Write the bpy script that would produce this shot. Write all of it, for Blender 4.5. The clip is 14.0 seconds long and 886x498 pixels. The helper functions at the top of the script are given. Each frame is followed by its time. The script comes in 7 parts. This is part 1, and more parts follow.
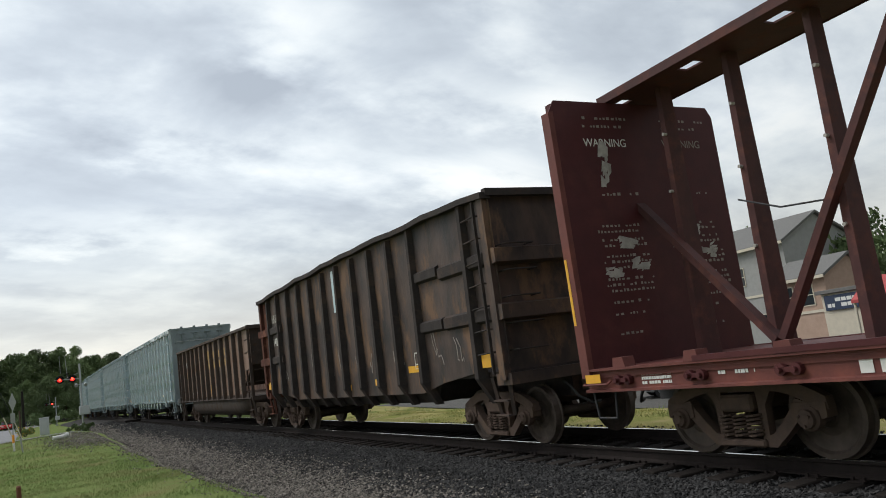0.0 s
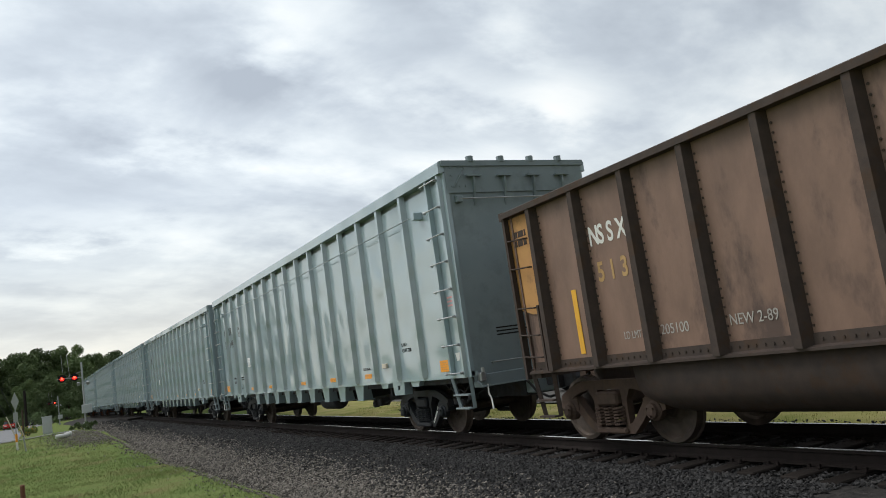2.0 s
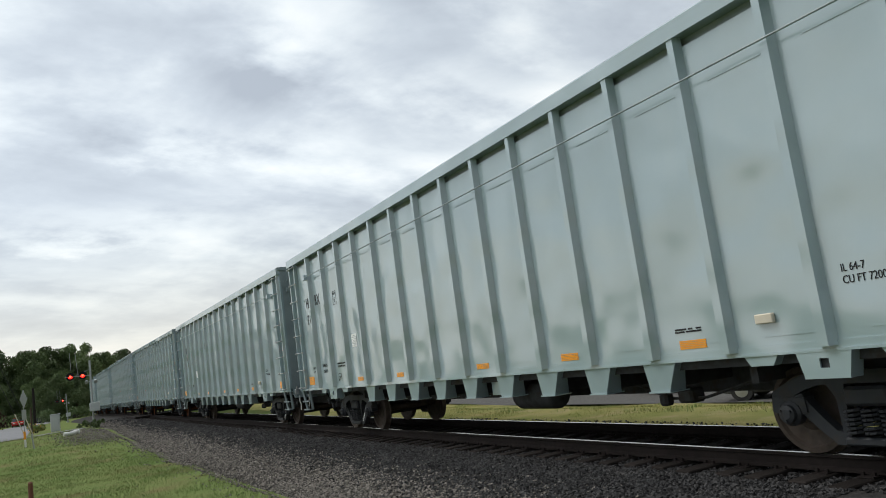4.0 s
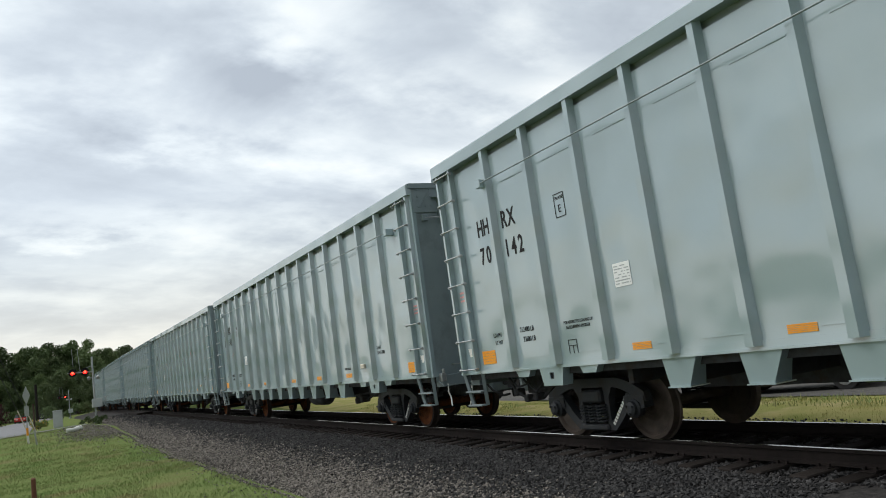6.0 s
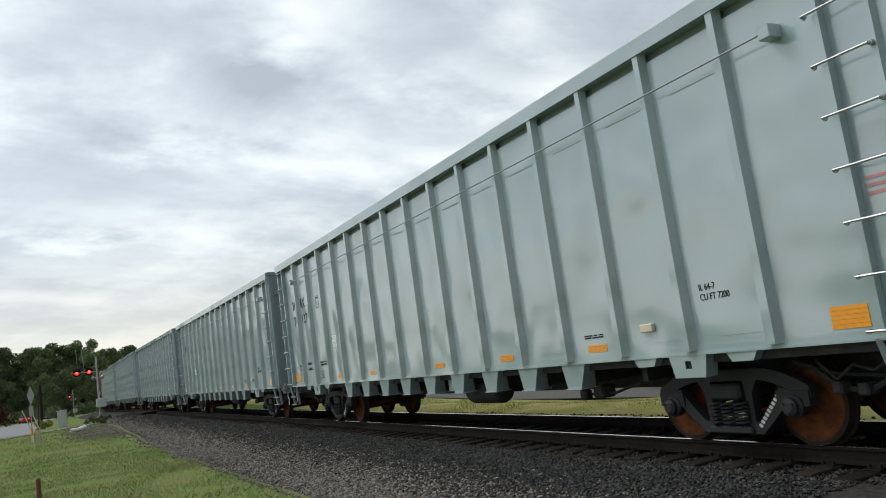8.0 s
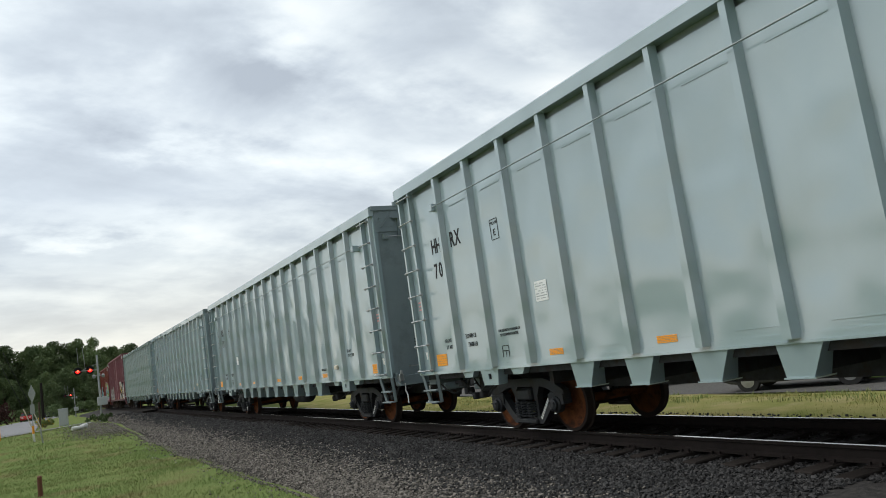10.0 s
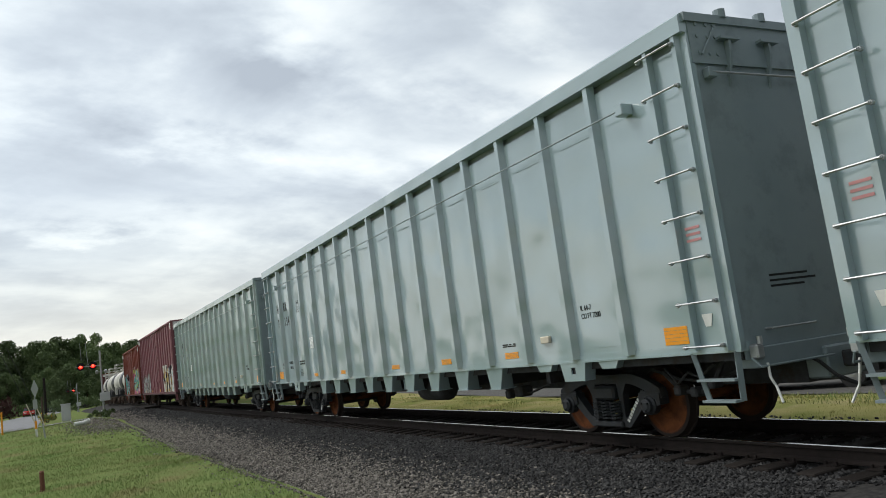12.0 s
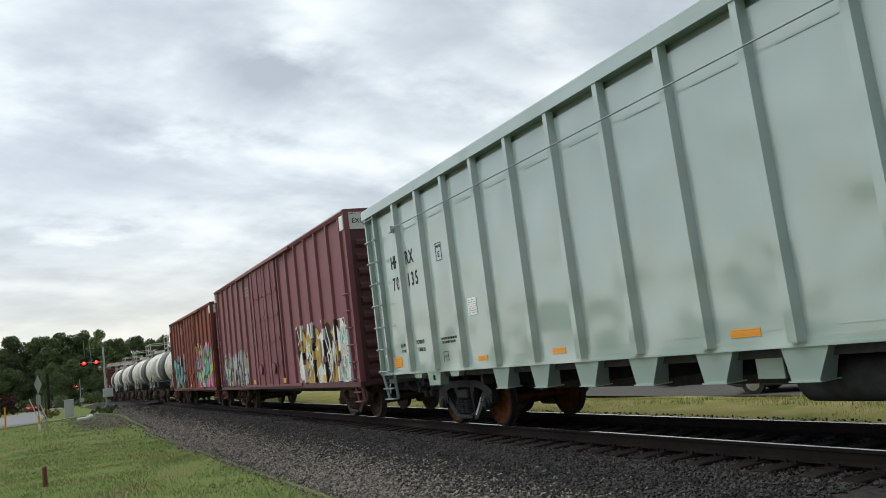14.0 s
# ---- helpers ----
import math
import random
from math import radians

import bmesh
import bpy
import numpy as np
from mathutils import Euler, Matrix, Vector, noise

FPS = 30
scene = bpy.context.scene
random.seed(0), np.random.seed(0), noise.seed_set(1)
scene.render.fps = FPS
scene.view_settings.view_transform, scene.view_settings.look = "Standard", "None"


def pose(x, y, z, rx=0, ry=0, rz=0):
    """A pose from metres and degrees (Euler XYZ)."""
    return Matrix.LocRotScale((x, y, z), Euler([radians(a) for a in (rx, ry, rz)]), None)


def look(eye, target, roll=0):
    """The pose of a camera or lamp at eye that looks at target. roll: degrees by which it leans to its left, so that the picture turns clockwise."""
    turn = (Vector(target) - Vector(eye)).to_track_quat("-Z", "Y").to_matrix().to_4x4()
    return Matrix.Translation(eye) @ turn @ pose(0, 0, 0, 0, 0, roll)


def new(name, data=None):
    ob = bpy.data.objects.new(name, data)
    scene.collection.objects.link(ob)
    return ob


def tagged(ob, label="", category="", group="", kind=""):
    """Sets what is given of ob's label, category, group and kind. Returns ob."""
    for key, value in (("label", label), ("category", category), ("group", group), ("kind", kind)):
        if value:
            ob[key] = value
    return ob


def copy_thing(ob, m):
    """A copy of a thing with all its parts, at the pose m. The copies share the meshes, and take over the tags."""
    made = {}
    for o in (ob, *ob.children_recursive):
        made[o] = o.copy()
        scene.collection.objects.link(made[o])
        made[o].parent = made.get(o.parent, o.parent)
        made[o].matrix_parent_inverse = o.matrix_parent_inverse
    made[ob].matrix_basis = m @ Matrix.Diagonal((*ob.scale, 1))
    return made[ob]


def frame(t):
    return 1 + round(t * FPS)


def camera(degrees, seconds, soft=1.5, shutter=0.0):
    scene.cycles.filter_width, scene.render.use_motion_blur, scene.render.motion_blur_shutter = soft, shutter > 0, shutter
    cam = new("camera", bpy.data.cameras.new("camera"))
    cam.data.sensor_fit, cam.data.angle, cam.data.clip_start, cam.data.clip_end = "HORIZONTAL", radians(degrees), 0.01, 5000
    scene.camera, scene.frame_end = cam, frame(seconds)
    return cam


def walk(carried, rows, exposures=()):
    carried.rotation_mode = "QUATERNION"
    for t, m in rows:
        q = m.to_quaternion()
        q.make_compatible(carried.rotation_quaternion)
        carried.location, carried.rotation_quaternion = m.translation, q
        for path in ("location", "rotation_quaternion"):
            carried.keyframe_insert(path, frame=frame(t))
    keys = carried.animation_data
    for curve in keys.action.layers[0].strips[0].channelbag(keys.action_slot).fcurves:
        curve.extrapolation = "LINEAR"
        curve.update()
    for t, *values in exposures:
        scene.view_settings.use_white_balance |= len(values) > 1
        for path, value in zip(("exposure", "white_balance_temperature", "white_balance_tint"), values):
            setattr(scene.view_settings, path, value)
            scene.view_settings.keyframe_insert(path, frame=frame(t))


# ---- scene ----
cam = camera(60.0, 14.0, soft=0.95)
EYE = (0.0, 0.0, 1.50)
TURNS = [  # seconds, yaw, pitch, roll of the hand-held camera
    (0.0, -27.12, 8.53, 7.61),
    (0.5, -27.07, 8.56, 7.65),
    (1.0, -27.04, 8.40, 7.76),
    (1.5, -27.03, 8.33, 7.83),
    (2.0, -27.01, 8.16, 8.22),
    (2.5, -26.75, 8.33, 8.04),
    (3.0, -26.59, 8.39, 7.72),
    (5.5, -26.37, 8.13, 7.85),
    (6.0, -26.39, 8.01, 7.87),
    (6.5, -26.34, 8.00, 7.89),
    (7.0, -26.42, 7.92, 7.97),
    (7.5, -26.33, 7.89, 7.98),
    (8.0, -26.14, 7.96, 8.05),
    (8.5, -26.21, 7.88, 8.24),
    (11.0, -25.81, 7.83, 7.77),
    (11.5, -25.79, 7.84, 7.52),
    (12.0, -25.92, 7.76, 7.58),
    (12.5, -25.94, 7.86, 7.39),
    (13.0, -25.85, 7.91, 7.11),
    (13.5, -25.84, 7.93, 6.91),
    (14.0, -25.73, 7.69, 7.16),
]
walk(cam, [(t, pose(*EYE, 90 + pitch, roll, yaw)) for t, yaw, pitch, roll in TURNS],
     exposures=[(0.0, 0.14, 6450, 9), (14.0, 0.18, 6450, 8)])

# ---- world and sun ----
def build_world():
    w = bpy.data.worlds.new("overcast_sky")
    scene.world = w
    w.use_nodes = True
    nt = w.node_tree
    nt.nodes.clear()
    N, L = nt.nodes.new, nt.links.new

    def math_node(op, a, b=None, clamp=False):
        n = N("ShaderNodeMath")
        n.operation, n.use_clamp = op, clamp
        for i, v in enumerate((a, b)):
            if v is None:
                continue
            if isinstance(v, (int, float)):
                n.inputs[i].default_value = v
            else:
                L(v, n.inputs[i])
        return n.outputs[0]

    def ramp(fac, stops):
        n = N("ShaderNodeValToRGB")
        e = n.color_ramp.elements
        while len(e) < len(stops):
            e.new(0.5)
        for el, (p, c) in zip(e, stops):
            el.position, el.color = p, (*c, 1)
        L(fac, n.inputs[0])
        return n.outputs[0]

    def mix(fac, a, b, kind="MIX"):
        n = N("ShaderNodeMix")
        n.data_type, n.blend_type = "RGBA", kind
        for sock, v in ((n.inputs[0], fac), (n.inputs[6], a), (n.inputs[7], b)):
            if isinstance(v, (int, float)):
                sock.default_value = v
            elif isinstance(v, tuple):
                sock.default_value = (*v, 1)
            else:
                L(v, sock)
        return n.outputs[2]

    co = N("ShaderNodeTexCoord").outputs["Generated"]
    sep = N("ShaderNodeSeparateXYZ")
    L(co, sep.inputs[0])
    x, y, z = sep.outputs
    up = math_node("ADD", math_node("MAXIMUM", z, 0.0), 0.30)
    flat = N("ShaderNodeCombineXYZ")
    L(math_node("DIVIDE", x, up), flat.inputs[0])
    L(math_node("DIVIDE", y, up), flat.inputs[1])
    layer = N("ShaderNodeMapping")
    layer.inputs["Rotation"].default_value = (0, 0, radians(-26))
    layer.inputs["Scale"].default_value = (1.5, 2.1, 1.0)
    layer.inputs["Location"].default_value = (3.1, 0.4, 0.0)
    L(flat.outputs[0], layer.inputs[0])
    big = N("ShaderNodeTexNoise")
    big.inputs["Scale"].default_value, big.inputs["Detail"].default_value = 0.9, 7.0
    big.inputs["Roughness"].default_value, big.inputs["Distortion"].default_value = 0.56, 0.5
    L(layer.outputs[0], big.inputs["Vector"])
    fine = N("ShaderNodeTexNoise")
    fine.inputs["Scale"].default_value, fine.inputs["Detail"].default_value = 3.2, 8.0
    fine.inputs["Roughness"].default_value = 0.55
    L(layer.outputs[0], fine.inputs["Vector"])
    d = math_node("ADD", math_node("MULTIPLY", big.outputs[0], 0.64), math_node("MULTIPLY", fine.outputs[0], 0.36))
    warp = math_node("MULTIPLY", math_node("SUBTRACT", fine.outputs[0], 0.5), 0.16)

    # large cloud masses: bearing (x/y), height (z/y), half sizes, strength
    run = math_node("MAXIMUM", y, 0.05)
    u, v = math_node("ADD", math_node("DIVIDE", x, run), warp), math_node("ADD", math_node("DIVIDE", z, run), warp)
    for bu, bv, su, sv, k in CLOUDS:
        du = math_node("DIVIDE", math_node("SUBTRACT", u, bu), su)
        dv = math_node("DIVIDE", math_node("SUBTRACT", v, bv), sv)
        r2 = math_node("ADD", math_node("MULTIPLY", du, du), math_node("MULTIPLY", dv, dv))
        blob = math_node("EXPONENT", math_node("MULTIPLY", r2, -1.0))
        d = math_node("ADD", d, math_node("MULTIPLY", blob, k))
    d = math_node("ADD", math_node("MULTIPLY", math_node("SUBTRACT", d, 0.5), 1.05), 0.475)
    clouds = ramp(d, [(0.26, (0.42, 0.47, 0.54)), (0.40, (0.56, 0.62, 0.69)), (0.50, (0.72, 0.78, 0.83)),
                      (0.60, (0.88, 0.92, 0.94)), (0.76, (1.02, 1.02, 0.99))])
    toward = math_node("ADD", math_node("MULTIPLY", x, -0.30), math_node("MULTIPLY", y, 0.80))
    side = math_node("ADD", math_node("MULTIPLY", toward, 0.46), 0.88)
    low = ramp(z, [(0.0, (0.94, 0.84, 0.70)), (0.10, (0.90, 0.88, 0.83)), (0.24, (1.0, 0.995, 0.99))])
    clouds = mix(1.0, clouds, low, "MULTIPLY")
    glow = math_node("SUBTRACT", 1.0, math_node("MULTIPLY", math_node("MAXIMUM", z, 0.0), 6.0), True)
    clouds = mix(math_node("MULTIPLY", glow, 0.65), clouds, (0.90, 0.845, 0.74))

    # brighter towards the veiled sun, duller on the other side
    shade = N("ShaderNodeVectorMath")
    shade.operation = "SCALE"
    L(clouds, shade.inputs[0])
    L(side, shade.inputs["Scale"])
    clouds = shade.outputs[0]
    sky = N("ShaderNodeTexSky")
    sky.sky_type, sky.sun_disc = "NISHITA", False
    sky.sun_elevation, sky.sun_rotation = SUN_UP, SUN_TURN
    sky.air_density, sky.dust_density = 1.0, 3.0
    bg_sky, bg_cloud = N("ShaderNodeBackground"), N("ShaderNodeBackground")
    L(sky.outputs[0], bg_sky.inputs[0])
    bg_sky.inputs[1].default_value = 0.05
    L(clouds, bg_cloud.inputs[0])
    bg_cloud.inputs[1].default_value = CLOUD_LIGHT
    m = N("ShaderNodeMixShader")
    m.inputs[0].default_value = 0.93
    L(bg_sky.outputs[0], m.inputs[1])
    L(bg_cloud.outputs[0], m.inputs[2])
    out = N("ShaderNodeOutputWorld")
    L(m.outputs[0], out.inputs[0])


CLOUD_LIGHT = 0.94
CLOUDS = [(0.13, 0.29, 0.15, 0.05, -0.14), (0.26, 0.40, 0.06, 0.04, -0.15), (0.56, 0.55, 0.16, 0.07, -0.13), (0.72, 0.46, 0.08, 0.04, -0.10),
          (0.80, 0.40, 0.10, 0.05, 0.22), (0.66, 0.28, 0.14, 0.04, 0.18), (0.36, 0.52, 0.09, 0.09, 0.12), (0.48, 0.36, 0.14, 0.04, -0.07),
          (0.02, 0.18, 0.10, 0.02, -0.08), (0.25, 0.14, 0.25, 0.06, -0.02), (-0.03, 0.42, 0.14, 0.10, 0.02), (1.05, 0.50, 0.16, 0.10, -0.03)]
SUN_UP, SUN_TURN = radians(52), radians(-48)
build_world()
sun = new("sun", bpy.data.lights.new("sun", "SUN"))
sun.data.energy, sun.data.angle, sun.data.color = 1.85, radians(30), (1.0, 0.965, 0.91)
sun.matrix_world = look((-math.cos(SUN_UP) * 0.74 * 60, math.cos(SUN_UP) * 0.67 * 60, math.sin(SUN_UP) * 60), (0, 0, 0))


# ---- materials ----
def material(name, base, rough=0.6, metal=0.0, second=None, scale=6.0, amount=0.5, stain=None, stain_scale=0.8,
             stain_amount=0.0, bump=0.0, bump_scale=40.0, spread=0.0, coords="Object", stretch=(1, 1, 1), emit=None, bulge=0.0, gloss=0.0, sheen=0.5, rim=None):
    """Two scales of colour variation, an optional stain layer and fine relief."""
    m = bpy.data.materials.new(name)
    m.use_nodes = True
    nt = m.node_tree
    N, L = nt.nodes.new, nt.links.new
    b = nt.nodes["Principled BSDF"]
    b.inputs["Metallic"].default_value = metal
    co = N("ShaderNodeTexCoord").outputs[coords]
    mp = N("ShaderNodeMapping")
    mp.inputs["Scale"].default_value = stretch
    L(co, mp.inputs[0])

    def noise_tex(sc, det=6.0, rgh=0.6):
        n = N("ShaderNodeTexNoise")
        n.inputs["Scale"].default_value, n.inputs["Detail"].default_value, n.inputs["Roughness"].default_value = sc, det, rgh
        L(mp.outputs[0], n.inputs["Vector"])
        return n.outputs[0]

    def blend(fac, a, c):
        n = N("ShaderNodeMix")
        n.data_type = "RGBA"
        if isinstance(fac, float):
            n.inputs[0].default_value = fac
        else:
            L(fac, n.inputs[0])
        for sock, v in ((n.inputs[6], a), (n.inputs[7], c)):
            if isinstance(v, tuple):
                sock.default_value = (*v, 1)
            else:
                L(v, sock)
        return n.outputs[2]

    def window(v, lo, hi, top):
        n = N("ShaderNodeMapRange")
        n.inputs[1].default_value, n.inputs[2].default_value, n.inputs[4].default_value = lo, hi, top
        L(v, n.inputs[0])
        return n.outputs[0]

    second = second or tuple(c * 0.75 for c in base)
    grain = noise_tex(scale)
    col = blend(window(grain, 0.35, 0.68, amount), base, second)
    rough_out = None
    if stain:
        s = window(noise_tex(stain_scale, 8.0, 0.68), 0.52, 0.62, stain_amount)
        col = blend(s, col, stain)
        r = N("ShaderNodeMapRange")
        r.inputs[3].default_value, r.inputs[4].default_value = rough, min(1.0, rough + 0.35)
        L(s, r.inputs[0])
        rough_out = r.outputs[0]
    if spread:
        info = N("ShaderNodeObjectInfo")
        hsv = N("ShaderNodeHueSaturation")
        v = N("ShaderNodeMapRange")
        v.inputs[3].default_value, v.inputs[4].default_value = 1 - spread, 1 + spread
        L(info.outputs["Random"], v.inputs[0])
        L(v.outputs[0], hsv.inputs["Value"])
        L(col, hsv.inputs["Color"])
        col = hsv.outputs[0]
    if rim:
        sep = N("ShaderNodeSeparateXYZ")
        flat = N("ShaderNodeCombineXYZ")
        ln = N("ShaderNodeVectorMath")
        ln.operation = "LENGTH"
        L(co, sep.inputs[0])
        L(sep.outputs[1], flat.inputs[1])
        L(sep.outputs[2], flat.inputs[2])
        L(flat.outputs[0], ln.inputs[0])
        col = blend(window(ln.outputs["Value"], rim[0], rim[0] + 0.03, 0.95), col, rim[1])
    L(col, b.inputs["Base Color"])
    if rough_out is not None:
        L(rough_out, b.inputs["Roughness"])
    else:
        r = N("ShaderNodeMapRange")
        r.inputs[3].default_value, r.inputs[4].default_value = max(0.02, rough - 0.06), min(1, rough + 0.08)
        L(grain, r.inputs[0])
        L(r.outputs[0], b.inputs["Roughness"])
    normal = None
    if bulge:
        bp = N("ShaderNodeBump")
        bp.inputs["Strength"].default_value, bp.inputs["Distance"].default_value = 1.0, bulge
        L(noise_tex(1.1, 1.0, 0.4), bp.inputs["Height"])
        normal = bp.outputs[0]
    if bump:
        bp = N("ShaderNodeBump")
        bp.inputs["Strength"].default_value, bp.inputs["Distance"].default_value = 1.0, bump
        L(noise_tex(bump_scale, 4.0), bp.inputs["Height"])
        if normal is not None:
            L(normal, bp.inputs["Normal"])
        normal = bp.outputs[0]
    if normal is not None:
        L(normal, b.inputs["Normal"])
    b.inputs["Specular IOR Level"].default_value = sheen
    if gloss:
        b.inputs["IOR"].default_value = 1.5 + gloss
    if emit:
        b.inputs["Emission Color"].default_value, b.inputs["Emission Strength"].default_value = (*emit[0], 1), emit[1]
    return m


GREY = material("grey_railcar_paint", (0.305, 0.39, 0.42), 0.15, 0.0, (0.28, 0.365, 0.395), 0.9, 0.7, bump=0.0002, bump_scale=60, bulge=0.085, gloss=0.75)
GREEN_GREY = material("green_grey_railcar_paint", (0.32, 0.405, 0.40), 0.15, 0.0, (0.30, 0.385, 0.37), 0.9, 0.7, bump=0.0002, bump_scale=60, bulge=0.085, gloss=0.75)
# Darker copy of GREY: the ends' shade is put into the colour.
GREY_SHADED = material("shaded_dark_grey_paint", (0.24, 0.29, 0.31), 0.45, 0.0, (0.20, 0.25, 0.27), 1.2, 0.8, (0.17, 0.20, 0.21), 1.5, 0.5, bump=0.0008)
UNDER = material("dark_underframe_steel", (0.064, 0.065, 0.070), 0.75, 0.0, (0.032, 0.032, 0.034), 8, 0.7, (0.07, 0.05, 0.035), 4, 0.4, bump=0.002, sheen=0.15)
TRUCK_BLACK = material("black_truck_castings", (0.024, 0.027, 0.032), 0.55, 0.0, (0.036, 0.038, 0.042), 7, 0.6, (0.055, 0.043, 0.032), 4, 0.4, bump=0.002, sheen=0.3)
TRUCK_RUST = material("rusty_brown_truck_castings", (0.115, 0.080, 0.064), 0.85, 0.1, (0.07, 0.052, 0.045), 7, 0.7, (0.12, 0.085, 0.06), 3, 0.5, bump=0.003, sheen=0.15)
WHEEL_RUST = material("orange_rust_wheel", (0.20, 0.070, 0.028), 0.85, 0.0, (0.085, 0.034, 0.018), 5, 0.9, (0.05, 0.028, 0.02), 4, 0.8, bump=0.001, rim=(0.385, (0.030, 0.026, 0.025)), sheen=0.1)
WHEEL_DARK = material("dark_wheel_steel", (0.10, 0.078, 0.066), 0.6, 0.3, (0.045, 0.035, 0.03), 6, 0.8, (0.11, 0.08, 0.06), 4, 0.4, bump=0.001, sheen=0.3)
TREAD = material("worn_wheel_tread", (0.35, 0.34, 0.33), 0.35, 0.9, scale=20)
ORANGE = material("orange_reflector_sheet", (0.85, 0.33, 0.01), 0.4, 0.0, (0.70, 0.25, 0.01), 20, 0.5)
WHITE = material("white_stencil_paint", (0.75, 0.75, 0.72), 0.6, 0.0, (0.6, 0.6, 0.57), 12, 0.6)
BLACK = material("black_stencil_paint", (0.02, 0.02, 0.022), 0.7, sheen=0.2)
STRAW = material("straw_coloured_turf", (0.30, 0.265, 0.115), 0.95, 0.0, (0.18, 0.20, 0.06), 0.9, 0.9, (0.34, 0.28, 0.16), 0.7, 0.6, bump=0.03, bump_scale=14, sheen=0.0)
PINK = material("faded_pink_stencil_paint", (0.60, 0.27, 0.27), 0.6)
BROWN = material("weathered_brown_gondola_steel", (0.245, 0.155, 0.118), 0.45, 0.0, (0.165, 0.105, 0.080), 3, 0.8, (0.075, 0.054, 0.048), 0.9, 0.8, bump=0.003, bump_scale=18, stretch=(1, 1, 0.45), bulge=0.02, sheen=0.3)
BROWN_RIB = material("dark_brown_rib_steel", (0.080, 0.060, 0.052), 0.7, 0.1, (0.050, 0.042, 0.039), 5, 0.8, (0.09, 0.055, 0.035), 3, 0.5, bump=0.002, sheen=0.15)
SOOT = material("soot_dark_gondola_steel", (0.098, 0.066, 0.054), 0.55, 0.0, (0.034, 0.030, 0.031), 2.2, 1.0, (0.20, 0.120, 0.075), 1.4, 0.75, bump=0.012, bump_scale=6, stretch=(1, 1, 0.5), bulge=0.07, sheen=0.25)
SOOT_RIB = material("sooty_rib_steel", (0.056, 0.047, 0.045), 0.8, 0.1, (0.034, 0.030, 0.030), 4, 0.9, (0.10, 0.070, 0.058), 2.5, 0.5, bump=0.003, sheen=0.15)
RED_RUST = material("red_rust_steel", (0.125, 0.050, 0.036), 0.85, 0.0, (0.055, 0.030, 0.027), 3, 1.0, (0.26, 0.115, 0.075), 1.6, 0.6, bump=0.003, sheen=0.1)
# Darkened FLAT_RED for the centre beam; the cap's underside shade is in it.
BEAM_RED = material("shaded_oxide_beam_paint", (0.095, 0.040, 0.038), 0.65, 0.0, (0.060, 0.030, 0.030), 3, 0.9, (0.17, 0.070, 0.055), 2.2, 0.5, bump=0.003, sheen=0.2)
OLD_WHITE = material("weathered_white_paint", (0.48, 0.46, 0.43), 0.7, 0.0, (0.25, 0.23, 0.21), 7, 0.9)
TAN = material("tan_lettering_paint", (0.48, 0.30, 0.12), 0.6, 0.0, (0.42, 0.26, 0.10), 8, 0.7, (0.2, 0.13, 0.07), 3, 0.35)
ORANGE_TAN = material("faded_orange_panel_paint", (0.52, 0.27, 0.085), 0.6, 0.0, (0.42, 0.21, 0.07), 3, 0.7, (0.20, 0.11, 0.06), 2.5, 0.4)
YELLOW = material("yellow_reflector_paint", (0.80, 0.42, 0.03), 0.5, 0.0, (0.6, 0.3, 0.03), 10, 0.5)
FLAT_RED = material("oxide_red_flatcar_paint", (0.165, 0.056, 0.048), 0.6, 0.0, (0.11, 0.040, 0.036), 3, 0.8, (0.26, 0.09, 0.065), 1.2, 0.5, bump=0.002, sheen=0.25)
BULK_RED = material("dark_oxide_bulkhead_paint", (0.085, 0.024, 0.026), 0.5, 0.0, (0.065, 0.02, 0.022), 3, 0.8, (0.13, 0.045, 0.04), 1.0, 0.35, bump=0.002, sheen=0.2)
BOX_RED = material("maroon_boxcar_paint", (0.215, 0.072, 0.088), 0.55, 0.0, (0.17, 0.058, 0.070), 2.0, 0.7, (0.25, 0.13, 0.12), 1.2, 0.4, bump=0.001, stretch=(1, 1, 0.4), sheen=0.4)
BOX_RED2 = material("rust_red_boxcar_paint", (0.21, 0.052, 0.036), 0.6, 0.0, (0.16, 0.042, 0.03), 2.0, 0.7, (0.13, 0.05, 0.04), 1.2, 0.4, bump=0.001, stretch=(1, 1, 0.4), sheen=0.3)
BOX_END = material("dark_maroon_end_paint", (0.10, 0.035, 0.038), 0.6, 0.0, (0.07, 0.027, 0.03), 2.5, 0.7)
ROOF = material("galvanised_roof_sheet", (0.40, 0.41, 0.42), 0.5, 0.5, (0.3, 0.3, 0.31), 3, 0.6)
TANK_WHITE = material("white_tank_paint", (0.62, 0.60, 0.55), 0.4, 0.0, (0.5, 0.48, 0.43), 2, 0.7, (0.3, 0.27, 0.22), 1.3, 0.5)
TANK_BLACK = material("black_tank_band", (0.03, 0.032, 0.035), 0.45)
RAIL_STEEL = material("rusted_rail_steel", (0.024, 0.019, 0.018), 0.85, 0.0, (0.016, 0.014, 0.013), 10, 0.7, bump=0.001, sheen=0.1)
RAIL_TOP = material("polished_rail_head", (0.62, 0.63, 0.64), 0.22, 1.0, scale=30)
TIE = material("creosoted_tie_wood", (0.021, 0.018, 0.017), 0.95, 0.0, (0.033, 0.028, 0.025), 9, 0.7, bump=0.006, bump_scale=30, spread=0.3, stretch=(0.3, 2, 2), sheen=0.08)
STONE = material("crushed_granite", (0.125, 0.112, 0.100), 0.9, 0.0, (0.21, 0.19, 0.165), 9.0, 0.6, (0.05, 0.046, 0.043), 2.0, 0.4, bump=0.004, bump_scale=60, sheen=0.15)
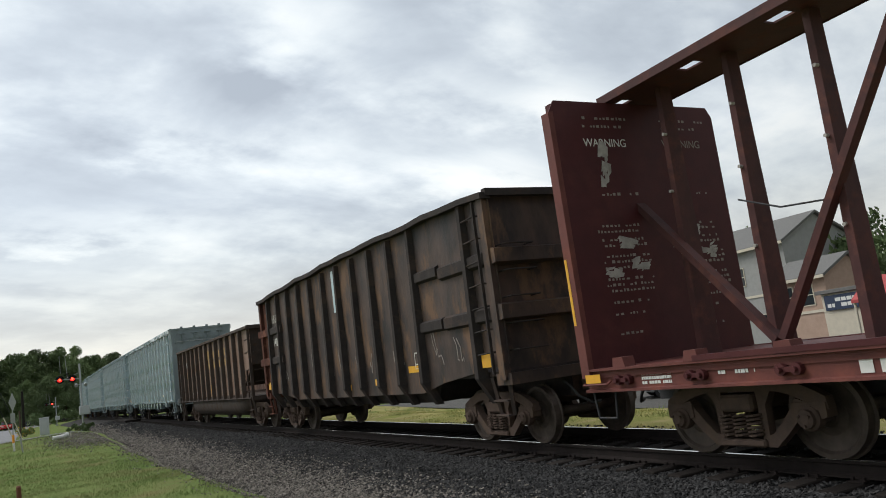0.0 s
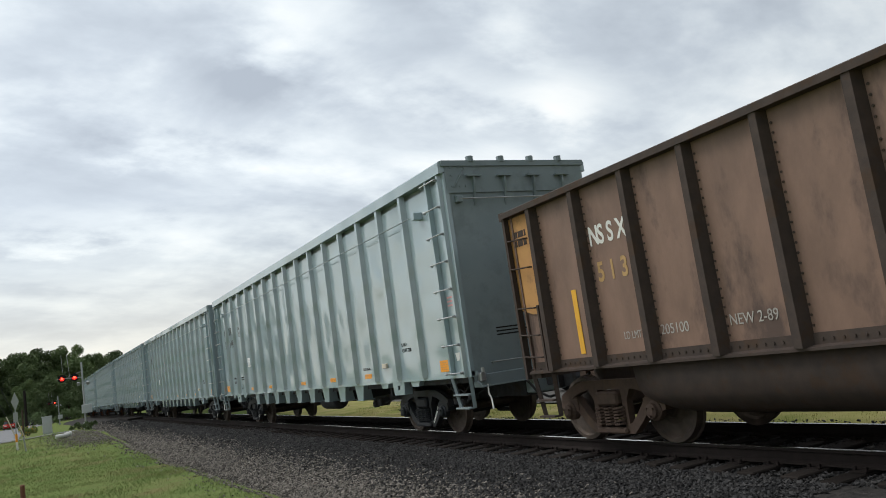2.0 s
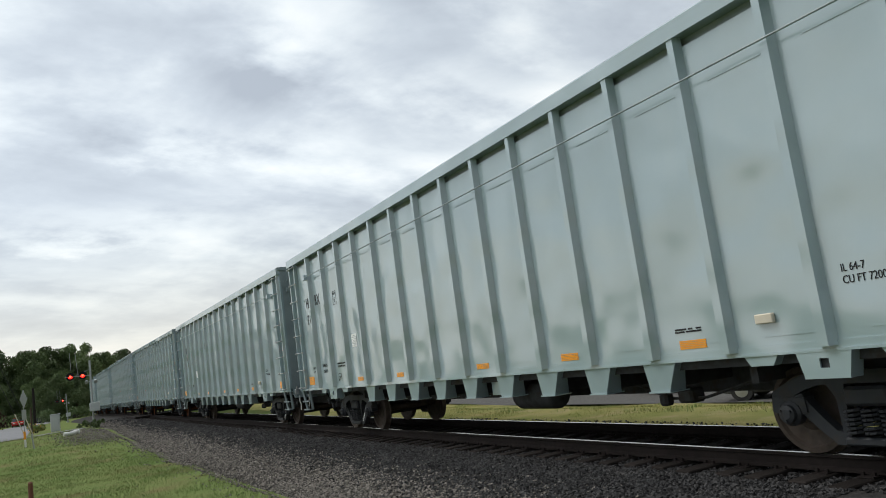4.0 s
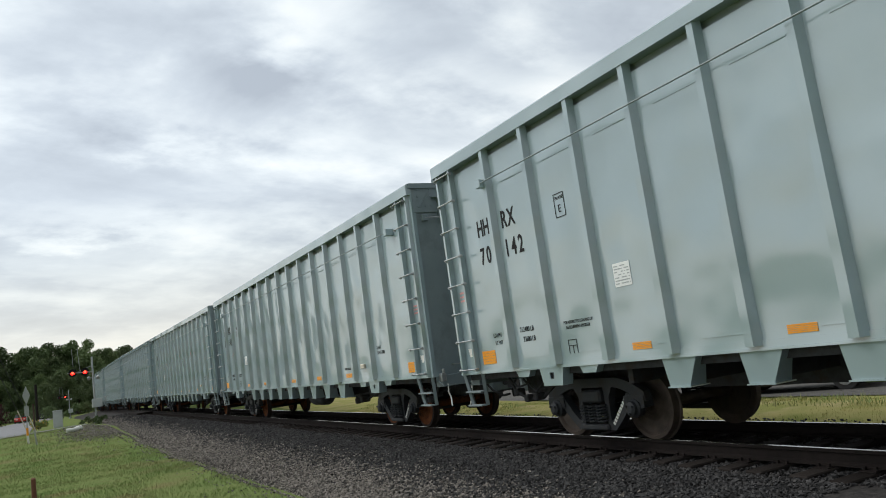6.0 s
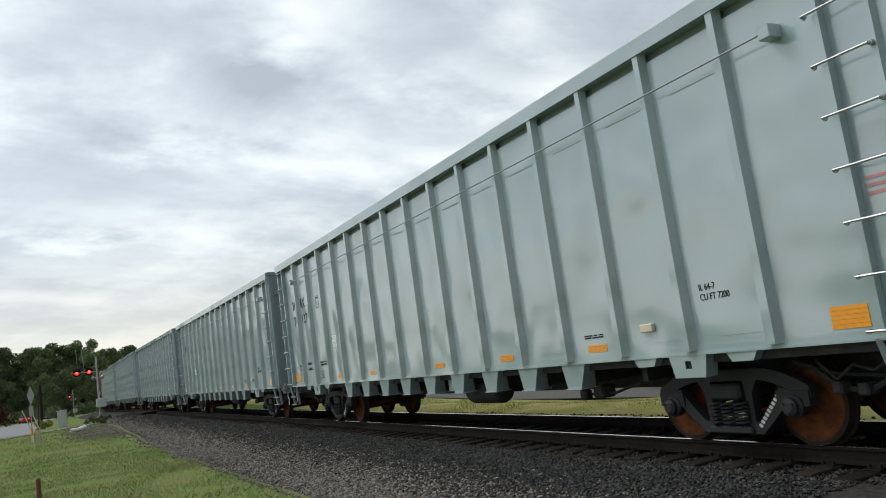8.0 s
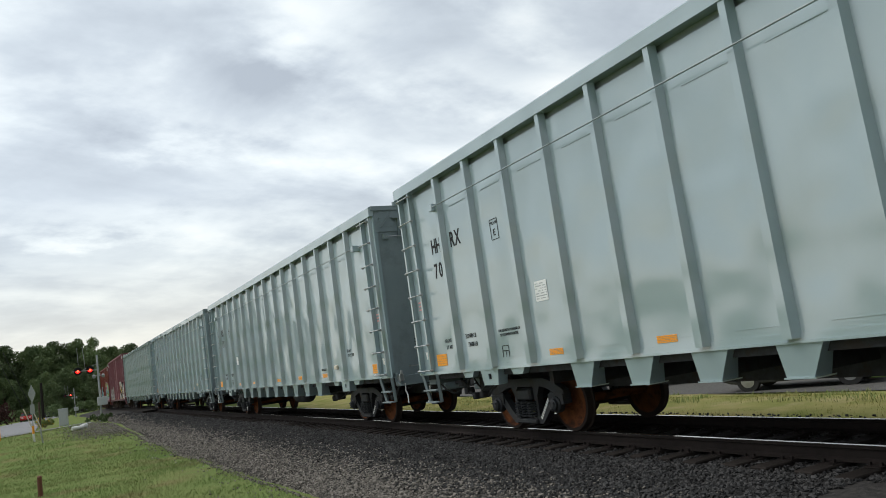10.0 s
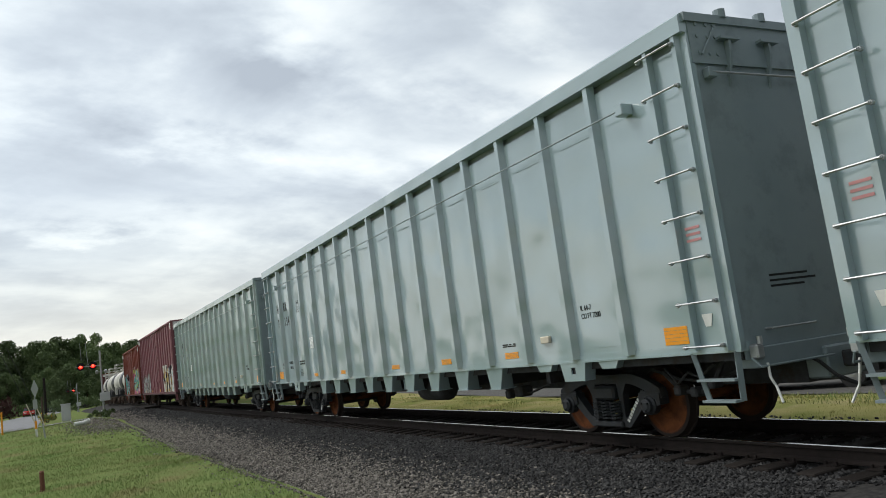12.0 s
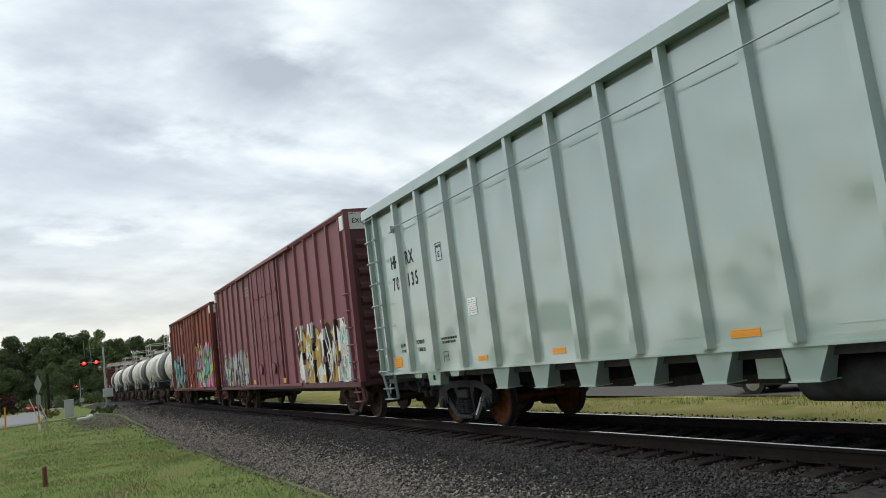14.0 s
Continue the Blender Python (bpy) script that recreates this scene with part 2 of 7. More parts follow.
DARK_STONE = material("dark_granite", (0.027, 0.027, 0.028), 0.75, 0.0, (0.056, 0.053, 0.051), 9.0, 0.6, (0.018, 0.017, 0.017), 2.0, 0.4, bump=0.004, bump_scale=60, sheen=0.15)
BED = material("ballast_bed", (0.035, 0.034, 0.034), 0.95, 0.0, (0.075, 0.07, 0.066), 14.0, 0.8, (0.03, 0.03, 0.03), 6, 0.6, bump=0.03, bump_scale=16, sheen=0.05)
GROUND = material("mown_grass_ground", (0.125, 0.178, 0.060), 0.95, 0.0, (0.175, 0.190, 0.075), 0.55, 0.8, (0.20, 0.150, 0.085), 0.45, 0.5, bump=0.03, bump_scale=14, sheen=0.0)
BLADES = material("grass_blades", (0.185, 0.275, 0.085), 0.8, 0.0, (0.28, 0.29, 0.12), 0.6, 0.9, (0.30, 0.24, 0.13), 0.45, 0.5, sheen=0.2)
DRY_BLADES = material("dry_grass_blades", (0.40, 0.35, 0.14), 0.85, 0.0, (0.22, 0.27, 0.07), 0.9, 0.9, sheen=0.15)
ASPHALT = material("worn_grey_asphalt", (0.23, 0.23, 0.24), 0.9, 0.0, (0.19, 0.19, 0.195), 1.5, 0.7, (0.12, 0.12, 0.12), 0.5, 0.4, bump=0.004, sheen=0.15)
GRAVEL = material("pale_gravel", (0.12, 0.115, 0.107), 0.95, 0.0, (0.065, 0.062, 0.06), 7, 0.8, (0.10, 0.10, 0.095), 1.2, 0.5, bump=0.02, bump_scale=25, sheen=0.1)
LEAF = material("tree_leaves", (0.105, 0.150, 0.068), 0.7, 0.0, (0.13, 0.168, 0.066), 0.5, 0.9, (0.07, 0.108, 0.046), 0.9, 0.6, spread=0.35, sheen=0.25)
LEAF_RED = material("purple_leaves", (0.07, 0.028, 0.024), 0.7, 0.0, (0.045, 0.022, 0.018), 0.5, 0.9, spread=0.2, sheen=0.2)
BARK = material("tree_bark", (0.10, 0.075, 0.055), 0.9, 0.0, (0.06, 0.045, 0.035), 6, 0.8, bump=0.01, sheen=0.1)
GALV = material("galvanised_steel", (0.42, 0.43, 0.44), 0.45, 0.7, (0.33, 0.34, 0.35), 6, 0.6)
POST_RUST = material("rusty_post_steel", (0.19, 0.075, 0.045), 0.85, 0.1, (0.12, 0.05, 0.035), 20, 0.8)
CABINET = material("pale_grey_cabinet_paint", (0.50, 0.52, 0.53), 0.5, 0.2, (0.42, 0.44, 0.45), 3, 0.6)
LAMP_RED = material("lit_red_signal_lens", (0.6, 0.02, 0.01), 0.3, emit=((1.0, 0.012, 0.01), 1.6))
LAMP_CORE = material("hot_signal_core", (0.9, 0.3, 0.1), 0.3, emit=((1.0, 0.09, 0.05), 2.6))
LAMP_OFF = material("unlit_red_lens", (0.12, 0.01, 0.01), 0.2)
CAR_RED = material("red_car_paint", (0.45, 0.025, 0.015), 0.25)
GLASS = material("dark_window_glass", (0.02, 0.025, 0.03), 0.08)
RUBBER = material("black_rubber", (0.02, 0.02, 0.02), 0.8)
SIDING = material("grey_house_siding", (0.33, 0.33, 0.32), 0.8, 0.0, (0.27, 0.27, 0.26), 3, 0.6)
SHINGLE = material("grey_roof_shingles", (0.17, 0.165, 0.16), 0.9, 0.0, (0.11, 0.11, 0.105), 8, 0.7)
SALMON = material("salmon_render_wall", (0.46, 0.33, 0.26), 0.9, 0.0, (0.38, 0.27, 0.21), 3, 0.7, sheen=0.1)
CREAM = material("cream_painted_board", (0.62, 0.56, 0.45), 0.7, 0.0, (0.5, 0.45, 0.37), 4, 0.6)
AWNING = material("faded_red_awning", (0.40, 0.06, 0.06), 0.7, 0.0, (0.3, 0.05, 0.05), 4, 0.5)
BLUE_SIGN = material("dark_blue_sign_board", (0.03, 0.045, 0.09), 0.5)
SKY_PATCH = material("pale_blue_patch_panel", (0.42, 0.55, 0.60), 0.5, 0.0, (0.60, 0.63, 0.62), 2.5, 0.9, (0.12, 0.12, 0.12), 2.5, 0.6)
TEAL = material("teal_spray_paint", (0.07, 0.40, 0.38), 0.6, 0.0, (0.20, 0.42, 0.40), 5, 0.7)
MAGENTA = material("pink_spray_paint", (0.60, 0.09, 0.27), 0.6, 0.0, (0.40, 0.16, 0.25), 5, 0.7)
LIME = material("lime_spray_paint", (0.40, 0.52, 0.09), 0.6, 0.0, (0.45, 0.40, 0.12), 5, 0.7)
BLUEGREY = material("blue_grey_spray_paint", (0.30, 0.37, 0.44), 0.6, 0.0, (0.42, 0.42, 0.40), 5, 0.8)
OCHRE = material("ochre_spray_paint", (0.44, 0.30, 0.06), 0.6, 0.0, (0.34, 0.20, 0.06), 5, 0.8)
LABEL_WHITE = material("clean_white_label", (0.84, 0.85, 0.85), 0.5, 0.0, (0.80, 0.81, 0.81), 12, 0.4)
PALE_PRINT = material("pale_grey_print", (0.42, 0.45, 0.46), 0.6)
CHALK = material("thin_chalk_paint", (0.33, 0.29, 0.26), 0.8, 0.0, (0.22, 0.19, 0.17), 6, 0.9)


# ---- mesh helpers ----
FINE_WORK = ("rivets", "rivet_row", "bolt_heads", "label_print", "side_stencil", "small_stencil", "sill_stencil", "worn_stencil", "scraped_patch",
             "weld_seam", "sign_bars", "end_stencil", "frame_stencil", "chalk_scrawl", "sprayed_shape", "sprayed_outline", "emblem", "crown", "foliage", "blossom")
def part(name, bm, mat, parent=None, label="", smooth=False):
    me = bpy.data.meshes.new(name)
    bm.to_mesh(me)
    bm.free()
    me.materials.append(mat)
    if smooth:
        for p in me.polygons:
            p.use_smooth = True
    ob = new(name, me)
    ob.parent = parent
    if label:
        ob["label"] = label
    if name in FINE_WORK:
        ob["kind"] = "stuff"
    return ob


def alike(name, ob, m, parent):
    """Another object on the same mesh."""
    o = new(name, ob.data)
    o.parent = parent
    o.matrix_basis = m
    if "label" in ob:
        o["label"] = ob["label"]
    return o


def thing(name, label, category, group=""):
    return tagged(new(name), label, category, group)


def box(bm, x0, x1, y0, y1, z0, z1, bevel=0.0):
    vs = [bm.verts.new((x, y, z)) for x in (x0, x1) for y in (y0, y1) for z in (z0, z1)]
    fs = [bm.faces.new([vs[i] for i in f]) for f in ((0, 1, 3, 2), (4, 6, 7, 5), (0, 4, 5, 1), (2, 3, 7, 6), (0, 2, 6, 4), (1, 5, 7, 3))]
    if bevel:
        es = {e for f in fs for e in f.edges}
        bmesh.ops.bevel(bm, geom=list(es), offset=bevel, segments=1, affect="EDGES")
    return vs


def prism(bm, ring_a, ring_b):
    """Two outlines of equal count, joined and capped."""
    a, b = [bm.verts.new(p) for p in ring_a], [bm.verts.new(p) for p in ring_b]
    n = len(a)
    for i in range(n):
        bm.faces.new((a[i], a[(i + 1) % n], b[(i + 1) % n], b[i]))
    bm.faces.new(a[::-1]), bm.faces.new(b)


def slab_x(bm, outline, x0, x1):
    """An outline of (y, z) extruded along x."""
    prism(bm, [(x0, y, z) for y, z in outline], [(x1, y, z) for y, z in outline])


def slab_y(bm, outline, y0, y1):
    prism(bm, [(x, y0, z) for x, z in outline], [(x, y1, z) for x, z in outline])


def slab_z(bm, outline, z0, z1):
    prism(bm, [(x, y, z0) for x, y in outline], [(x, y, z1) for x, y in outline])


def tube(bm, a, b, r, n=8, r2=None):
    a, b = Vector(a), Vector(b)
    q = (b - a).to_track_quat("Z", "Y")
    ring = lambda c, rad: [c + q @ Vector((rad * math.cos(2 * math.pi * i / n), rad * math.sin(2 * math.pi * i / n), 0)) for i in range(n)]
    prism(bm, ring(a, r), ring(b, r if r2 is None else r2))


def bar(bm, a, b, w, d):
    """A straight bar of section w x d from a to b."""
    a, b = Vector(a), Vector(b)
    q = (b - a).to_track_quat("Z", "Y")
    c = [Vector((sx * w / 2, sy * d / 2, 0)) for sx, sy in ((-1, -1), (1, -1), (1, 1), (-1, 1))]
    prism(bm, [a + q @ k for k in c], [b + q @ k for k in c])


def pipe_run(bm, pts, r, n=6):
    for a, b in zip(pts, pts[1:]):
        tube(bm, a, b, r, n)


def lathe_x(bm, profile, n=32, cap=True):
    """A profile of (x, radius) turned about the x axis."""
    rings = [[bm.verts.new((x, r * math.cos(2 * math.pi * i / n), r * math.sin(2 * math.pi * i / n))) for i in range(n)] for x, r in profile]
    for a, b in zip(rings, rings[1:]):
        for i in range(n):
            bm.faces.new((a[i], a[(i + 1) % n], b[(i + 1) % n], b[i]))
    if cap:
        bm.faces.new(rings[0][::-1]), bm.faces.new(rings[-1])


def B():
    return bmesh.new()


def lettering(name, words, size, mat, parent, x, y, z, squeeze=1.0, bold=0.0):
    """Flat letters on a side that faces -x; y is where the first letter starts."""
    cu = bpy.data.curves.new(name, "FONT")
    cu.body, cu.size, cu.extrude, cu.offset = words, size * 1.4, 0.0015, bold
    tmp = bpy.data.objects.new(name, cu)
    scene.collection.objects.link(tmp)
    dg = bpy.context.evaluated_depsgraph_get()
    me = bpy.data.meshes.new_from_object(tmp.evaluated_get(dg))
    bpy.data.objects.remove(tmp)
    me.materials.clear()
    me.materials.append(mat)
    me.transform(Matrix(((0, 0, -1, x), (-squeeze, 0, 0, y), (0, 1, 0, z), (0, 0, 0, 1))))
    ob = new(name, me)
    ob.parent = parent
    return ob


def car_marks(words, size, mat, parent, x, y, z, squeeze=0.72, pitch=1.0):
    for i, c in enumerate(words):
        if c != " ":
            lettering("car_mark", c, size, mat, parent, x, y - i * size * pitch * squeeze, z, squeeze, 0.008)


def side_plate(name, mat, parent, x, y0, y1, z0, z1, label="", t=0.004):
    bm = B()
    box(bm, x - t, x, min(y0, y1), max(y0, y1), z0, z1)
    return part(name, bm, mat, parent, label)


def bars_text(name, mat, parent, x, y0, y1, z0, z1, rows, seed, gap=0.35):
    """Unreadable lettering as plain broken bars."""
    rng = random.Random(seed)
    bm = B()
    hgt = (z1 - z0) / rows
    for i in range(rows):
        zb = z1 - (i + 1) * hgt + hgt * gap * 0.5
        y = max(y0, y1)
        while y > min(y0, y1):
            w = hgt * rng.uniform(0.4, 1.1)
            if rng.random() > 0.18:
                box(bm, x - 0.003, x, max(min(y0, y1), y - w), y, zb, zb + hgt * (1 - gap))
            y -= w + hgt * 0.16
    return part(name, bm, mat, parent)


# ---- the line of the track ----
CENTRE_X = 7.913
SPEED = 15.4


def build_line():
    step, pts = 0.5, []
    x, z, y = CENTRE_X, 0.0, 0.0
    fwd = [(0.0, x, 0.0, 0.0)]
    for i in range(900):
        slope = -4.57e-4 * y if y < 45 else -0.0206 if y < 108 else -0.0206 + (y - 108) / 330
        if y < 45:
            rise = 3.5e-4 * (2 * y * (1 + y / 40) - y * y / 40) / (1 + y / 40) ** 2
        else:
            rise = 0.0118 * max(0.0, 1 - (y - 45) / 60)
        run = step / math.sqrt(1 + slope * slope)
        y += run
        x += slope * run
        z += rise * run
        fwd.append((step * (i + 1), x, y, z))
    return np.array(fwd)


LINE = build_line()


def line_at(s):
    """Place on the track's middle at the distance s along it, at rail height."""
    if s <= 0:
        return Vector((CENTRE_X, s, 0))
    return Vector([float(np.interp(s, LINE[:, 0], LINE[:, i])) for i in (1, 2, 3)])


def line_pose(s, half):
    a, b = line_at(s - half), line_at(s + half)
    d = b - a
    c = (a + b) / 2
    return pose(c.x, c.y, c.z, math.degrees(math.atan2(d.z, math.hypot(d.x, d.y))), 0, math.degrees(math.atan2(-d.x, d.y)))


def line_x(y):
    return CENTRE_X if y <= 0 else float(np.interp(y, LINE[:, 2], LINE[:, 1]))


def line_z(y):
    return 0.0 if y <= 0 else float(np.interp(y, LINE[:, 2], LINE[:, 3]))


def smooth(a, b, v):
    t = min(1.0, max(0.0, (v - a) / (b - a)))
    return t * t * (3 - 2 * t)


# ---- ground ----
def ground_z(x, y):
    z = -0.45 + 0.80 * smooth(24, 62, y)
    if y > 62:
        z -= 0.12 * smooth(62, 150, y)
    if x > 0:
        d = x - line_x(y)
        dip = 1 - (smooth(3.0, 6.0, -d) if d < 0 else smooth(1.9, 2.9, d))
        z = z * (1 - dip) + min(z, line_z(y) - 0.55) * dip
    z += 0.05 * noise.noise((x * 0.25, y * 0.25, 0.3)) * (1 - smooth(60, 120, y))
    if x > 12:
        z -= 0.45 * smooth(13.5, 17.5, x)
    return z


def sheet(name, xs, ys, height, mat, lift=0.0):
    verts = [(x, y, height(x, y) + lift) for y in ys for x in xs]
    n = len(xs)
    faces = [(j * n + i, j * n + i + 1, (j + 1) * n + i + 1, (j + 1) * n + i) for j in range(len(ys) - 1) for i in range(n - 1)]
    me = bpy.data.meshes.new(name)
    me.from_pydata(verts, [], faces)
    me.materials.append(mat)
    for p in me.polygons:
        p.use_smooth = True
    return new(name, me)


def steps(a, b, d):
    return [a + d * i for i in range(int(round((b - a) / d)) + 1)]


xs = [-2500, -1200, -500, -200, -100, -60, -40, -30] + steps(-24, 34, 1.0) + [40, 48, 60, 80, 120, 200, 500, 1200, 2500]
ys = [-2500, -1000, -300, -100, -50, -30, -20, -14, -10] + steps(-6, 90, 1.0) + steps(94, 140, 4) + steps(150, 300, 10) + [350, 500, 1000, 2500]
tagged(sheet("ground", xs, ys, ground_z, GROUND), "uneven mown green and straw-coloured grass verge", "ground", kind="structure")


def build_ballast():
    section = [(-4.55, -0.62), (-4.3, -0.47), (-2.3, -0.24), (-1.45, -0.215), (-1.2, -0.225), (1.2, -0.225), (1.45, -0.215), (1.7, -0.25), (2.4, -0.47), (2.7, -0.62)]
    verts, faces = [], []
    dist = steps(-60, 60, 1.0) + steps(64, 380, 4.0)
    for s in dist:
        m = line_pose(s, 0.5)
        for u, v in section:
            wob = 0.10 * noise.noise((u, s * 0.35, 1.7)) if abs(u) > 3 else 0
            verts.append(m @ Vector((u + wob, 0, v + 0.4 * wob)))
    n = len(section)
    for j in range(len(dist) - 1):
        for i in range(n - 1):
            faces.append((j * n + i, j * n + i + 1, (j + 1) * n + i + 1, (j + 1) * n + i))
    me = bpy.data.meshes.new("ballast_bed")
    me.from_pydata(verts, [], faces)
    me.materials.append(BED)
    tagged(new("ballast_bed", me), "dark grey crushed stone ballast bed under the track", "ballast", kind="structure")


build_ballast()


def height_of_ballast(u):
    return float(np.interp(abs(u), (1.2, 1.45, 2.3, 4.3, 4.55), (-0.225, -0.215, -0.24, -0.47, -0.62)))


def build_stones():
    """Loose crushed stone over the near shoulder and between the sleepers."""
    rng = np.random.default_rng(4)
    base = [(-1, 0, 0), (1, 0, 0), (0, -1, 0), (0, 1, 0), (0, 0, -1), (0, 0, 1)]
    tri = [(0, 2, 5), (2, 1, 5), (1, 3, 5), (3, 0, 5), (2, 0, 4), (1, 2, 4), (3, 1, 4), (0, 3, 4)]
    base, tri = np.array(base, float), np.array(tri)
    places = []
    for s0, s1, u0, u1, per in ((5, 15, -4.55, -1.33, 1300), (15, 26, -4.6, -1.33, 820), (26, 38, -4.65, -1.33, 400), (38, 52, -4.65, -1.33, 180), (52, 76, -4.5, -1.33, 70), (4, 30, -1.33, -0.85, 700), (3, 24, -1.2, 1.2, 120), (3, 20, 1.2, 2.4, 60)):
        k = int((s1 - s0) * (u1 - u0) * per)
        places.append(np.stack([rng.uniform(s0, s1, k), rng.uniform(u0, u1, k)], 1))
    stray = np.stack([rng.uniform(6, 40, 900), -4.4 - rng.exponential(0.28, 900)], 1)
    places.append(stray)
    places.append(np.stack([rng.normal(48, 3.2, 5200), rng.normal(-5.7, 0.75, 5200)], 1))
    places = np.concatenate(places)
    k = len(places)
    size = rng.uniform(0.011, 0.030, k) * np.where(places[:, 0] > 26, 1.6, 1.0) * np.where(places[:, 0] > 52, 1.5, 1.0)
    vv = np.repeat(base[None], k, 0) * rng.uniform(0.6, 1.25, (k, 6, 1)) + rng.normal(0, 0.18, (k, 6, 3))
    ang = rng.uniform(0, 6.283, (k, 2))
    c, s = np.cos(ang[:, :1]), np.sin(ang[:, :1])
    vx, vy = vv[..., 0] * c - vv[..., 1] * s, vv[..., 0] * s + vv[..., 1] * c
    c, s = np.cos(ang[:, 1:]), np.sin(ang[:, 1:])
    vy, vz = vy * c - vv[..., 2] * s, vy * s + vv[..., 2] * c
    vv = np.stack([vx, vy, vz * 0.8], 2) * size[:, None, None]
    mid = []
    for (sy, u), r in zip(places, size):
        p = line_at(sy)
        z = p.z + height_of_ballast(u) if u > -4.5 else max(p.z + height_of_ballast(u), ground_z(p.x + u, sy))
        mid.append((p.x + u, p.y, z + r * 0.45))
    vv += np.array(mid)[:, None, :]
    # Stones nearer the rails get the darker granite, with a scattered border.
    railside = places[:, 1] + rng.normal(0, 0.45, k) > -3.1
    for pick, mat, name, label in ((railside, DARK_STONE, "grimy_ballast_stones", "loose darker crushed stones beside the rails"), (~railside, STONE, "ballast_stones", "loose brownish grey crushed stones of the outer shoulder")):
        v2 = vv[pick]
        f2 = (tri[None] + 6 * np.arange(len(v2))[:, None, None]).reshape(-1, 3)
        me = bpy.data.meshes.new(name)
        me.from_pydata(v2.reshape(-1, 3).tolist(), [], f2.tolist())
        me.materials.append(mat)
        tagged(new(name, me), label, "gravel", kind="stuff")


def island_shades(mat):
    """Each stone its own shade of grey."""
    nt = mat.node_tree
    b = nt.nodes["Principled BSDF"]
    old = b.inputs["Base Color"].links[0].from_socket
    g = nt.nodes.new("ShaderNodeNewGeometry")
    r = nt.nodes.new("ShaderNodeMapRange")
    r.inputs[3].default_value, r.inputs[4].default_value = 0.35, 2.1
    h = nt.nodes.new("ShaderNodeHueSaturation")
    nt.links.new(g.outputs["Random Per Island"], r.inputs[0])
    nt.links.new(r.outputs[0], h.inputs["Value"])
    nt.links.new(old, h.inputs["Color"])
    nt.links.new(h.outputs[0], b.inputs["Base Color"])


island_shades(STONE)
island_shades(DARK_STONE)
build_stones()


def build_track():
    track = tagged(new("railway_track"), "single railway track with rusty rails on dark timber sleepers", "railway track", kind="structure")
    web = [(-0.07, -0.17), (0.07, -0.17), (0.07, -0.155), (0.012, -0.13), (0.012, -0.045), (0.036, -0.035), (0.036, -0.003), (-0.036, -0.003), (-0.036, -0.035), (-0.012, -0.045), (-0.012, -0.13), (-0.07, -0.155)]
    dist = steps(-60, 60, 2.0) + steps(64, 380, 4.0)
    for off in (-0.755, 0.755):
        for name, sec, mat, lab in (("rail", web, RAIL_STEEL, ""), ("rail_head", [(-0.026, -0.006), (0.026, -0.006), (0.026, 0.0), (-0.026, 0.0)], RAIL_TOP, "polished bright running surface")):
            verts, faces, n = [], [], len(sec)
            for s in dist:
                m = line_pose(s, 0.5)
                verts += [m @ Vector((off + u, 0, v)) for u, v in sec]
            for j in range(len(dist) - 1):
                for i in range(n):
                    faces.append((j * n + i, j * n + (i + 1) % n, (j + 1) * n + (i + 1) % n, (j + 1) * n + i))
            me = bpy.data.meshes.new(name)
            me.from_pydata(verts, [], faces)
            me.materials.append(mat)
            o = new(name, me)
            o.parent = track
            if lab:
                o["label"] = lab
    bm = B()
    box(bm, -1.3, 1.3, -0.115, 0.115, -0.18, 0.0, 0.012)
    tie = part("sleeper", bm, TIE, track)
    bm = B()
    box(bm, -0.19, 0.19, -0.09, 0.09, 0, 0.015)
    for u in (-0.13, 0.13):
        for v in (-0.06, 0.06):
            box(bm, u - 0.015, u + 0.015, v - 0.015, v + 0.015, 0.015, 0.05)
    plate = part("tie_plate", bm, RAIL_STEEL, track)
    rng = random.Random(8)
    first = True
    s = -12.0
    while s < 78:
        m = line_pose(s, 0.5) @ pose(rng.uniform(-0.05, 0.05), 0, -0.180 + rng.uniform(-0.01, 0.008), 0, 0, rng.uniform(-1.2, 1.2))
        if first:
            tie.matrix_basis = m
        else:
            alike("sleeper", tie, m, track)
        if -2 < s < 34:
            for k, off in enumerate((-0.755, 0.755)):
                mm = line_pose(s, 0.5) @ pose(off, 0, -0.184)
                alike("tie_plate", plate, mm, track)
        first = False
        s += 0.52
    plate.matrix_basis = line_pose(-3.0, 0.5) @ pose(-0.755, 0, -0.184)


# ---- freight car running gear ----
def wheelset(parent, mat):
    bm = B()
    for sgn in (-1, 1):
        prof = [(0.70, 0.10), (0.70, 0.36), (0.685, 0.40), (0.685, 0.485), (0.705, 0.485), (0.72, 0.462), (0.815, 0.452), (0.82, 0.40), (0.785, 0.375), (0.775, 0.22), (0.80, 0.14), (0.83, 0.12), (0.83, 0.08)]
        lathe_x(bm, [(sgn * x, r) for x, r in prof], 36)
    tube(bm, (-1.02, 0, 0), (1.02, 0, 0), 0.075, 12)
    o = part("wheelset", bm, mat, parent, smooth=False)
    return o


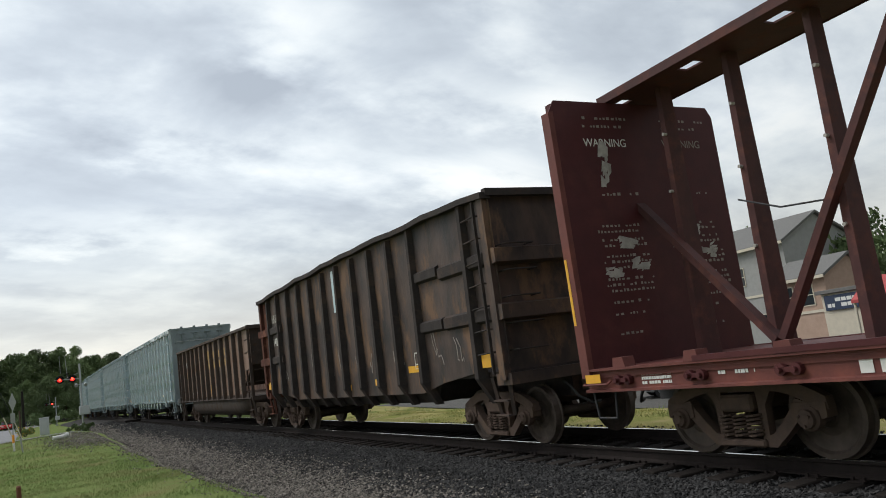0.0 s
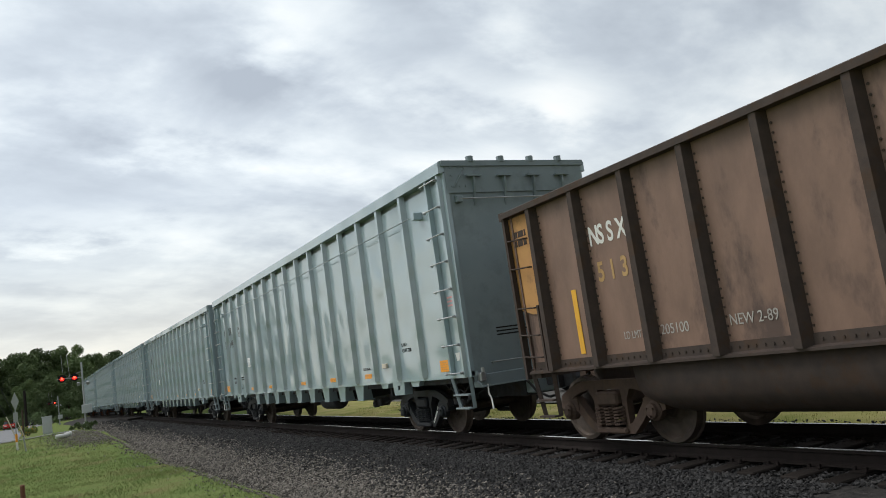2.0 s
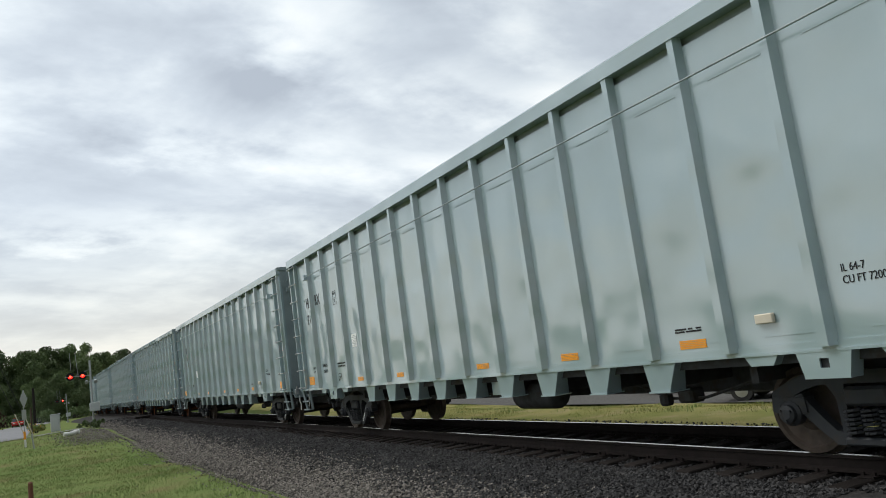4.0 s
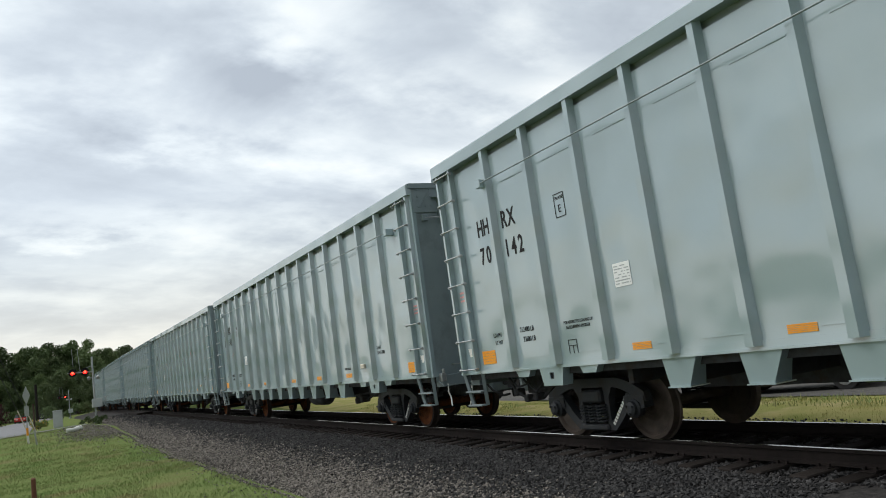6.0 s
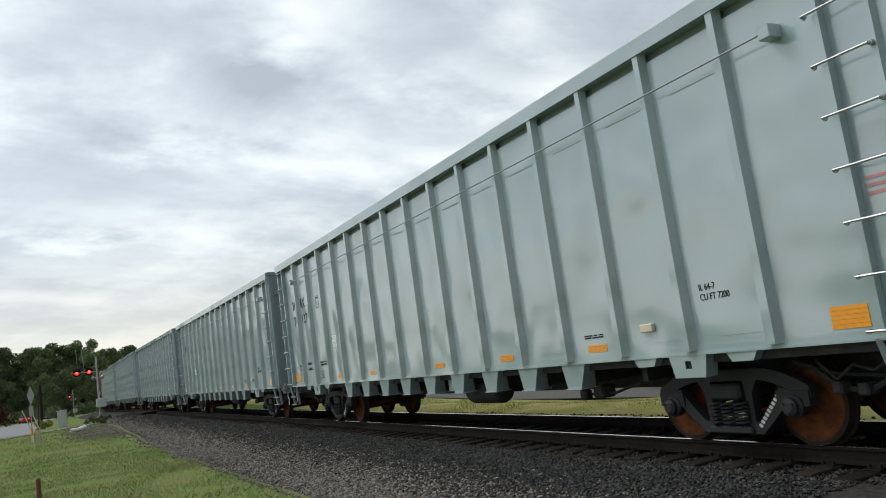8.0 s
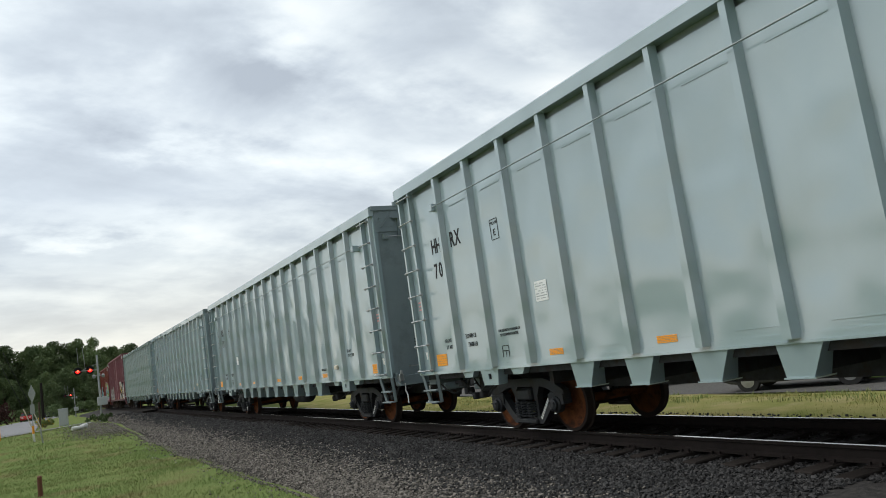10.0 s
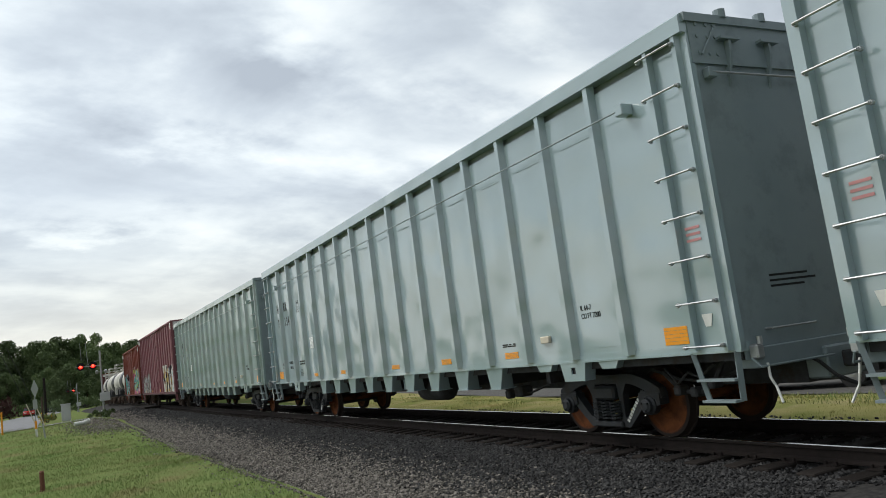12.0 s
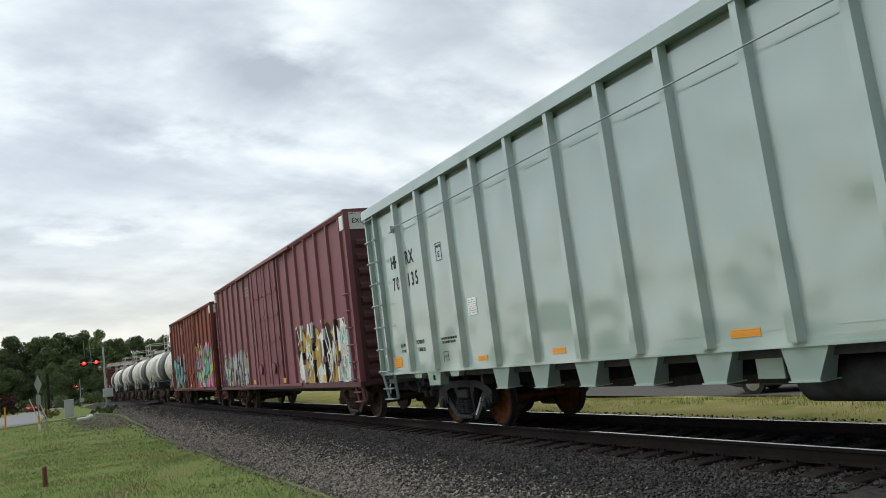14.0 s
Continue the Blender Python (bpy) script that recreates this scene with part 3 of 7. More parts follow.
def sideframe(bm, x):
    """A cast side frame: arched top member, sloping tension members, columns and bearing pedestals, in the plane x."""
    t = 0.06
    arch = [(0.50 + 0.60 * k / 6, 0.875 - 0.20 * (k / 6) ** 1.7) for k in range(7)]
    under = [(0.44 + 0.44 * k / 6, 0.745 - 0.13 * (k / 6) ** 1.7) for k in range(7)]
    top = [(-a, b) for a, b in arch[::-1]] + arch
    low = under[::-1] + [(-a, b) for a, b in under]
    slab_x(bm, top + [(1.12, 0.55), (1.03, 0.53), (1.01, 0.60)] + low + [(-1.01, 0.60), (-1.03, 0.53), (-1.12, 0.55)], x - t, x + t)
    for s in (-1, 1):
        leg = [(0.74, 0.66), (0.88, 0.62), (0.78, 0.47), (0.60, 0.30), (0.42, 0.15), (0.27, 0.15), (0.29, 0.27), (0.40, 0.29), (0.52, 0.40), (0.66, 0.55)]
        slab_x(bm, [(s * a, b) for a, b in leg][::s], x - t, x + t)
        col = [(0.26, 0.22), (0.34, 0.24), (0.35, 0.60), (0.46, 0.78), (0.24, 0.78), (0.25, 0.60)]
        slab_x(bm, [(s * a, b) for a, b in col][::s], x - t + 0.006, x + t - 0.006)
        slab_x(bm, [(s * a, b) for a, b in [(0.70, 0.62), (1.10, 0.62), (1.10, 0.47), (1.03, 0.45), (1.01, 0.54), (0.78, 0.54), (0.75, 0.45), (0.69, 0.47)]][::s], x - t - 0.02, x + t + 0.02)
    box(bm, x - t - 0.05, x + t + 0.05, -0.31, 0.31, 0.15, 0.235, 0.02)


def build_truck(parent, y, mat, wheel_mat, stencil=False):
    bm = B()
    for s in (-1, 1):
        sideframe(bm, s * 1.0)
    box(bm, -1.12, 1.12, -0.23, 0.23, 0.53, 0.72, 0.03)
    box(bm, -0.3, 0.3, -0.28, 0.28, 0.70, 0.84)
    for s in (-1, 1):
        bar(bm, (-0.8, s * 0.42, 0.36), (0.8, s * 0.42, 0.36), 0.10, 0.14)
    tr = part("truck", bm, mat, parent)
    tr.location = (0, y, 0)
    sp = None
    for sx in (-1, 1):
        for k in (-0.19, 0.0, 0.19):
            if sp is None:
                bm = B()
                for i in range(6):
                    lathe = 0.26 + i * 0.042
                    for j in range(10):
                        a, b = 2 * math.pi * j / 10, 2 * math.pi * (j + 1) / 10
                        tube(bm, (0.085 * math.cos(a), 0.085 * math.sin(a), lathe + 0.0042 * j), (0.085 * math.cos(b), 0.085 * math.sin(b), lathe + 0.0042 * (j + 1)), 0.016, 5)
                sp = part("spring", bm, mat, tr, "coiled suspension spring")
                sp.location = (sx * 1.06, k, 0)
            else:
                alike("spring", sp, pose(sx * 1.06, k, 0), tr)
    cap = None
    for sx in (-1, 1):
        for k in (-0.89, 0.89):
            if cap is None:
                bm = B()
                lathe_x(bm, [(0.0, 0.13), (0.09, 0.13), (0.11, 0.10), (0.15, 0.095), (0.17, 0.05)], 14)
                for a in range(3):
                    an = a * 2.094 + 0.5
                    tube(bm, (0.15, 0.065 * math.cos(an), 0.065 * math.sin(an)), (0.185, 0.065 * math.cos(an), 0.065 * math.sin(an)), 0.016, 6)
                cap = part("bearing_cap", bm, mat, tr)
                cap.matrix_basis = pose(sx * 1.0, k, 0.457, 0, 0, 180 if sx < 0 else 0)
            else:
                alike("bearing_cap", cap, pose(sx * 1.0, k, 0.457, 0, 0, 180 if sx < 0 else 0), tr)
    ws = wheelset(tr, wheel_mat)
    ws.location = (0, -0.89, 0.457)
    alike("wheelset", ws, pose(0, 0.89, 0.457), tr)
    if stencil:
        bm = B()
        for i in range(9):
            z, yy = 0.23 + i * 0.040, -0.40 - i * 0.036
            slab_x(bm, [(yy - 0.040, z + 0.014), (yy - 0.014, z - 0.010), (yy + 0.022, z + 0.020), (yy - 0.004, z + 0.044)], -1.066, -1.061)
        part("frame_stencil", bm, WHITE, tr)
    return tr


def build_coupler(parent, y, sgn, mat, white_hose=True):
    bm = B()
    box(bm, -0.09, 0.09, min(y, y + sgn * 0.55), max(y, y + sgn * 0.55), 0.76, 0.94, 0.02)
    slab_z(bm, [(-0.16, y + sgn * 0.5), (0.17, y + sgn * 0.5), (0.17, y + sgn * 0.72), (0.05, y + sgn * 0.78), (-0.02, y + sgn * 0.62), (-0.16, y + sgn * 0.66)], 0.71, 0.99)
    box(bm, -0.25, 0.25, min(y, y - sgn * 0.3), max(y, y - sgn * 0.3), 0.68, 1.0)
    c = part("coupler", bm, mat, parent)
    bm = B()
    pipe_run(bm, [(-0.45, y + sgn * 0.02, 0.95), (-0.45, y + sgn * 0.18, 0.86), (-0.42, y + sgn * 0.34, 0.70), (-0.30, y + sgn * 0.52, 0.58), (-0.18, y + sgn * 0.58, 0.60)], 0.022, 7)
    part("air_hose", bm, RUBBER, parent)
    return c


def build_stirrup(parent, x, y0, y1, ztop, mat, zlow=0.58):
    bm = B()
    ym = (y0 + y1) / 2
    for y in (y0, y1):
        bar(bm, (x, y, ztop), (x + 0.06, y + (ym - y) * 0.25, zlow), 0.06, 0.055)
    bar(bm, (x, y0 + (ym - y0) * 0.25, zlow), (x, y1 + (ym - y1) * 0.25, zlow), 0.12, 0.025)
    k = (ztop - (zlow + 0.23)) / (ztop - zlow) * 0.25
    bar(bm, (x, y0 + (ym - y0) * k, zlow + 0.23), (x, y1 + (ym - y1) * k, zlow + 0.23), 0.12, 0.025)
    return part("step", bm, mat, parent)


def rod(name, parent, mat, pts, r=0.012, label=""):
    bm = B()
    pipe_run(bm, pts, r, 6)
    return part(name, bm, mat, parent, label)


# ---- tall grey gondola ----
GON_L = 19.95


def build_grey_gondola(paint, tone, wheel_mat):
    car = thing("gondola_car", "tall %s ribbed steel gondola car rolling on the track" % tone, "railway car", "grey gondola cars")
    H = GON_L / 2
    bm = B()
    for s in (-1, 1):
        box(bm, s * 1.50 - 0.006, s * 1.50 + 0.006, -H + 0.04, H - 0.04, 1.16, 4.55)
    part("side_sheet", bm, paint, car)
    # Added dark liner, so that the inside looks shaded.
    bm = B()
    for s in (-1, 1):
        box(bm, s * 1.47 - 0.006, s * 1.47 + 0.006, -H + 0.06, H - 0.06, 1.2, 4.53)
    part("inner_liner", bm, UNDER, car)
    # Added plate behind the slot; its dark grey stands in for the slot's shade.
    bm = B()
    for s in (-1, 1):
        box(bm, s * 1.43 - 0.01, s * 1.43 + 0.01, -H + 0.06, H - 0.06, 4.45, 4.84)
    part("inner_rail", bm, GREY_SHADED, car)
    bm = B()
    for s in (-1, 1):
        slab_y(bm, [(s * 1.44, 4.66), (s * 1.615, 4.66), (s * 1.615, 4.85), (s * 1.58, 4.88), (s * 1.44, 4.88)], -H, H)
    part("top_chord", bm, paint, car)
    bm = B()
    for s in (-1, 1):
        slab_y(bm, [(s * 1.40, 1.10), (s * 1.545, 1.10), (s * 1.545, 1.125), (s * 1.52, 1.125), (s * 1.52, 1.20), (s * 1.40, 1.20)], -H, H)
    part("side_sill", bm, paint, car)
    # tapered hat-section ribs
    rib = None
    stations = [1.79 + 1.17 * k for k in range(15)]
    for sx in (-1, 1):
        for u in stations:
            if rib is None:
                bm = B()
                prism(bm, [(-1.505, -0.10, 1.15), (-1.605, -0.055, 1.15), (-1.605, 0.055, 1.15), (-1.505, 0.10, 1.15)],
                      [(-1.505, -0.085, 4.67), (-1.60, -0.045, 4.67), (-1.60, 0.045, 4.67), (-1.505, 0.085, 4.67)])
                rib = part("rib", bm, paint, car)
                rib.location = (0, u - H, 0)
            else:
                alike("rib", rib, pose(0, u - H, 0, 0, 0, 0 if sx < 0 else 180), car)
    # legs of the ribs below the sill
    leg = None
    for sx in (-1, 1):
        for u in stations[3:12]:
            if leg is None:
                bm = B()
                prism(bm, [(-1.53, -0.34, 1.12), (-1.53, 0.22, 1.12), (-1.38, 0.22, 1.12), (-1.38, -0.34, 1.12)],
                      [(-1.50, -0.14, 0.77), (-1.50, 0.18, 0.77), (-1.25, 0.18, 0.77), (-1.25, -0.14, 0.77)])
                box(bm, -1.52, -1.22, -0.17, 0.20, 0.755, 0.77)
                leg = part("rib_leg", bm, paint, car)
                leg.location = (0, u - H, 0)
            else:
                alike("rib_leg", leg, pose(0, u - H, 0, 0, 0, 0 if sx < 0 else 180), car)
    bracket = None
    for sx in (-1, 1):
        for u in (2.25, 3.75, 16.3, 17.95):
            if bracket is None:
                bm = B()
                prism(bm, [(-1.53, -0.22, 1.12), (-1.53, 0.22, 1.12), (-1.40, 0.22, 1.12), (-1.40, -0.22, 1.12)],
                      [(-1.53, -0.14, 1.0), (-1.53, 0.14, 1.0), (-1.40, 0.14, 1.0), (-1.40, -0.14, 1.0)])
                bracket = part("sill_bracket", bm, paint, car)
                bracket.location = (0, u - H, 0)
            else:
                alike("sill_bracket", bracket, pose(0, u - H, 0, 0, 0, 0 if sx < 0 else 180), car)
    for u in (3.03, 17.18):
        c = u - H
        bm = B()
        for a, b, z0, z1 in ((-0.24, -0.05, 1.12, 0.87), (0.05, 0.24, 1.12, 0.87)):
            box(bm, -1.54, -1.52, c + a, c + b, z1, z0)
        box(bm, -1.54, -1.52, c - 0.05, c + 0.05, 0.87, 0.95)
        box(bm, -1.54, -1.52, c - 0.05, c + 0.05, 1.04, 1.12)
        slab_x(bm, [(c - 0.30, 1.12), (c - 0.24, 1.12), (c - 0.24, 0.87)], -1.54, -1.36)
        slab_x(bm, [(c + 0.24, 1.12), (c + 0.30, 1.12), (c + 0.24, 0.87)], -1.54, -1.36)
        box(bm, -1.54, -1.36, c - 0.24, c + 0.24, 0.85, 0.87)
        part("jacking_pad", bm, paint, car, "slotted jacking pad")
        # Dark block fills the pad's hole in place of its shade.
        bm = B()
        box(bm, -1.50, -1.40, c - 0.20, c + 0.20, 0.88, 1.10)
        part("pad_core", bm, UNDER, car)
    # ends, in the darker grey that holds their shade
    for s in (-1, 1):
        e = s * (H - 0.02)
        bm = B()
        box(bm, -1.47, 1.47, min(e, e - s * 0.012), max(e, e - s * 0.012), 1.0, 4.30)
        part("end_sheet", bm, GREY_SHADED, car, "smooth end sheet, its shade put into a darker grey")
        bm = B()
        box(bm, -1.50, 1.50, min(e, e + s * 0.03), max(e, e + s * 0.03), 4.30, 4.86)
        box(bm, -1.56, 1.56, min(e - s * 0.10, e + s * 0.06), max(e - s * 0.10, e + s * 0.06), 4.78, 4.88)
        part("end_band", bm, GREY_SHADED, car)
        for x in (-0.95, -0.3, 0.35, 1.0):
            bm = B()
            slab_x(bm, [(e, 4.05), (e + s * 0.10, 4.45), (e + s * 0.10, 4.60), (e, 4.60)], x - 0.02, x + 0.02)
            box(bm, x - 0.15, x + 0.15, min(e, e + s * 0.12), max(e, e + s * 0.12), 4.58, 4.61)
            tube(bm, (x, e + s * 0.02, 4.86), (x, e + s * 0.02, 4.96), 0.07, 10)
            part("end_bracket", bm, GREY_SHADED, car)
        bm = B()
        for x in (-1.38, -1.22, -1.10):
            for z in (4.42, 4.62, 4.76):
                tube(bm, (x, e + s * 0.028, z), (x, e + s * 0.045, z), 0.022, 8)
        part("rivets", bm, GREY_SHADED, car)
        rod("end_brace", car, GREY_SHADED, [(-1.36, e + s * 0.05, 4.40), (-1.12, e + s * 0.05, 4.72)], 0.012)
        rod("end_grab_iron", car, GALV, [(-1.3, e, 4.18), (-1.3, e + s * 0.09, 4.18), (0.9, e + s * 0.09, 4.18), (0.9, e, 4.18)], 0.013)
        bm = B()
        box(bm, -1.36, -1.24, min(e, e + s * 0.10), max(e, e + s * 0.10), 4.12, 4.24, 0.01)
        part("grab_bracket", bm, GREY_SHADED, car)
        rod("low_grab_iron", car, GALV, [(-1.1, e, 1.30), (-1.1, e + s * 0.09, 1.30), (-0.4, e + s * 0.09, 1.30), (-0.4, e, 1.30)], 0.013)
        bars_text_end = B()
        for i, w in enumerate((0.62, 0.75, 0.55)):
            box(bars_text_end, -0.9, -0.9 + w, min(e, e + s * 0.004), max(e, e + s * 0.004), 1.86 - i * 0.06, 1.885 - i * 0.06)
        part("end_stencil", bars_text_end, BLACK, car)
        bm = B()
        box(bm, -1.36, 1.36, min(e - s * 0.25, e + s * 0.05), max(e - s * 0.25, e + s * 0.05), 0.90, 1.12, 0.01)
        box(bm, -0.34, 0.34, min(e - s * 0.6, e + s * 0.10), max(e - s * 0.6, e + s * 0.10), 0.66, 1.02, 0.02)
        part("end_sill", bm, GREY_SHADED, car)
        # corner posts and ladder
        for sx in (-1, 1):
            bm = B()
            slab_z(bm, [(sx * 1.46, e - s * 0.16), (sx * 1.60, e - s * 0.16), (sx * 1.60, e - s * 0.10), (sx * 1.535, e - s * 0.08), (sx * 1.535, e + s * 0.02), (sx * 1.46, e + s * 0.02)], 1.12, 4.68)
            part("corner_post", bm, paint, car)
        bm = B()
        yy = s * (H - 0.62)
        box(bm, -1.60, -1.50, yy - 0.03, yy + 0.03, 1.15, 4.66)
        part("ladder_stile", bm, paint, car)
        rung = None
        for i in range(8):
            if rung is None:
                bm = B()
                y0, y1 = s * (H - 0.72), s * (H - 0.16)
                pipe_run(bm, [(-1.60, y0, 0), (-1.655, y0, 0), (-1.655, y1, 0), (-1.60, y1, 0)], 0.013)
                for yv in (y0, y1):
                    tube(bm, (-1.60, yv, 0), (-1.64, yv, 0), 0.026, 7)
                rung = part("ladder_rung", bm, GALV, car, "pale steel ladder rung")
                rung.location = (0, 0, 1.19)
            else:
                alike("ladder_rung", rung, pose(0, 0, 1.19 + i * 0.484), car)
        build_stirrup(car, -1.52, s * (H - 0.72), s * (H - 0.08), 1.12, GREY_SHADED)
        d = s * (H - 0.75)
        rod("brake_pipe", car, UNDER, [(-1.05, d, 0.98), (-1.05, d - s * 0.18, 0.74), (-1.0, d - s * 0.5, 0.60), (-0.95, d - s * 0.85, 0.62), (-0.9, d - s * 1.2, 0.86)], 0.030)
        rod("brake_rod", car, UNDER, [(-0.7, d + s * 0.1, 0.90), (-0.85, d - s * 0.4, 0.72), (-0.9, d - s * 0.9, 0.76), (-0.9, d - s * 1.4, 0.90)], 0.020)
        rod("brake_chain", car, UNDER, [(-1.1, d - s * 0.1, 0.95), (-1.1, d - s * 0.35, 0.80), (-1.05, d - s * 0.6, 0.86), (-1.05, d - s * 0.8, 0.72), (-1.0, d - s * 1.05, 0.92)], 0.016)
        bm = B()
        for q, z in ((0.22, 0.66), (0.52, 0.56), (0.80, 0.58)):
            box(bm, -1.10, -0.92, d - s * q - 0.06, d - s * q + 0.06, z, z + 0.12, 0.02)
        part("brake_lever", bm, UNDER, car)
        build_coupler(car, s * (H - 0.12), s, UNDER)
        rod("uncoupling_lever", car, GREY_SHADED, [(-1.45, s * (H + 0.03), 1.02), (-1.40, s * (H + 0.10), 0.92), (-0.3, s * (H + 0.14), 0.92)], 0.014)
        rod("lever_handle", car, WHITE, [(-1.30, s * (H + 0.10), 0.95), (-1.32, s * (H + 0.12), 0.80), (-1.30, s * (H + 0.16), 0.70), (-1.34, s * (H + 0.24), 0.54)], 0.014, "white painted lever handle")
        bm = B()
        box(bm, -1.42, -1.30, min(e, e + s * 0.12), max(e, e + s * 0.12), 1.0, 1.16, 0.02)
        tube(bm, (-1.36, e + s * 0.12, 1.16), (-1.36, e + s * 0.12, 1.24), 0.03, 8)
        part("lever_bracket", bm, GALV, car)
    # long safety line under the chord
    rod("side_line", car, GREY_SHADED, [(-1.66, -H + 1.2, 4.13), (-1.66, H - 1.75, 4.13)], 0.011)
    for u in (1.12, GON_L - 1.7):
        bm = B()
        box(bm, -1.68, -1.50, u - H - 0.07, u - H + 0.07, 4.06, 4.20, 0.01)
        part("line_bracket", bm, paint, car)
    bm = B()
    for a, b in zip(stations, stations[1:]):
        box(bm, -1.514, -1.505, a - H + 0.12, b - H - 0.35, 4.05, 4.063)
        box(bm, -1.511, -1.505, a - H + 0.10, b - H - 0.45, 1.285, 1.291)
    part("weld_seam", bm, paint, car)
    # reflectors
    for u, w, z0, z1 in ((0.95, 0.38, 1.23, 1.44), (4.66, 0.40, 1.24, 1.34), (7.0, 0.40, 1.24, 1.34), (9.45, 0.40, 1.24, 1.33), (12.9, 0.34, 1.24, 1.33), (15.2, 0.34, 1.24, 1.33), (18.95, 0.42, 1.25, 1.47)):
        bm = B()
        n = 5
        for i in range(n):
            za = z0 + (z1 - z0) * i / n
            box(bm, -1.513, -1.506, u - H - w / 2, u - H + w / 2, za, za + (z1 - z0) / n - 0.004)
        part("reflector", bm, ORANGE, car, "orange reflective sheeting")
    # writing
    x = -1.510
    bm = B()
    for y0, y1, z0, z1 in ((16.28, 16.52, 3.50, 3.51), (16.28, 16.52, 3.17, 3.18), (16.28, 16.29, 3.17, 3.51), (16.51, 16.52, 3.17, 3.51)):
        box(bm, x - 0.003, x, y0 - H, y1 - H, z0, z1)
    part("plate_border", bm, BLACK, car)
    lettering("plate_lettering", "PLATE", 0.05, BLACK, car, x, 16.49 - H, 3.42)
    lettering("plate_lettering", "E", 0.11, BLACK, car, x, 16.45 - H, 3.24)
    side_plate("label_panel", LABEL_WHITE, car, x, 15.18 - H, 15.50 - H, 2.04, 2.34, "white label panel with grey rows")
    bars_text("label_print", PALE_PRINT, car, x - 0.004, 15.2 - H, 15.48 - H, 2.06, 2.32, 7, 9, 0.6)
    lettering("load_lettering", "LD LMT", 0.07, BLACK, car, x, 18.72 - H, 1.66, 0.8)
    lettering("load_lettering", "LT WT", 0.07, BLACK, car, x, 18.68 - H, 1.54, 0.8)
    lettering("load_lettering", "212400 LB", 0.08, BLACK, car, x, 17.90 - H, 1.68, 0.8)
    lettering("load_lettering", "73600 LB", 0.08, BLACK, car, x, 17.84 - H, 1.53, 0.8)
    lettering("notice_lettering", "FOR RESTRICTED LOADING OF", 0.045, BLACK, car, x, 16.74 - H, 1.69, 0.75)
    lettering("notice_lettering", "SEE EQUIPMENT REGISTER", 0.045, BLACK, car, x, 16.70 - H, 1.62, 0.75)
    lettering("size_lettering", "IL 64-7", 0.075, BLACK, car, x, 2.70 - H, 1.80, 0.8)
    lettering("size_lettering", "CU FT 7200", 0.075, BLACK, car, x, 2.70 - H, 1.69, 0.8)
    bars_text("small_stencil", BLACK, car, x, 4.5 - H, 4.9 - H, 1.42, 1.48, 2, 11)
    bm = B()
    for y0, y1, z0, z1 in ((16.50, 16.70, 1.46, 1.47), (16.50, 16.70, 1.38, 1.39), (16.50, 16.51, 1.28, 1.47), (16.69, 16.70, 1.28, 1.47), (16.59, 16.60, 1.28, 1.38)):
        box(bm, x - 0.003, x, y0 - H, y1 - H, z0, z1)
    part("stencil_box", bm, BLACK, car)
    for u in (0.42, GON_L - 0.40):
        bm = B()
        slab_x(bm, [(u - H - 0.08, 1.54), (u - H + 0.08, 1.54), (u - H + 0.04, 1.40), (u - H - 0.04, 1.40)], x - 0.004, x)
        part("small_badge", bm, WHITE, car)
        bm = B()
        for i in range(3):
            box(bm, x - 0.003, x, u - H - 0.11, u - H + 0.11, 2.36 + i * 0.07, 2.39 + i * 0.07)
        part("warning_stencil", bm, PINK, car, "faded pink stencil lines")
    bm = B()
    box(bm, -1.56, -1.506, 3.5 - H, 3.72 - H, 1.42, 1.52, 0.01)
    part("tag_box", bm, CREAM, car)
    # underside
    bm = B()
    box(bm, -0.35, 0.35, -H + 0.2, H - 0.2, 0.62, 1.0)
    box(bm, -1.42, 1.42, -H + 0.1, H - 0.1, 1.0, 1.09)
    for u in stations[2:13]:
        slab_x(bm, [(u - H - 0.05, 1.0), (u - H + 0.05, 1.0), (u - H + 0.05, 0.80), (u - H - 0.05, 0.80)], -1.24, 1.24)
    part("underframe", bm, UNDER, car)
    bm = B()
    lathe_pts = [(-0.55, 0.0001), (-0.55, 0.18), (-0.48, 0.24), (0.48, 0.24), (0.55, 0.18), (0.55, 0.0001)]
    lathe_x(bm, lathe_pts, 18, False)
    tank = part("air_tank", bm, UNDER, car, smooth=True)
    tank.matrix_basis = pose(-0.95, 8.7 - H, 0.74, 0, 0, 90)
    side_plate("brake_panel", paint, car, -1.30, 9.2 - H, 9.55 - H, 0.78, 1.1, "plain grey brake valve panel", 0.03)
    rod("brake_pipe", car, UNDER, [(-0.9, 4.2 - H, 0.85), (-0.9, 5.2 - H, 0.62), (-0.8, 5.9 - H, 0.60), (-0.9, 6.4 - H, 0.80), (-0.9, 8 - H, 0.82)], 0.02)
    bm = B()
    box(bm, -1.0, -0.75, 5.35 - H, 5.6 - H, 0.56, 0.74, 0.03)
    part("brake_valve", bm, UNDER, car)
    bm = B()
    box(bm, -0.95, -0.80, 5.85 - H, 6.0 - H, 0.52, 0.68, 0.03)
    part("brake_cock", bm, UNDER, car)
    for u in (3.0, GON_L - 3.0):
        build_truck(car, u - H, TRUCK_BLACK, wheel_mat, True)
    return car


def letter_grey_gondola(car, number):
    """Owner's code and fleet number, painted either side of the last rib."""
    H, x = GON_L / 2, -1.510
    for words, u, z in (("HH", 18.76, 3.34), ("RX", 17.98, 3.34), ("70", 18.76, 2.88), (number, 17.98, 2.88)):
        if words:
            car_marks(words, 0.27, BLACK, car, x, u - H, z, 0.74)


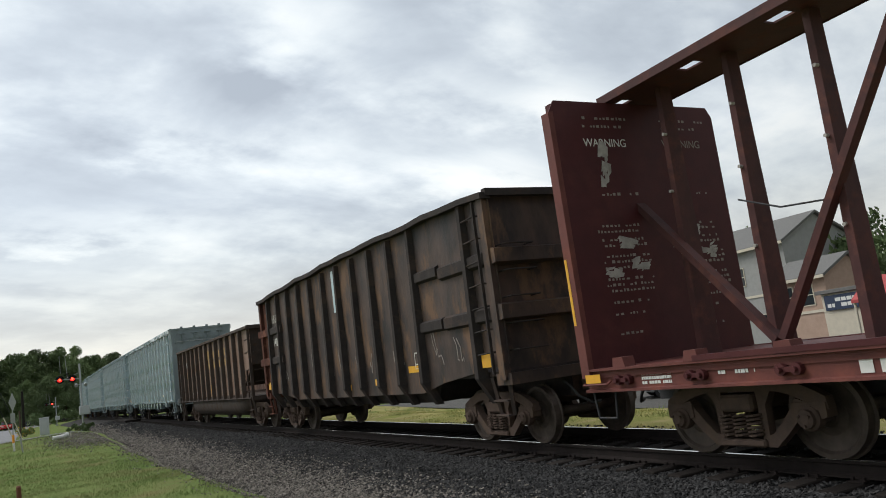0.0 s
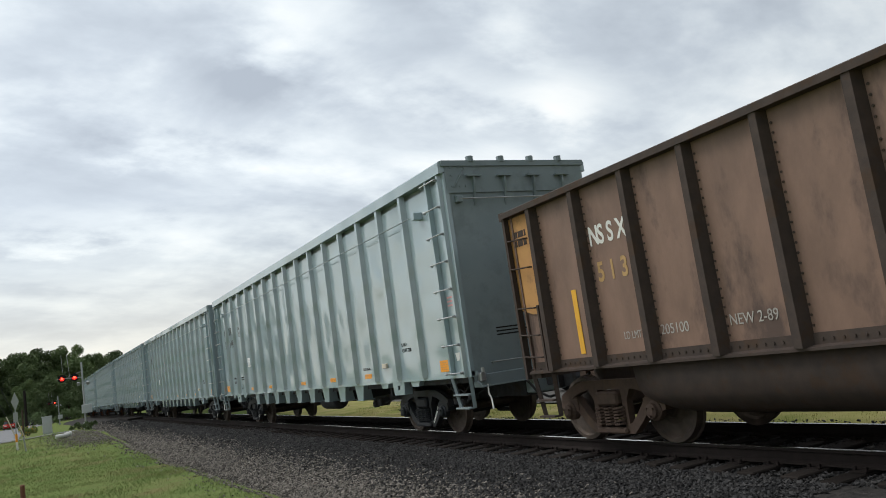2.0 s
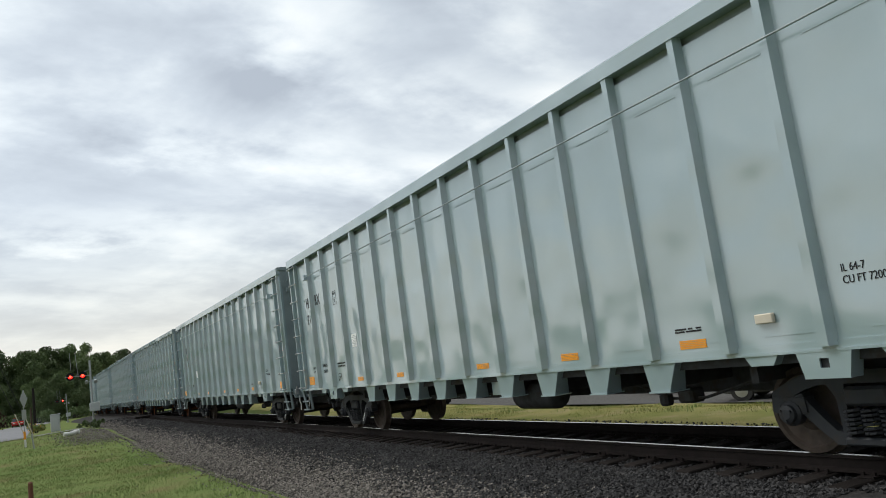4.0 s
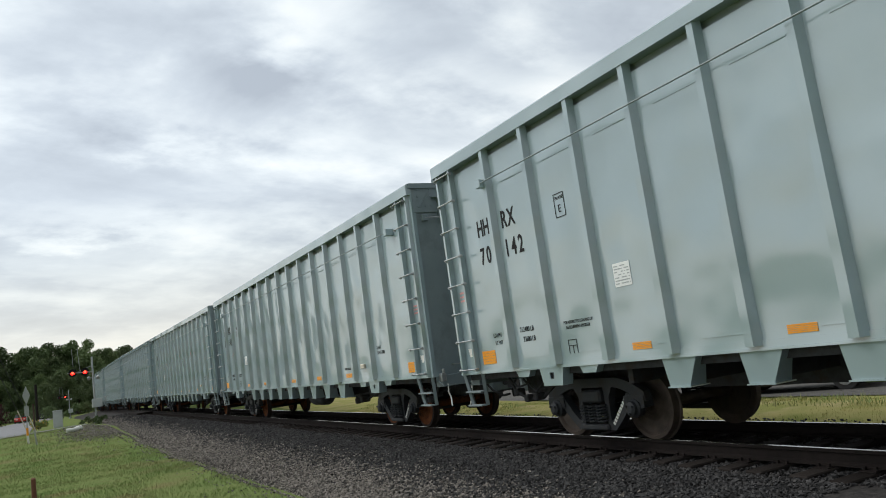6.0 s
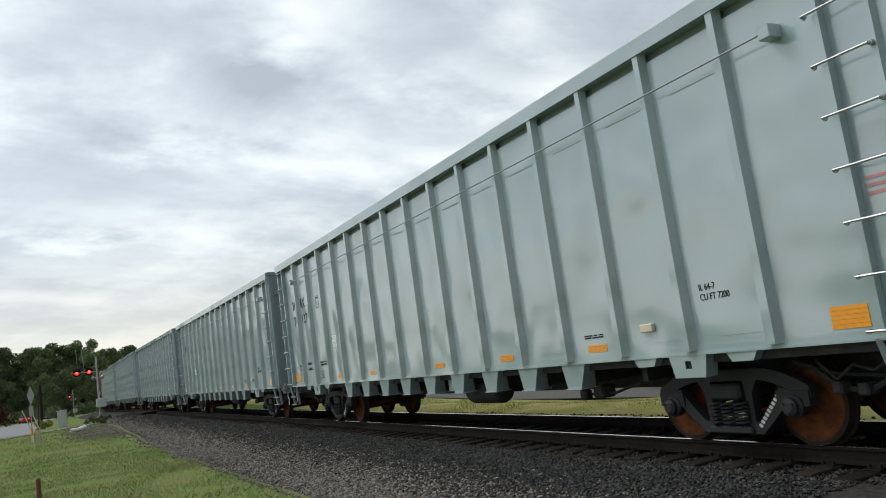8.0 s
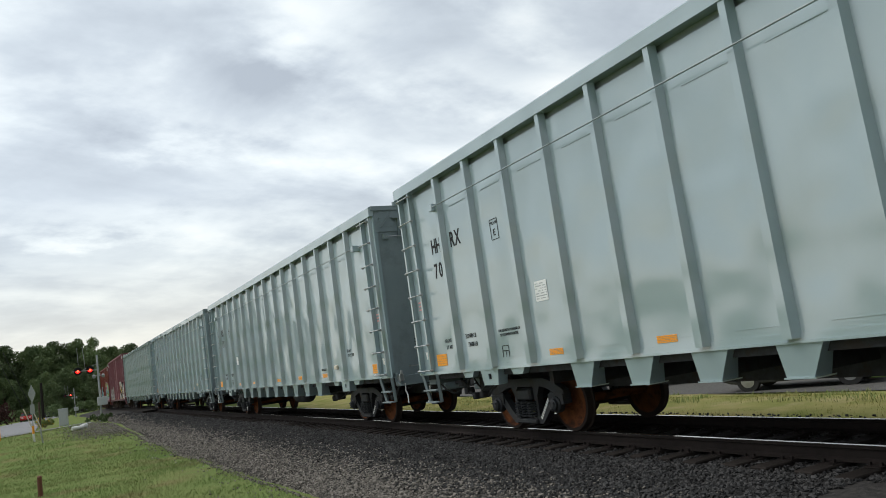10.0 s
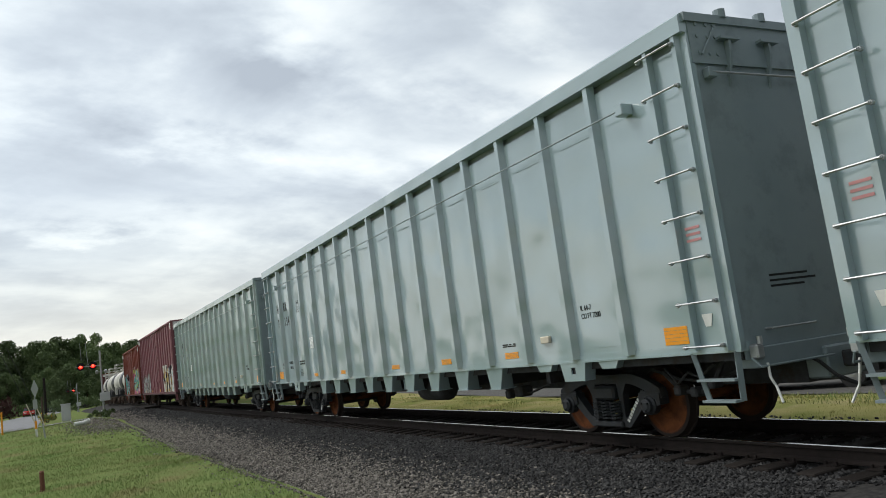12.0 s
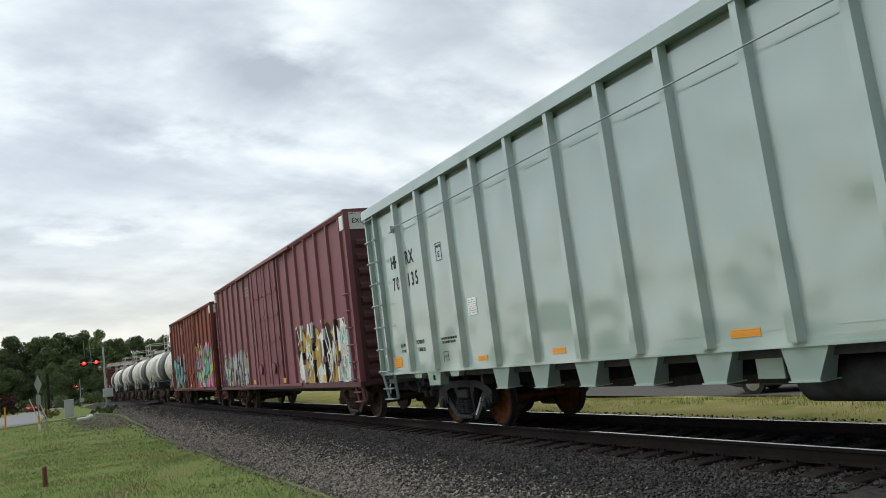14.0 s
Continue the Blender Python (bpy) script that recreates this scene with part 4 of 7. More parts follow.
# ---- brown coal gondola with rounded tubs ----
def build_tub_gondola():
    L_, W_, TOP, SILL = 14.2, 1.56, 3.54, 1.10
    car = thing("coal_gondola_car", "weathered brown steel coal gondola with rounded belly tubs and tan lettering", "railway car")
    H = L_ / 2
    bm = B()
    for s in (-1, 1):
        out = [(-H + 1.25, SILL), (H - 0.15, SILL), (H - 0.15, TOP - 0.05), (-H + 0.06, TOP - 0.05), (-H + 0.06, 2.28), (-H + 1.25, 1.78)]
        slab_x(bm, out, s * 1.46 - 0.006, s * 1.46 + 0.006)
    part("side_sheet", bm, BROWN, car)
    bm = B()
    for s in (-1, 1):
        slab_y(bm, [(s * 1.42, TOP - 0.10), (s * 1.60, TOP - 0.10), (s * 1.60, TOP - 0.02), (s * 1.56, TOP), (s * 1.42, TOP)], -H, H)
    for s in (-1, 1):
        box(bm, -1.58, 1.58, s * H - 0.06, s * H + 0.06, TOP - 0.12, TOP + 0.005)
    part("top_chord", bm, BROWN_RIB, car)
    bm = B()
    for s in (-1, 1):
        slab_y(bm, [(s * 1.40, SILL - 0.03), (s * 1.56, SILL - 0.03), (s * 1.56, SILL), (s * 1.48, SILL + 0.02), (s * 1.48, SILL + 0.13), (s * 1.40, SILL + 0.13)], -H + 0.3, H - 0.1)
    part("side_sill", bm, BROWN_RIB, car)
    bm = B()
    for i in range(int((L_ - 1.6) / 0.11)):
        y = -H + 1.3 + i * 0.11
        tube(bm, (-1.478, y, SILL + 0.07), (-1.492, y, SILL + 0.07), 0.016, 6)
    part("rivets", bm, BROWN_RIB, car)
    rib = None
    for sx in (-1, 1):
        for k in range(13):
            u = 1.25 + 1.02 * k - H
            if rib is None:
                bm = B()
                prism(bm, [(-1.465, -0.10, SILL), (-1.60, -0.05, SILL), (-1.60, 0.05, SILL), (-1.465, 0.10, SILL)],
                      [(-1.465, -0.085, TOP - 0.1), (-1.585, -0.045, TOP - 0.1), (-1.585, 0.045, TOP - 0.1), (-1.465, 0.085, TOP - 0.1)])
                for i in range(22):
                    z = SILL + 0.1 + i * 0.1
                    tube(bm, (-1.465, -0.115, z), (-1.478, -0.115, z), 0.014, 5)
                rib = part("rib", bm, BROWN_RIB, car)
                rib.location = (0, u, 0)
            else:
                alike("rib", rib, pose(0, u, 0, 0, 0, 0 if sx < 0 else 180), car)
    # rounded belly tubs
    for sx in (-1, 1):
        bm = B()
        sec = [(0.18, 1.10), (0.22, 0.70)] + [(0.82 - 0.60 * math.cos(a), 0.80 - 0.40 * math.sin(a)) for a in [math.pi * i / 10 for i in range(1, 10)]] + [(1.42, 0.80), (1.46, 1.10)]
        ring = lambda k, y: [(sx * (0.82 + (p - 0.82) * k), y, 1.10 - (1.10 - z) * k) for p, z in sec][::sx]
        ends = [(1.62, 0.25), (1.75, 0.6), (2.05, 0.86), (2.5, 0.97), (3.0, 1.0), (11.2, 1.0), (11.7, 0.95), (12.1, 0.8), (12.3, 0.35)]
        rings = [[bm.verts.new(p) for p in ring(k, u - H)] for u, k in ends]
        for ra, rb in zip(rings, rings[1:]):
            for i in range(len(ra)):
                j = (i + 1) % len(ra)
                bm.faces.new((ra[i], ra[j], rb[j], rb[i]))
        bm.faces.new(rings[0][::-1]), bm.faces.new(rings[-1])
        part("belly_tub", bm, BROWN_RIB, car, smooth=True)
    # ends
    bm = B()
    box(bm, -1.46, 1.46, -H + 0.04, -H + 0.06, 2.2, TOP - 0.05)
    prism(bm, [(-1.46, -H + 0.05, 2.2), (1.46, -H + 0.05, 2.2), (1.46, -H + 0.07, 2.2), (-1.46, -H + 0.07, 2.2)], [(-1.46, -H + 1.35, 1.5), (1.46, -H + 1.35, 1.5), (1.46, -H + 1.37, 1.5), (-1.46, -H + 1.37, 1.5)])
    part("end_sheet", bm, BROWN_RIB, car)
    bm = B()
    box(bm, -1.50, 1.50, H - 0.16, H - 0.12, 1.1, TOP - 0.05)
    part("end_sheet", bm, BROWN, car)
    bm = B()
    slab_x(bm, [(H - 0.62, TOP - 0.12), (H + 0.04, TOP - 0.12), (H + 0.04, 2.16), (H - 0.06, 2.02), (H - 0.30, 1.94), (H - 0.62, 1.90)], -1.486, -1.474)
    part("corner_panel", bm, ORANGE_TAN, car, "faded orange corner panel with a scalloped riveted edge")
    bm = B()
    for i in range(9):
        tube(bm, (-1.486, H + 0.02, 2.05 + i * 0.16), (-1.51, H + 0.02, 2.05 + i * 0.16), 0.030, 6)
    part("rivet_row", bm, UNDER, car)
    bars_text("small_stencil", BROWN_RIB, car, -1.487, H - 0.46, H - 0.12, 2.95, 3.22, 2, 27, 0.3)
    for s in (-1, 1):
        for x in (-1.50, -0.75, -0.25, 0.25, 0.75, 1.50):
            bm = B()
            bar(bm, (x, s * (H - 0.02), 2.25 if s < 0 else TOP - 0.1), (x, s * (H - 0.02), 1.08), 0.06, 0.05)
            part("end_post", bm, BROWN_RIB, car)
        bm = B()
        box(bm, -1.5, 1.5, min(s * (H - 0.3), s * H), max(s * (H - 0.3), s * H), 1.0, 1.14)
        box(bm, -0.3, 0.3, min(s * (H - 2.5), s * H), max(s * (H - 2.5), s * H), 0.7, 1.0)
        part("end_sill", bm, BROWN_RIB, car)
        for z in (1.30, 1.62, 2.02, 2.62, 3.05):
            rod("grab_iron", car, BROWN_RIB, [(-1.50, s * (H - 0.5), z), (-1.57, s * (H - 0.5), z), (-1.57, s * (H - 0.06), z + 0.03), (-1.50, s * (H - 0.06), z + 0.03)], 0.013)
            rod("grab_iron", car, BROWN_RIB, [(-1.40, s * H, z), (-1.40, s * (H + 0.08), z), (-0.85, s * (H + 0.08), z), (-0.85, s * H, z)], 0.013)
        bm = B()
        bar(bm, (-1.53, s * (H - 0.02), TOP - 0.1), (-1.53, s * (H - 0.02), 1.0), 0.08, 0.06)
        bar(bm, (-1.53, s * (H - 0.55), 2.05), (-1.53, s * (H - 0.55), 1.1), 0.05, 0.04)
        part("ladder_stile", bm, BROWN_RIB, car)
        build_stirrup(car, -1.50, s * (H - 0.62), s * (H - 0.12), 1.05, BROWN_RIB, 0.45)
        build_coupler(car, s * (H - 0.1), s, TRUCK_RUST)
        build_truck(car, s * (H - 1.2), TRUCK_RUST, WHEEL_DARK)
    bm = B()
    tube(bm, (-0.55, -H + 0.35, 1.9), (-0.30, -H + 0.35, 1.9), 0.26, 14)
    box(bm, -0.75, -0.15, -H + 0.2, -H + 0.5, 1.3, 1.6)
    part("brake_gear", bm, UNDER, car)
    # lettering blocks and emblem
    x = -1.470
    for row_z in (2.77, 2.37):
        for k in range(4):
            for q in (0.74, 0.30):
                letter_block(car, TAN, x, 6.35 - 1.02 * k + 1.02 * q + 0.08 - H, row_z, 0.17, 0.28)
    bm = B()
    arc = lambda cy, cz, ro, ri, a0, a1: [(cy + ro * math.cos(a0 + (a1 - a0) * i / 14), cz + ro * math.sin(a0 + (a1 - a0) * i / 14)) for i in range(15)] + [(cy + ri * math.cos(a1 - (a1 - a0) * i / 14), cz + ri * math.sin(a1 - (a1 - a0) * i / 14)) for i in range(15)]
    ring = arc(7.3 - H, 2.55, 0.62, 0.22, -0.35, math.pi + 0.35)
    for i in range(14):
        q = [ring[i], ring[i + 1], ring[28 - i], ring[29 - i]]
        slab_x(bm, q, x - 0.004, x)
    slab_x(bm, [(7.55 - H, 2.45), (7.92 - H, 2.4), (7.95 - H, 2.12), (7.62 - H, 2.1)], x - 0.004, x)
    slab_x(bm, [(7.52 - H, 2.12), (7.84 - H, 2.12), (8.02 - H, 1.74), (7.56 - H, 1.74)], x - 0.004, x)
    for i in range(5):
        a, b = 6.98 - i * 0.055 - H, 7.02 - i * 0.13 - H
        slab_x(bm, [(a, 2.3), (a - 0.035, 2.3), (b - 0.07, 1.76), (b, 1.76)], x - 0.004, x)
    box(bm, x - 0.004, x, 6.44 - H, 7.04 - H, 1.72, 1.77)
    part("emblem", bm, TAN, car, "tan looped emblem with radiating stripes")
    for u, z0, z1 in ((1.42, 1.28, 2.22), (3.76, 1.27, 1.72), (7.02, 1.27, 1.70), (7.88, 1.27, 1.62), (12.85, 1.28, 2.15)):
        side_plate("yellow_stripe", YELLOW, car, x, u - 0.05 - H, u + 0.05 - H, z0, z1, "upright yellow reflector stripe")
    bm = B()
    for y0, y1, z0, z1 in ((1.55, 1.92, 1.70, 1.715), (1.55, 1.92, 1.34, 1.355), (1.55, 1.565, 1.34, 1.71), (1.905, 1.92, 1.34, 1.71), (1.72, 1.735, 1.42, 1.71), (1.55, 1.92, 1.42, 1.435)):
        box(bm, x - 0.004, x, y0 - H, y1 - H, z0, z1)
    part("stencil_box", bm, WHITE, car, "white stencilled box")
    car_marks("NSSX", 0.25, WHITE, car, x, 12.34 - H, 2.66, 0.74)
    car_marks("513", 0.25, TAN, car, x, 12.28 - H, 2.18, 0.80, 1.15)
    lettering("load_lettering", "LD LMT", 0.095, OLD_WHITE, car, x, 11.98 - H, 1.40, 0.72)
    lettering("load_lettering", "205100", 0.12, OLD_WHITE, car, x, 11.32 - H, 1.40, 0.90)
    lettering("date_lettering", "NEW 2-89", 0.12, OLD_WHITE, car, x, 10.28 - H, 1.40, 0.85)
    bars_text("small_stencil", CHALK, car, x, 1.6 - H, 1.85 - H, 1.24, 1.30, 1, 25)
    return car


def letter_block(car, mat, x, y, z, w, h):
    """A plain upright block of a letter's size."""
    bm = B()
    box(bm, x - 0.004, x, y - w, y, z, z + h)
    return part("letter_block", bm, mat, car, "plain letter-sized painted block")


# ---- sooty high gondola ----
def build_sooty_gondola():
    L_, TOP = 14.4, 4.08
    H = L_ / 2
    car = thing("scrap_gondola_car", "sooty battered high-sided steel gondola with rust, chalk marks and bent rim", "railway car")
    bm = B()
    for s in (-1, 1):
        n = 28
        rng = random.Random(5 + s)
        low = [(-H + 0.02, 1.35), (-H + 2.3, 1.12), (-H + 3.2, 0.95), (H - 3.2, 0.95), (H - 1.6, 1.15), (H - 0.35, 1.15)]
        high = [(H - 0.1 - (L_ - 0.12) * i / n, TOP - 0.02 + rng.uniform(-0.03, 0.03) + 0.13 * math.sin(math.pi * i / n)) for i in range(n + 1)]
        slab_x(bm, low + high, s * 1.44 - 0.008, s * 1.44 + 0.008)
    part("side_sheet", bm, SOOT, car)
    bm = B()
    for s in (-1, 1):
        rng = random.Random(15 + s)
        pts = [(s * 1.50, -H + L_ * i / 20, TOP - 0.01 + rng.uniform(-0.03, 0.03) + 0.13 * math.sin(math.pi * i / 20)) for i in range(21)]
        for a, b in zip(pts, pts[1:]):
            bar(bm, a, b, 0.20, 0.10)
        bar(bm, (-1.5, s * (H - 0.04), TOP + 0.02), (1.5, s * (H - 0.04), TOP + 0.03), 0.12, 0.12)
    part("top_rim", bm, SOOT_RIB, car, "dented top rim")
    rib = None
    for sx in (-1, 1):
        for k in range(13):
            u = 0.86 + 1.045 * k - H
            if k == 1:
                continue
            if rib is None:
                bm = B()
                prism(bm, [(-1.20, -0.07, 0.72), (-1.33, -0.07, 0.72), (-1.33, 0.07, 0.72), (-1.20, 0.07, 0.72)],
                      [(-1.42, -0.10, 1.15), (-1.60, -0.06, 1.15), (-1.60, 0.06, 1.15), (-1.42, 0.10, 1.15)])
                prism(bm, [(-1.42, -0.10, 1.15), (-1.60, -0.06, 1.15), (-1.60, 0.06, 1.15), (-1.42, 0.10, 1.15)],
                      [(-1.42, -0.08, TOP), (-1.555, -0.05, TOP), (-1.555, 0.05, TOP), (-1.42, 0.08, TOP)])
                rib = part("rib", bm, SOOT_RIB, car)
                rib.location = (0, u, 0)
            else:
                alike("rib", rib, pose(0, u, 0, 0, 0, 0 if sx < 0 else 180), car)
    # hopper-like floor sheets
    bm = B()
    prism(bm, [(-1.44, -H + 2.4, 1.15), (1.44, -H + 2.4, 1.15), (1.44, H - 2.4, 1.15), (-1.44, H - 2.4, 1.15)], [(-1.15, -H + 3.2, 0.74), (1.15, -H + 3.2, 0.74), (1.15, H - 3.2, 0.74), (-1.15, H - 3.2, 0.74)])
    box(bm, -1.40, 1.40, -H + 0.1, H - 0.1, 1.16, 1.24)
    box(bm, -0.3, 0.3, -H + 0.1, H - 0.1, 0.7, 1.15)
    part("floor", bm, SOOT_RIB, car)
    # horizontal stiffeners
    for u0, u1 in ((0.05, 1.9), (12.2, 13.45)):
        for z in (3.06, 2.16):
            bm = B()
            slab_y(bm, [(-1.45, z - 0.13), (-1.53, z - 0.09), (-1.53, z + 0.09), (-1.45, z + 0.13)], u0 + (0.06 if u0 < 1 else 0) - H, u1 - H)
            part("side_stiffener", bm, SOOT_RIB, car)
    for z in (3.0, 2.05):
        bm = B()
        slab_y(bm, [(-1.45, z), (-1.53, z + 0.04), (-1.53, z + 0.2), (-1.45, z + 0.24)], 1.98 - H, 2.86 - H)
        part("side_stiffener", bm, SOOT_RIB, car)
    side_plate("rusty_side_bay", RED_RUST, car, -1.449, 13.52 - H, 14.3 - H, 1.16, 4.0, "red rusted last side bay")
    for z in (3.06, 2.16):
        bm = B()
        slab_y(bm, [(-1.45, z - 0.14), (-1.56, z - 0.10), (-1.56, z + 0.10), (-1.45, z + 0.14)], 13.5 - H, 14.62 - H)
        part("corner_channel", bm, RED_RUST, car, "rusted corner channel")
    # ends
    for s in (-1, 1):
        mat = SOOT if s < 0 else RED_RUST
        e = s * (H - 0.12)
        bm = B()
        box(bm, -1.43, 1.43, min(e, e - s * 0.02), max(e, e - s * 0.02), 1.15, TOP)
        part("end_sheet", bm, mat, car)
        for z in (3.06, 2.16):
            bm = B()
            slab_x(bm, [(e, z - 0.15), (e + s * 0.20, z - 0.11), (e + s * 0.20, z + 0.11), (e, z + 0.15)][::s], -1.52, 1.52)
            part("end_channel", bm, mat, car)
        for x in (-1.50, 1.50):
            bm = B()
            bar(bm, (x, s * (H - 0.14), 1.1), (x, s * (H - 0.14), TOP), 0.10, 0.18)
            part("corner_post", bm, mat, car)
        bm = B()
        box(bm, -1.5, 1.5, min(s * (H - 0.4), s * (H + 0.05)), max(s * (H - 0.4), s * (H + 0.05)), 1.02, 1.2)
        part("end_sill", bm, mat, car)
        build_coupler(car, s * (H - 0.1), s, TRUCK_RUST)
        build_stirrup(car, -1.46, s * (H - 0.6), s * (H - 0.1), 1.15, mat, 0.55)
        build_truck(car, s * (H - 1.25), TRUCK_RUST, WHEEL_DARK)
        for i in range(5):
            rod("end_grab_iron", car, SOOT_RIB, [(-1.35, e, 1.55 + i * 0.42), (-1.35, e + s * 0.26, 1.55 + i * 0.42), (-0.8, e + s * 0.26, 1.55 + i * 0.42), (-0.8, e, 1.55 + i * 0.42)], 0.014)
    bm = B()
    slab_x(bm, [(H - 0.1, 3.98), (H + 0.22, 4.02), (H + 0.22, 4.14), (H - 0.1, 4.12)], -1.5, -1.2)
    part("bent_rim_end", bm, SOOT_RIB, car)
    for i in range(7):
        z = 1.55 + i * 0.37
        rod("ladder_rung", car, SOOT_RIB, [(-1.45, 0.32 - H, z), (-1.58, 0.32 - H, z), (-1.58, 0.74 - H, z - 0.02), (-1.45, 0.74 - H, z)], 0.014)
    bm = B()
    bar(bm, (-1.58, 0.32 - H, 1.2), (-1.57, 0.32 - H, 4.0), 0.03, 0.05)
    part("ladder_stile", bm, SOOT_RIB, car)
    rod("far_grab_iron", car, RED_RUST, [(-1.45, H - 0.5, 1.5), (-1.56, H - 0.5, 1.5), (-1.56, H - 0.05, 1.48), (-1.45, H - 0.05, 1.48)], 0.015)
    # marks
    x = -1.452
    side_plate("patch_panel", SKY_PATCH, car, x, 7.22 - H, 7.62 - H, 3.0, 4.02, "pale blue and white scraped patch")
    car_marks("NSSX", 0.24, OLD_WHITE, car, x, 13.25 - H, 3.30, 0.74)
    car_marks("14090", 0.24, WHITE, car, x, 13.26 - H, 2.60, 0.68, 0.92)
    for u, w, z in ((0.45, 0.28, 1.32), (3.2, 0.55, 1.36), (5.2, 0.33, 1.17), (7.0, 0.25, 1.1), (9.3, 0.22, 1.1), (11.3, 0.2, 1.15), (13.75, 0.26, 1.30)):
        side_plate("yellow_patch", YELLOW, car, x - (0.08 if u in (0.45, 13.75) else 0), u - H, u + w - H, z, z + (0.22 if u in (0.45, 13.75) else 0.13), "worn yellow reflector patch")
    bm = B()
    for y0, y1, z0, z1 in ((3.0, 3.42, 1.42, 1.44), (3.0, 3.42, 1.72, 1.74), (3.0, 3.02, 1.42, 1.74), (3.4, 3.42, 1.42, 1.74), (3.2, 3.22, 1.5, 1.74), (3.0, 3.42, 1.5, 1.52)):
        box(bm, x - 0.004, x, y0 - H, y1 - H, z0, z1)
    part("stencil_box", bm, WHITE, car)
    rng = random.Random(70)
    bm = B()
    for i in range(16):
        p = (x - 0.003, 12.75 - i * 0.035 - H + rng.uniform(-0.05, 0.05), rng.uniform(1.50, 1.80))
        bar(bm, p, (x - 0.003, p[1] - rng.uniform(-0.06, 0.16), p[2] + rng.uniform(-0.28, 0.20)), 0.004, 0.018)
    part("chalk_scrawl", bm, OLD_WHITE, car, "white sprayed scrawl")
    # chalk loops and scrawls
    rng = random.Random(77)
    for u in (1.5, 2.35, 4.3, 5.5, 6.5, 7.6, 8.5, 9.5, 10.5, 11.6, 12.6):
        bm = B()
        for _ in range(2):
            cy, cz = u - H + rng.uniform(-0.25, 0.25), rng.uniform(1.75, 2.15)
            tall = rng.uniform(0.35, 0.75)
            pts = [(x - 0.003, cy, cz)]
            for i in range(rng.randint(4, 7)):
                last = pts[-1]
                drop = -tall * rng.uniform(0.5, 0.9) if i in (0, 1) else tall * rng.uniform(-0.25, 0.55)
                pts.append((x - 0.003, last[1] - rng.uniform(-0.03, 0.12), min(2.3, max(1.25, last[2] + drop * 0.6))))
            for p, q in zip(pts, pts[1:]):
                bar(bm, p, q, 0.004, rng.uniform(0.010, 0.028))
        part("chalk_scrawl", bm, CHALK, car, "thin chalky scrawl")
    return car


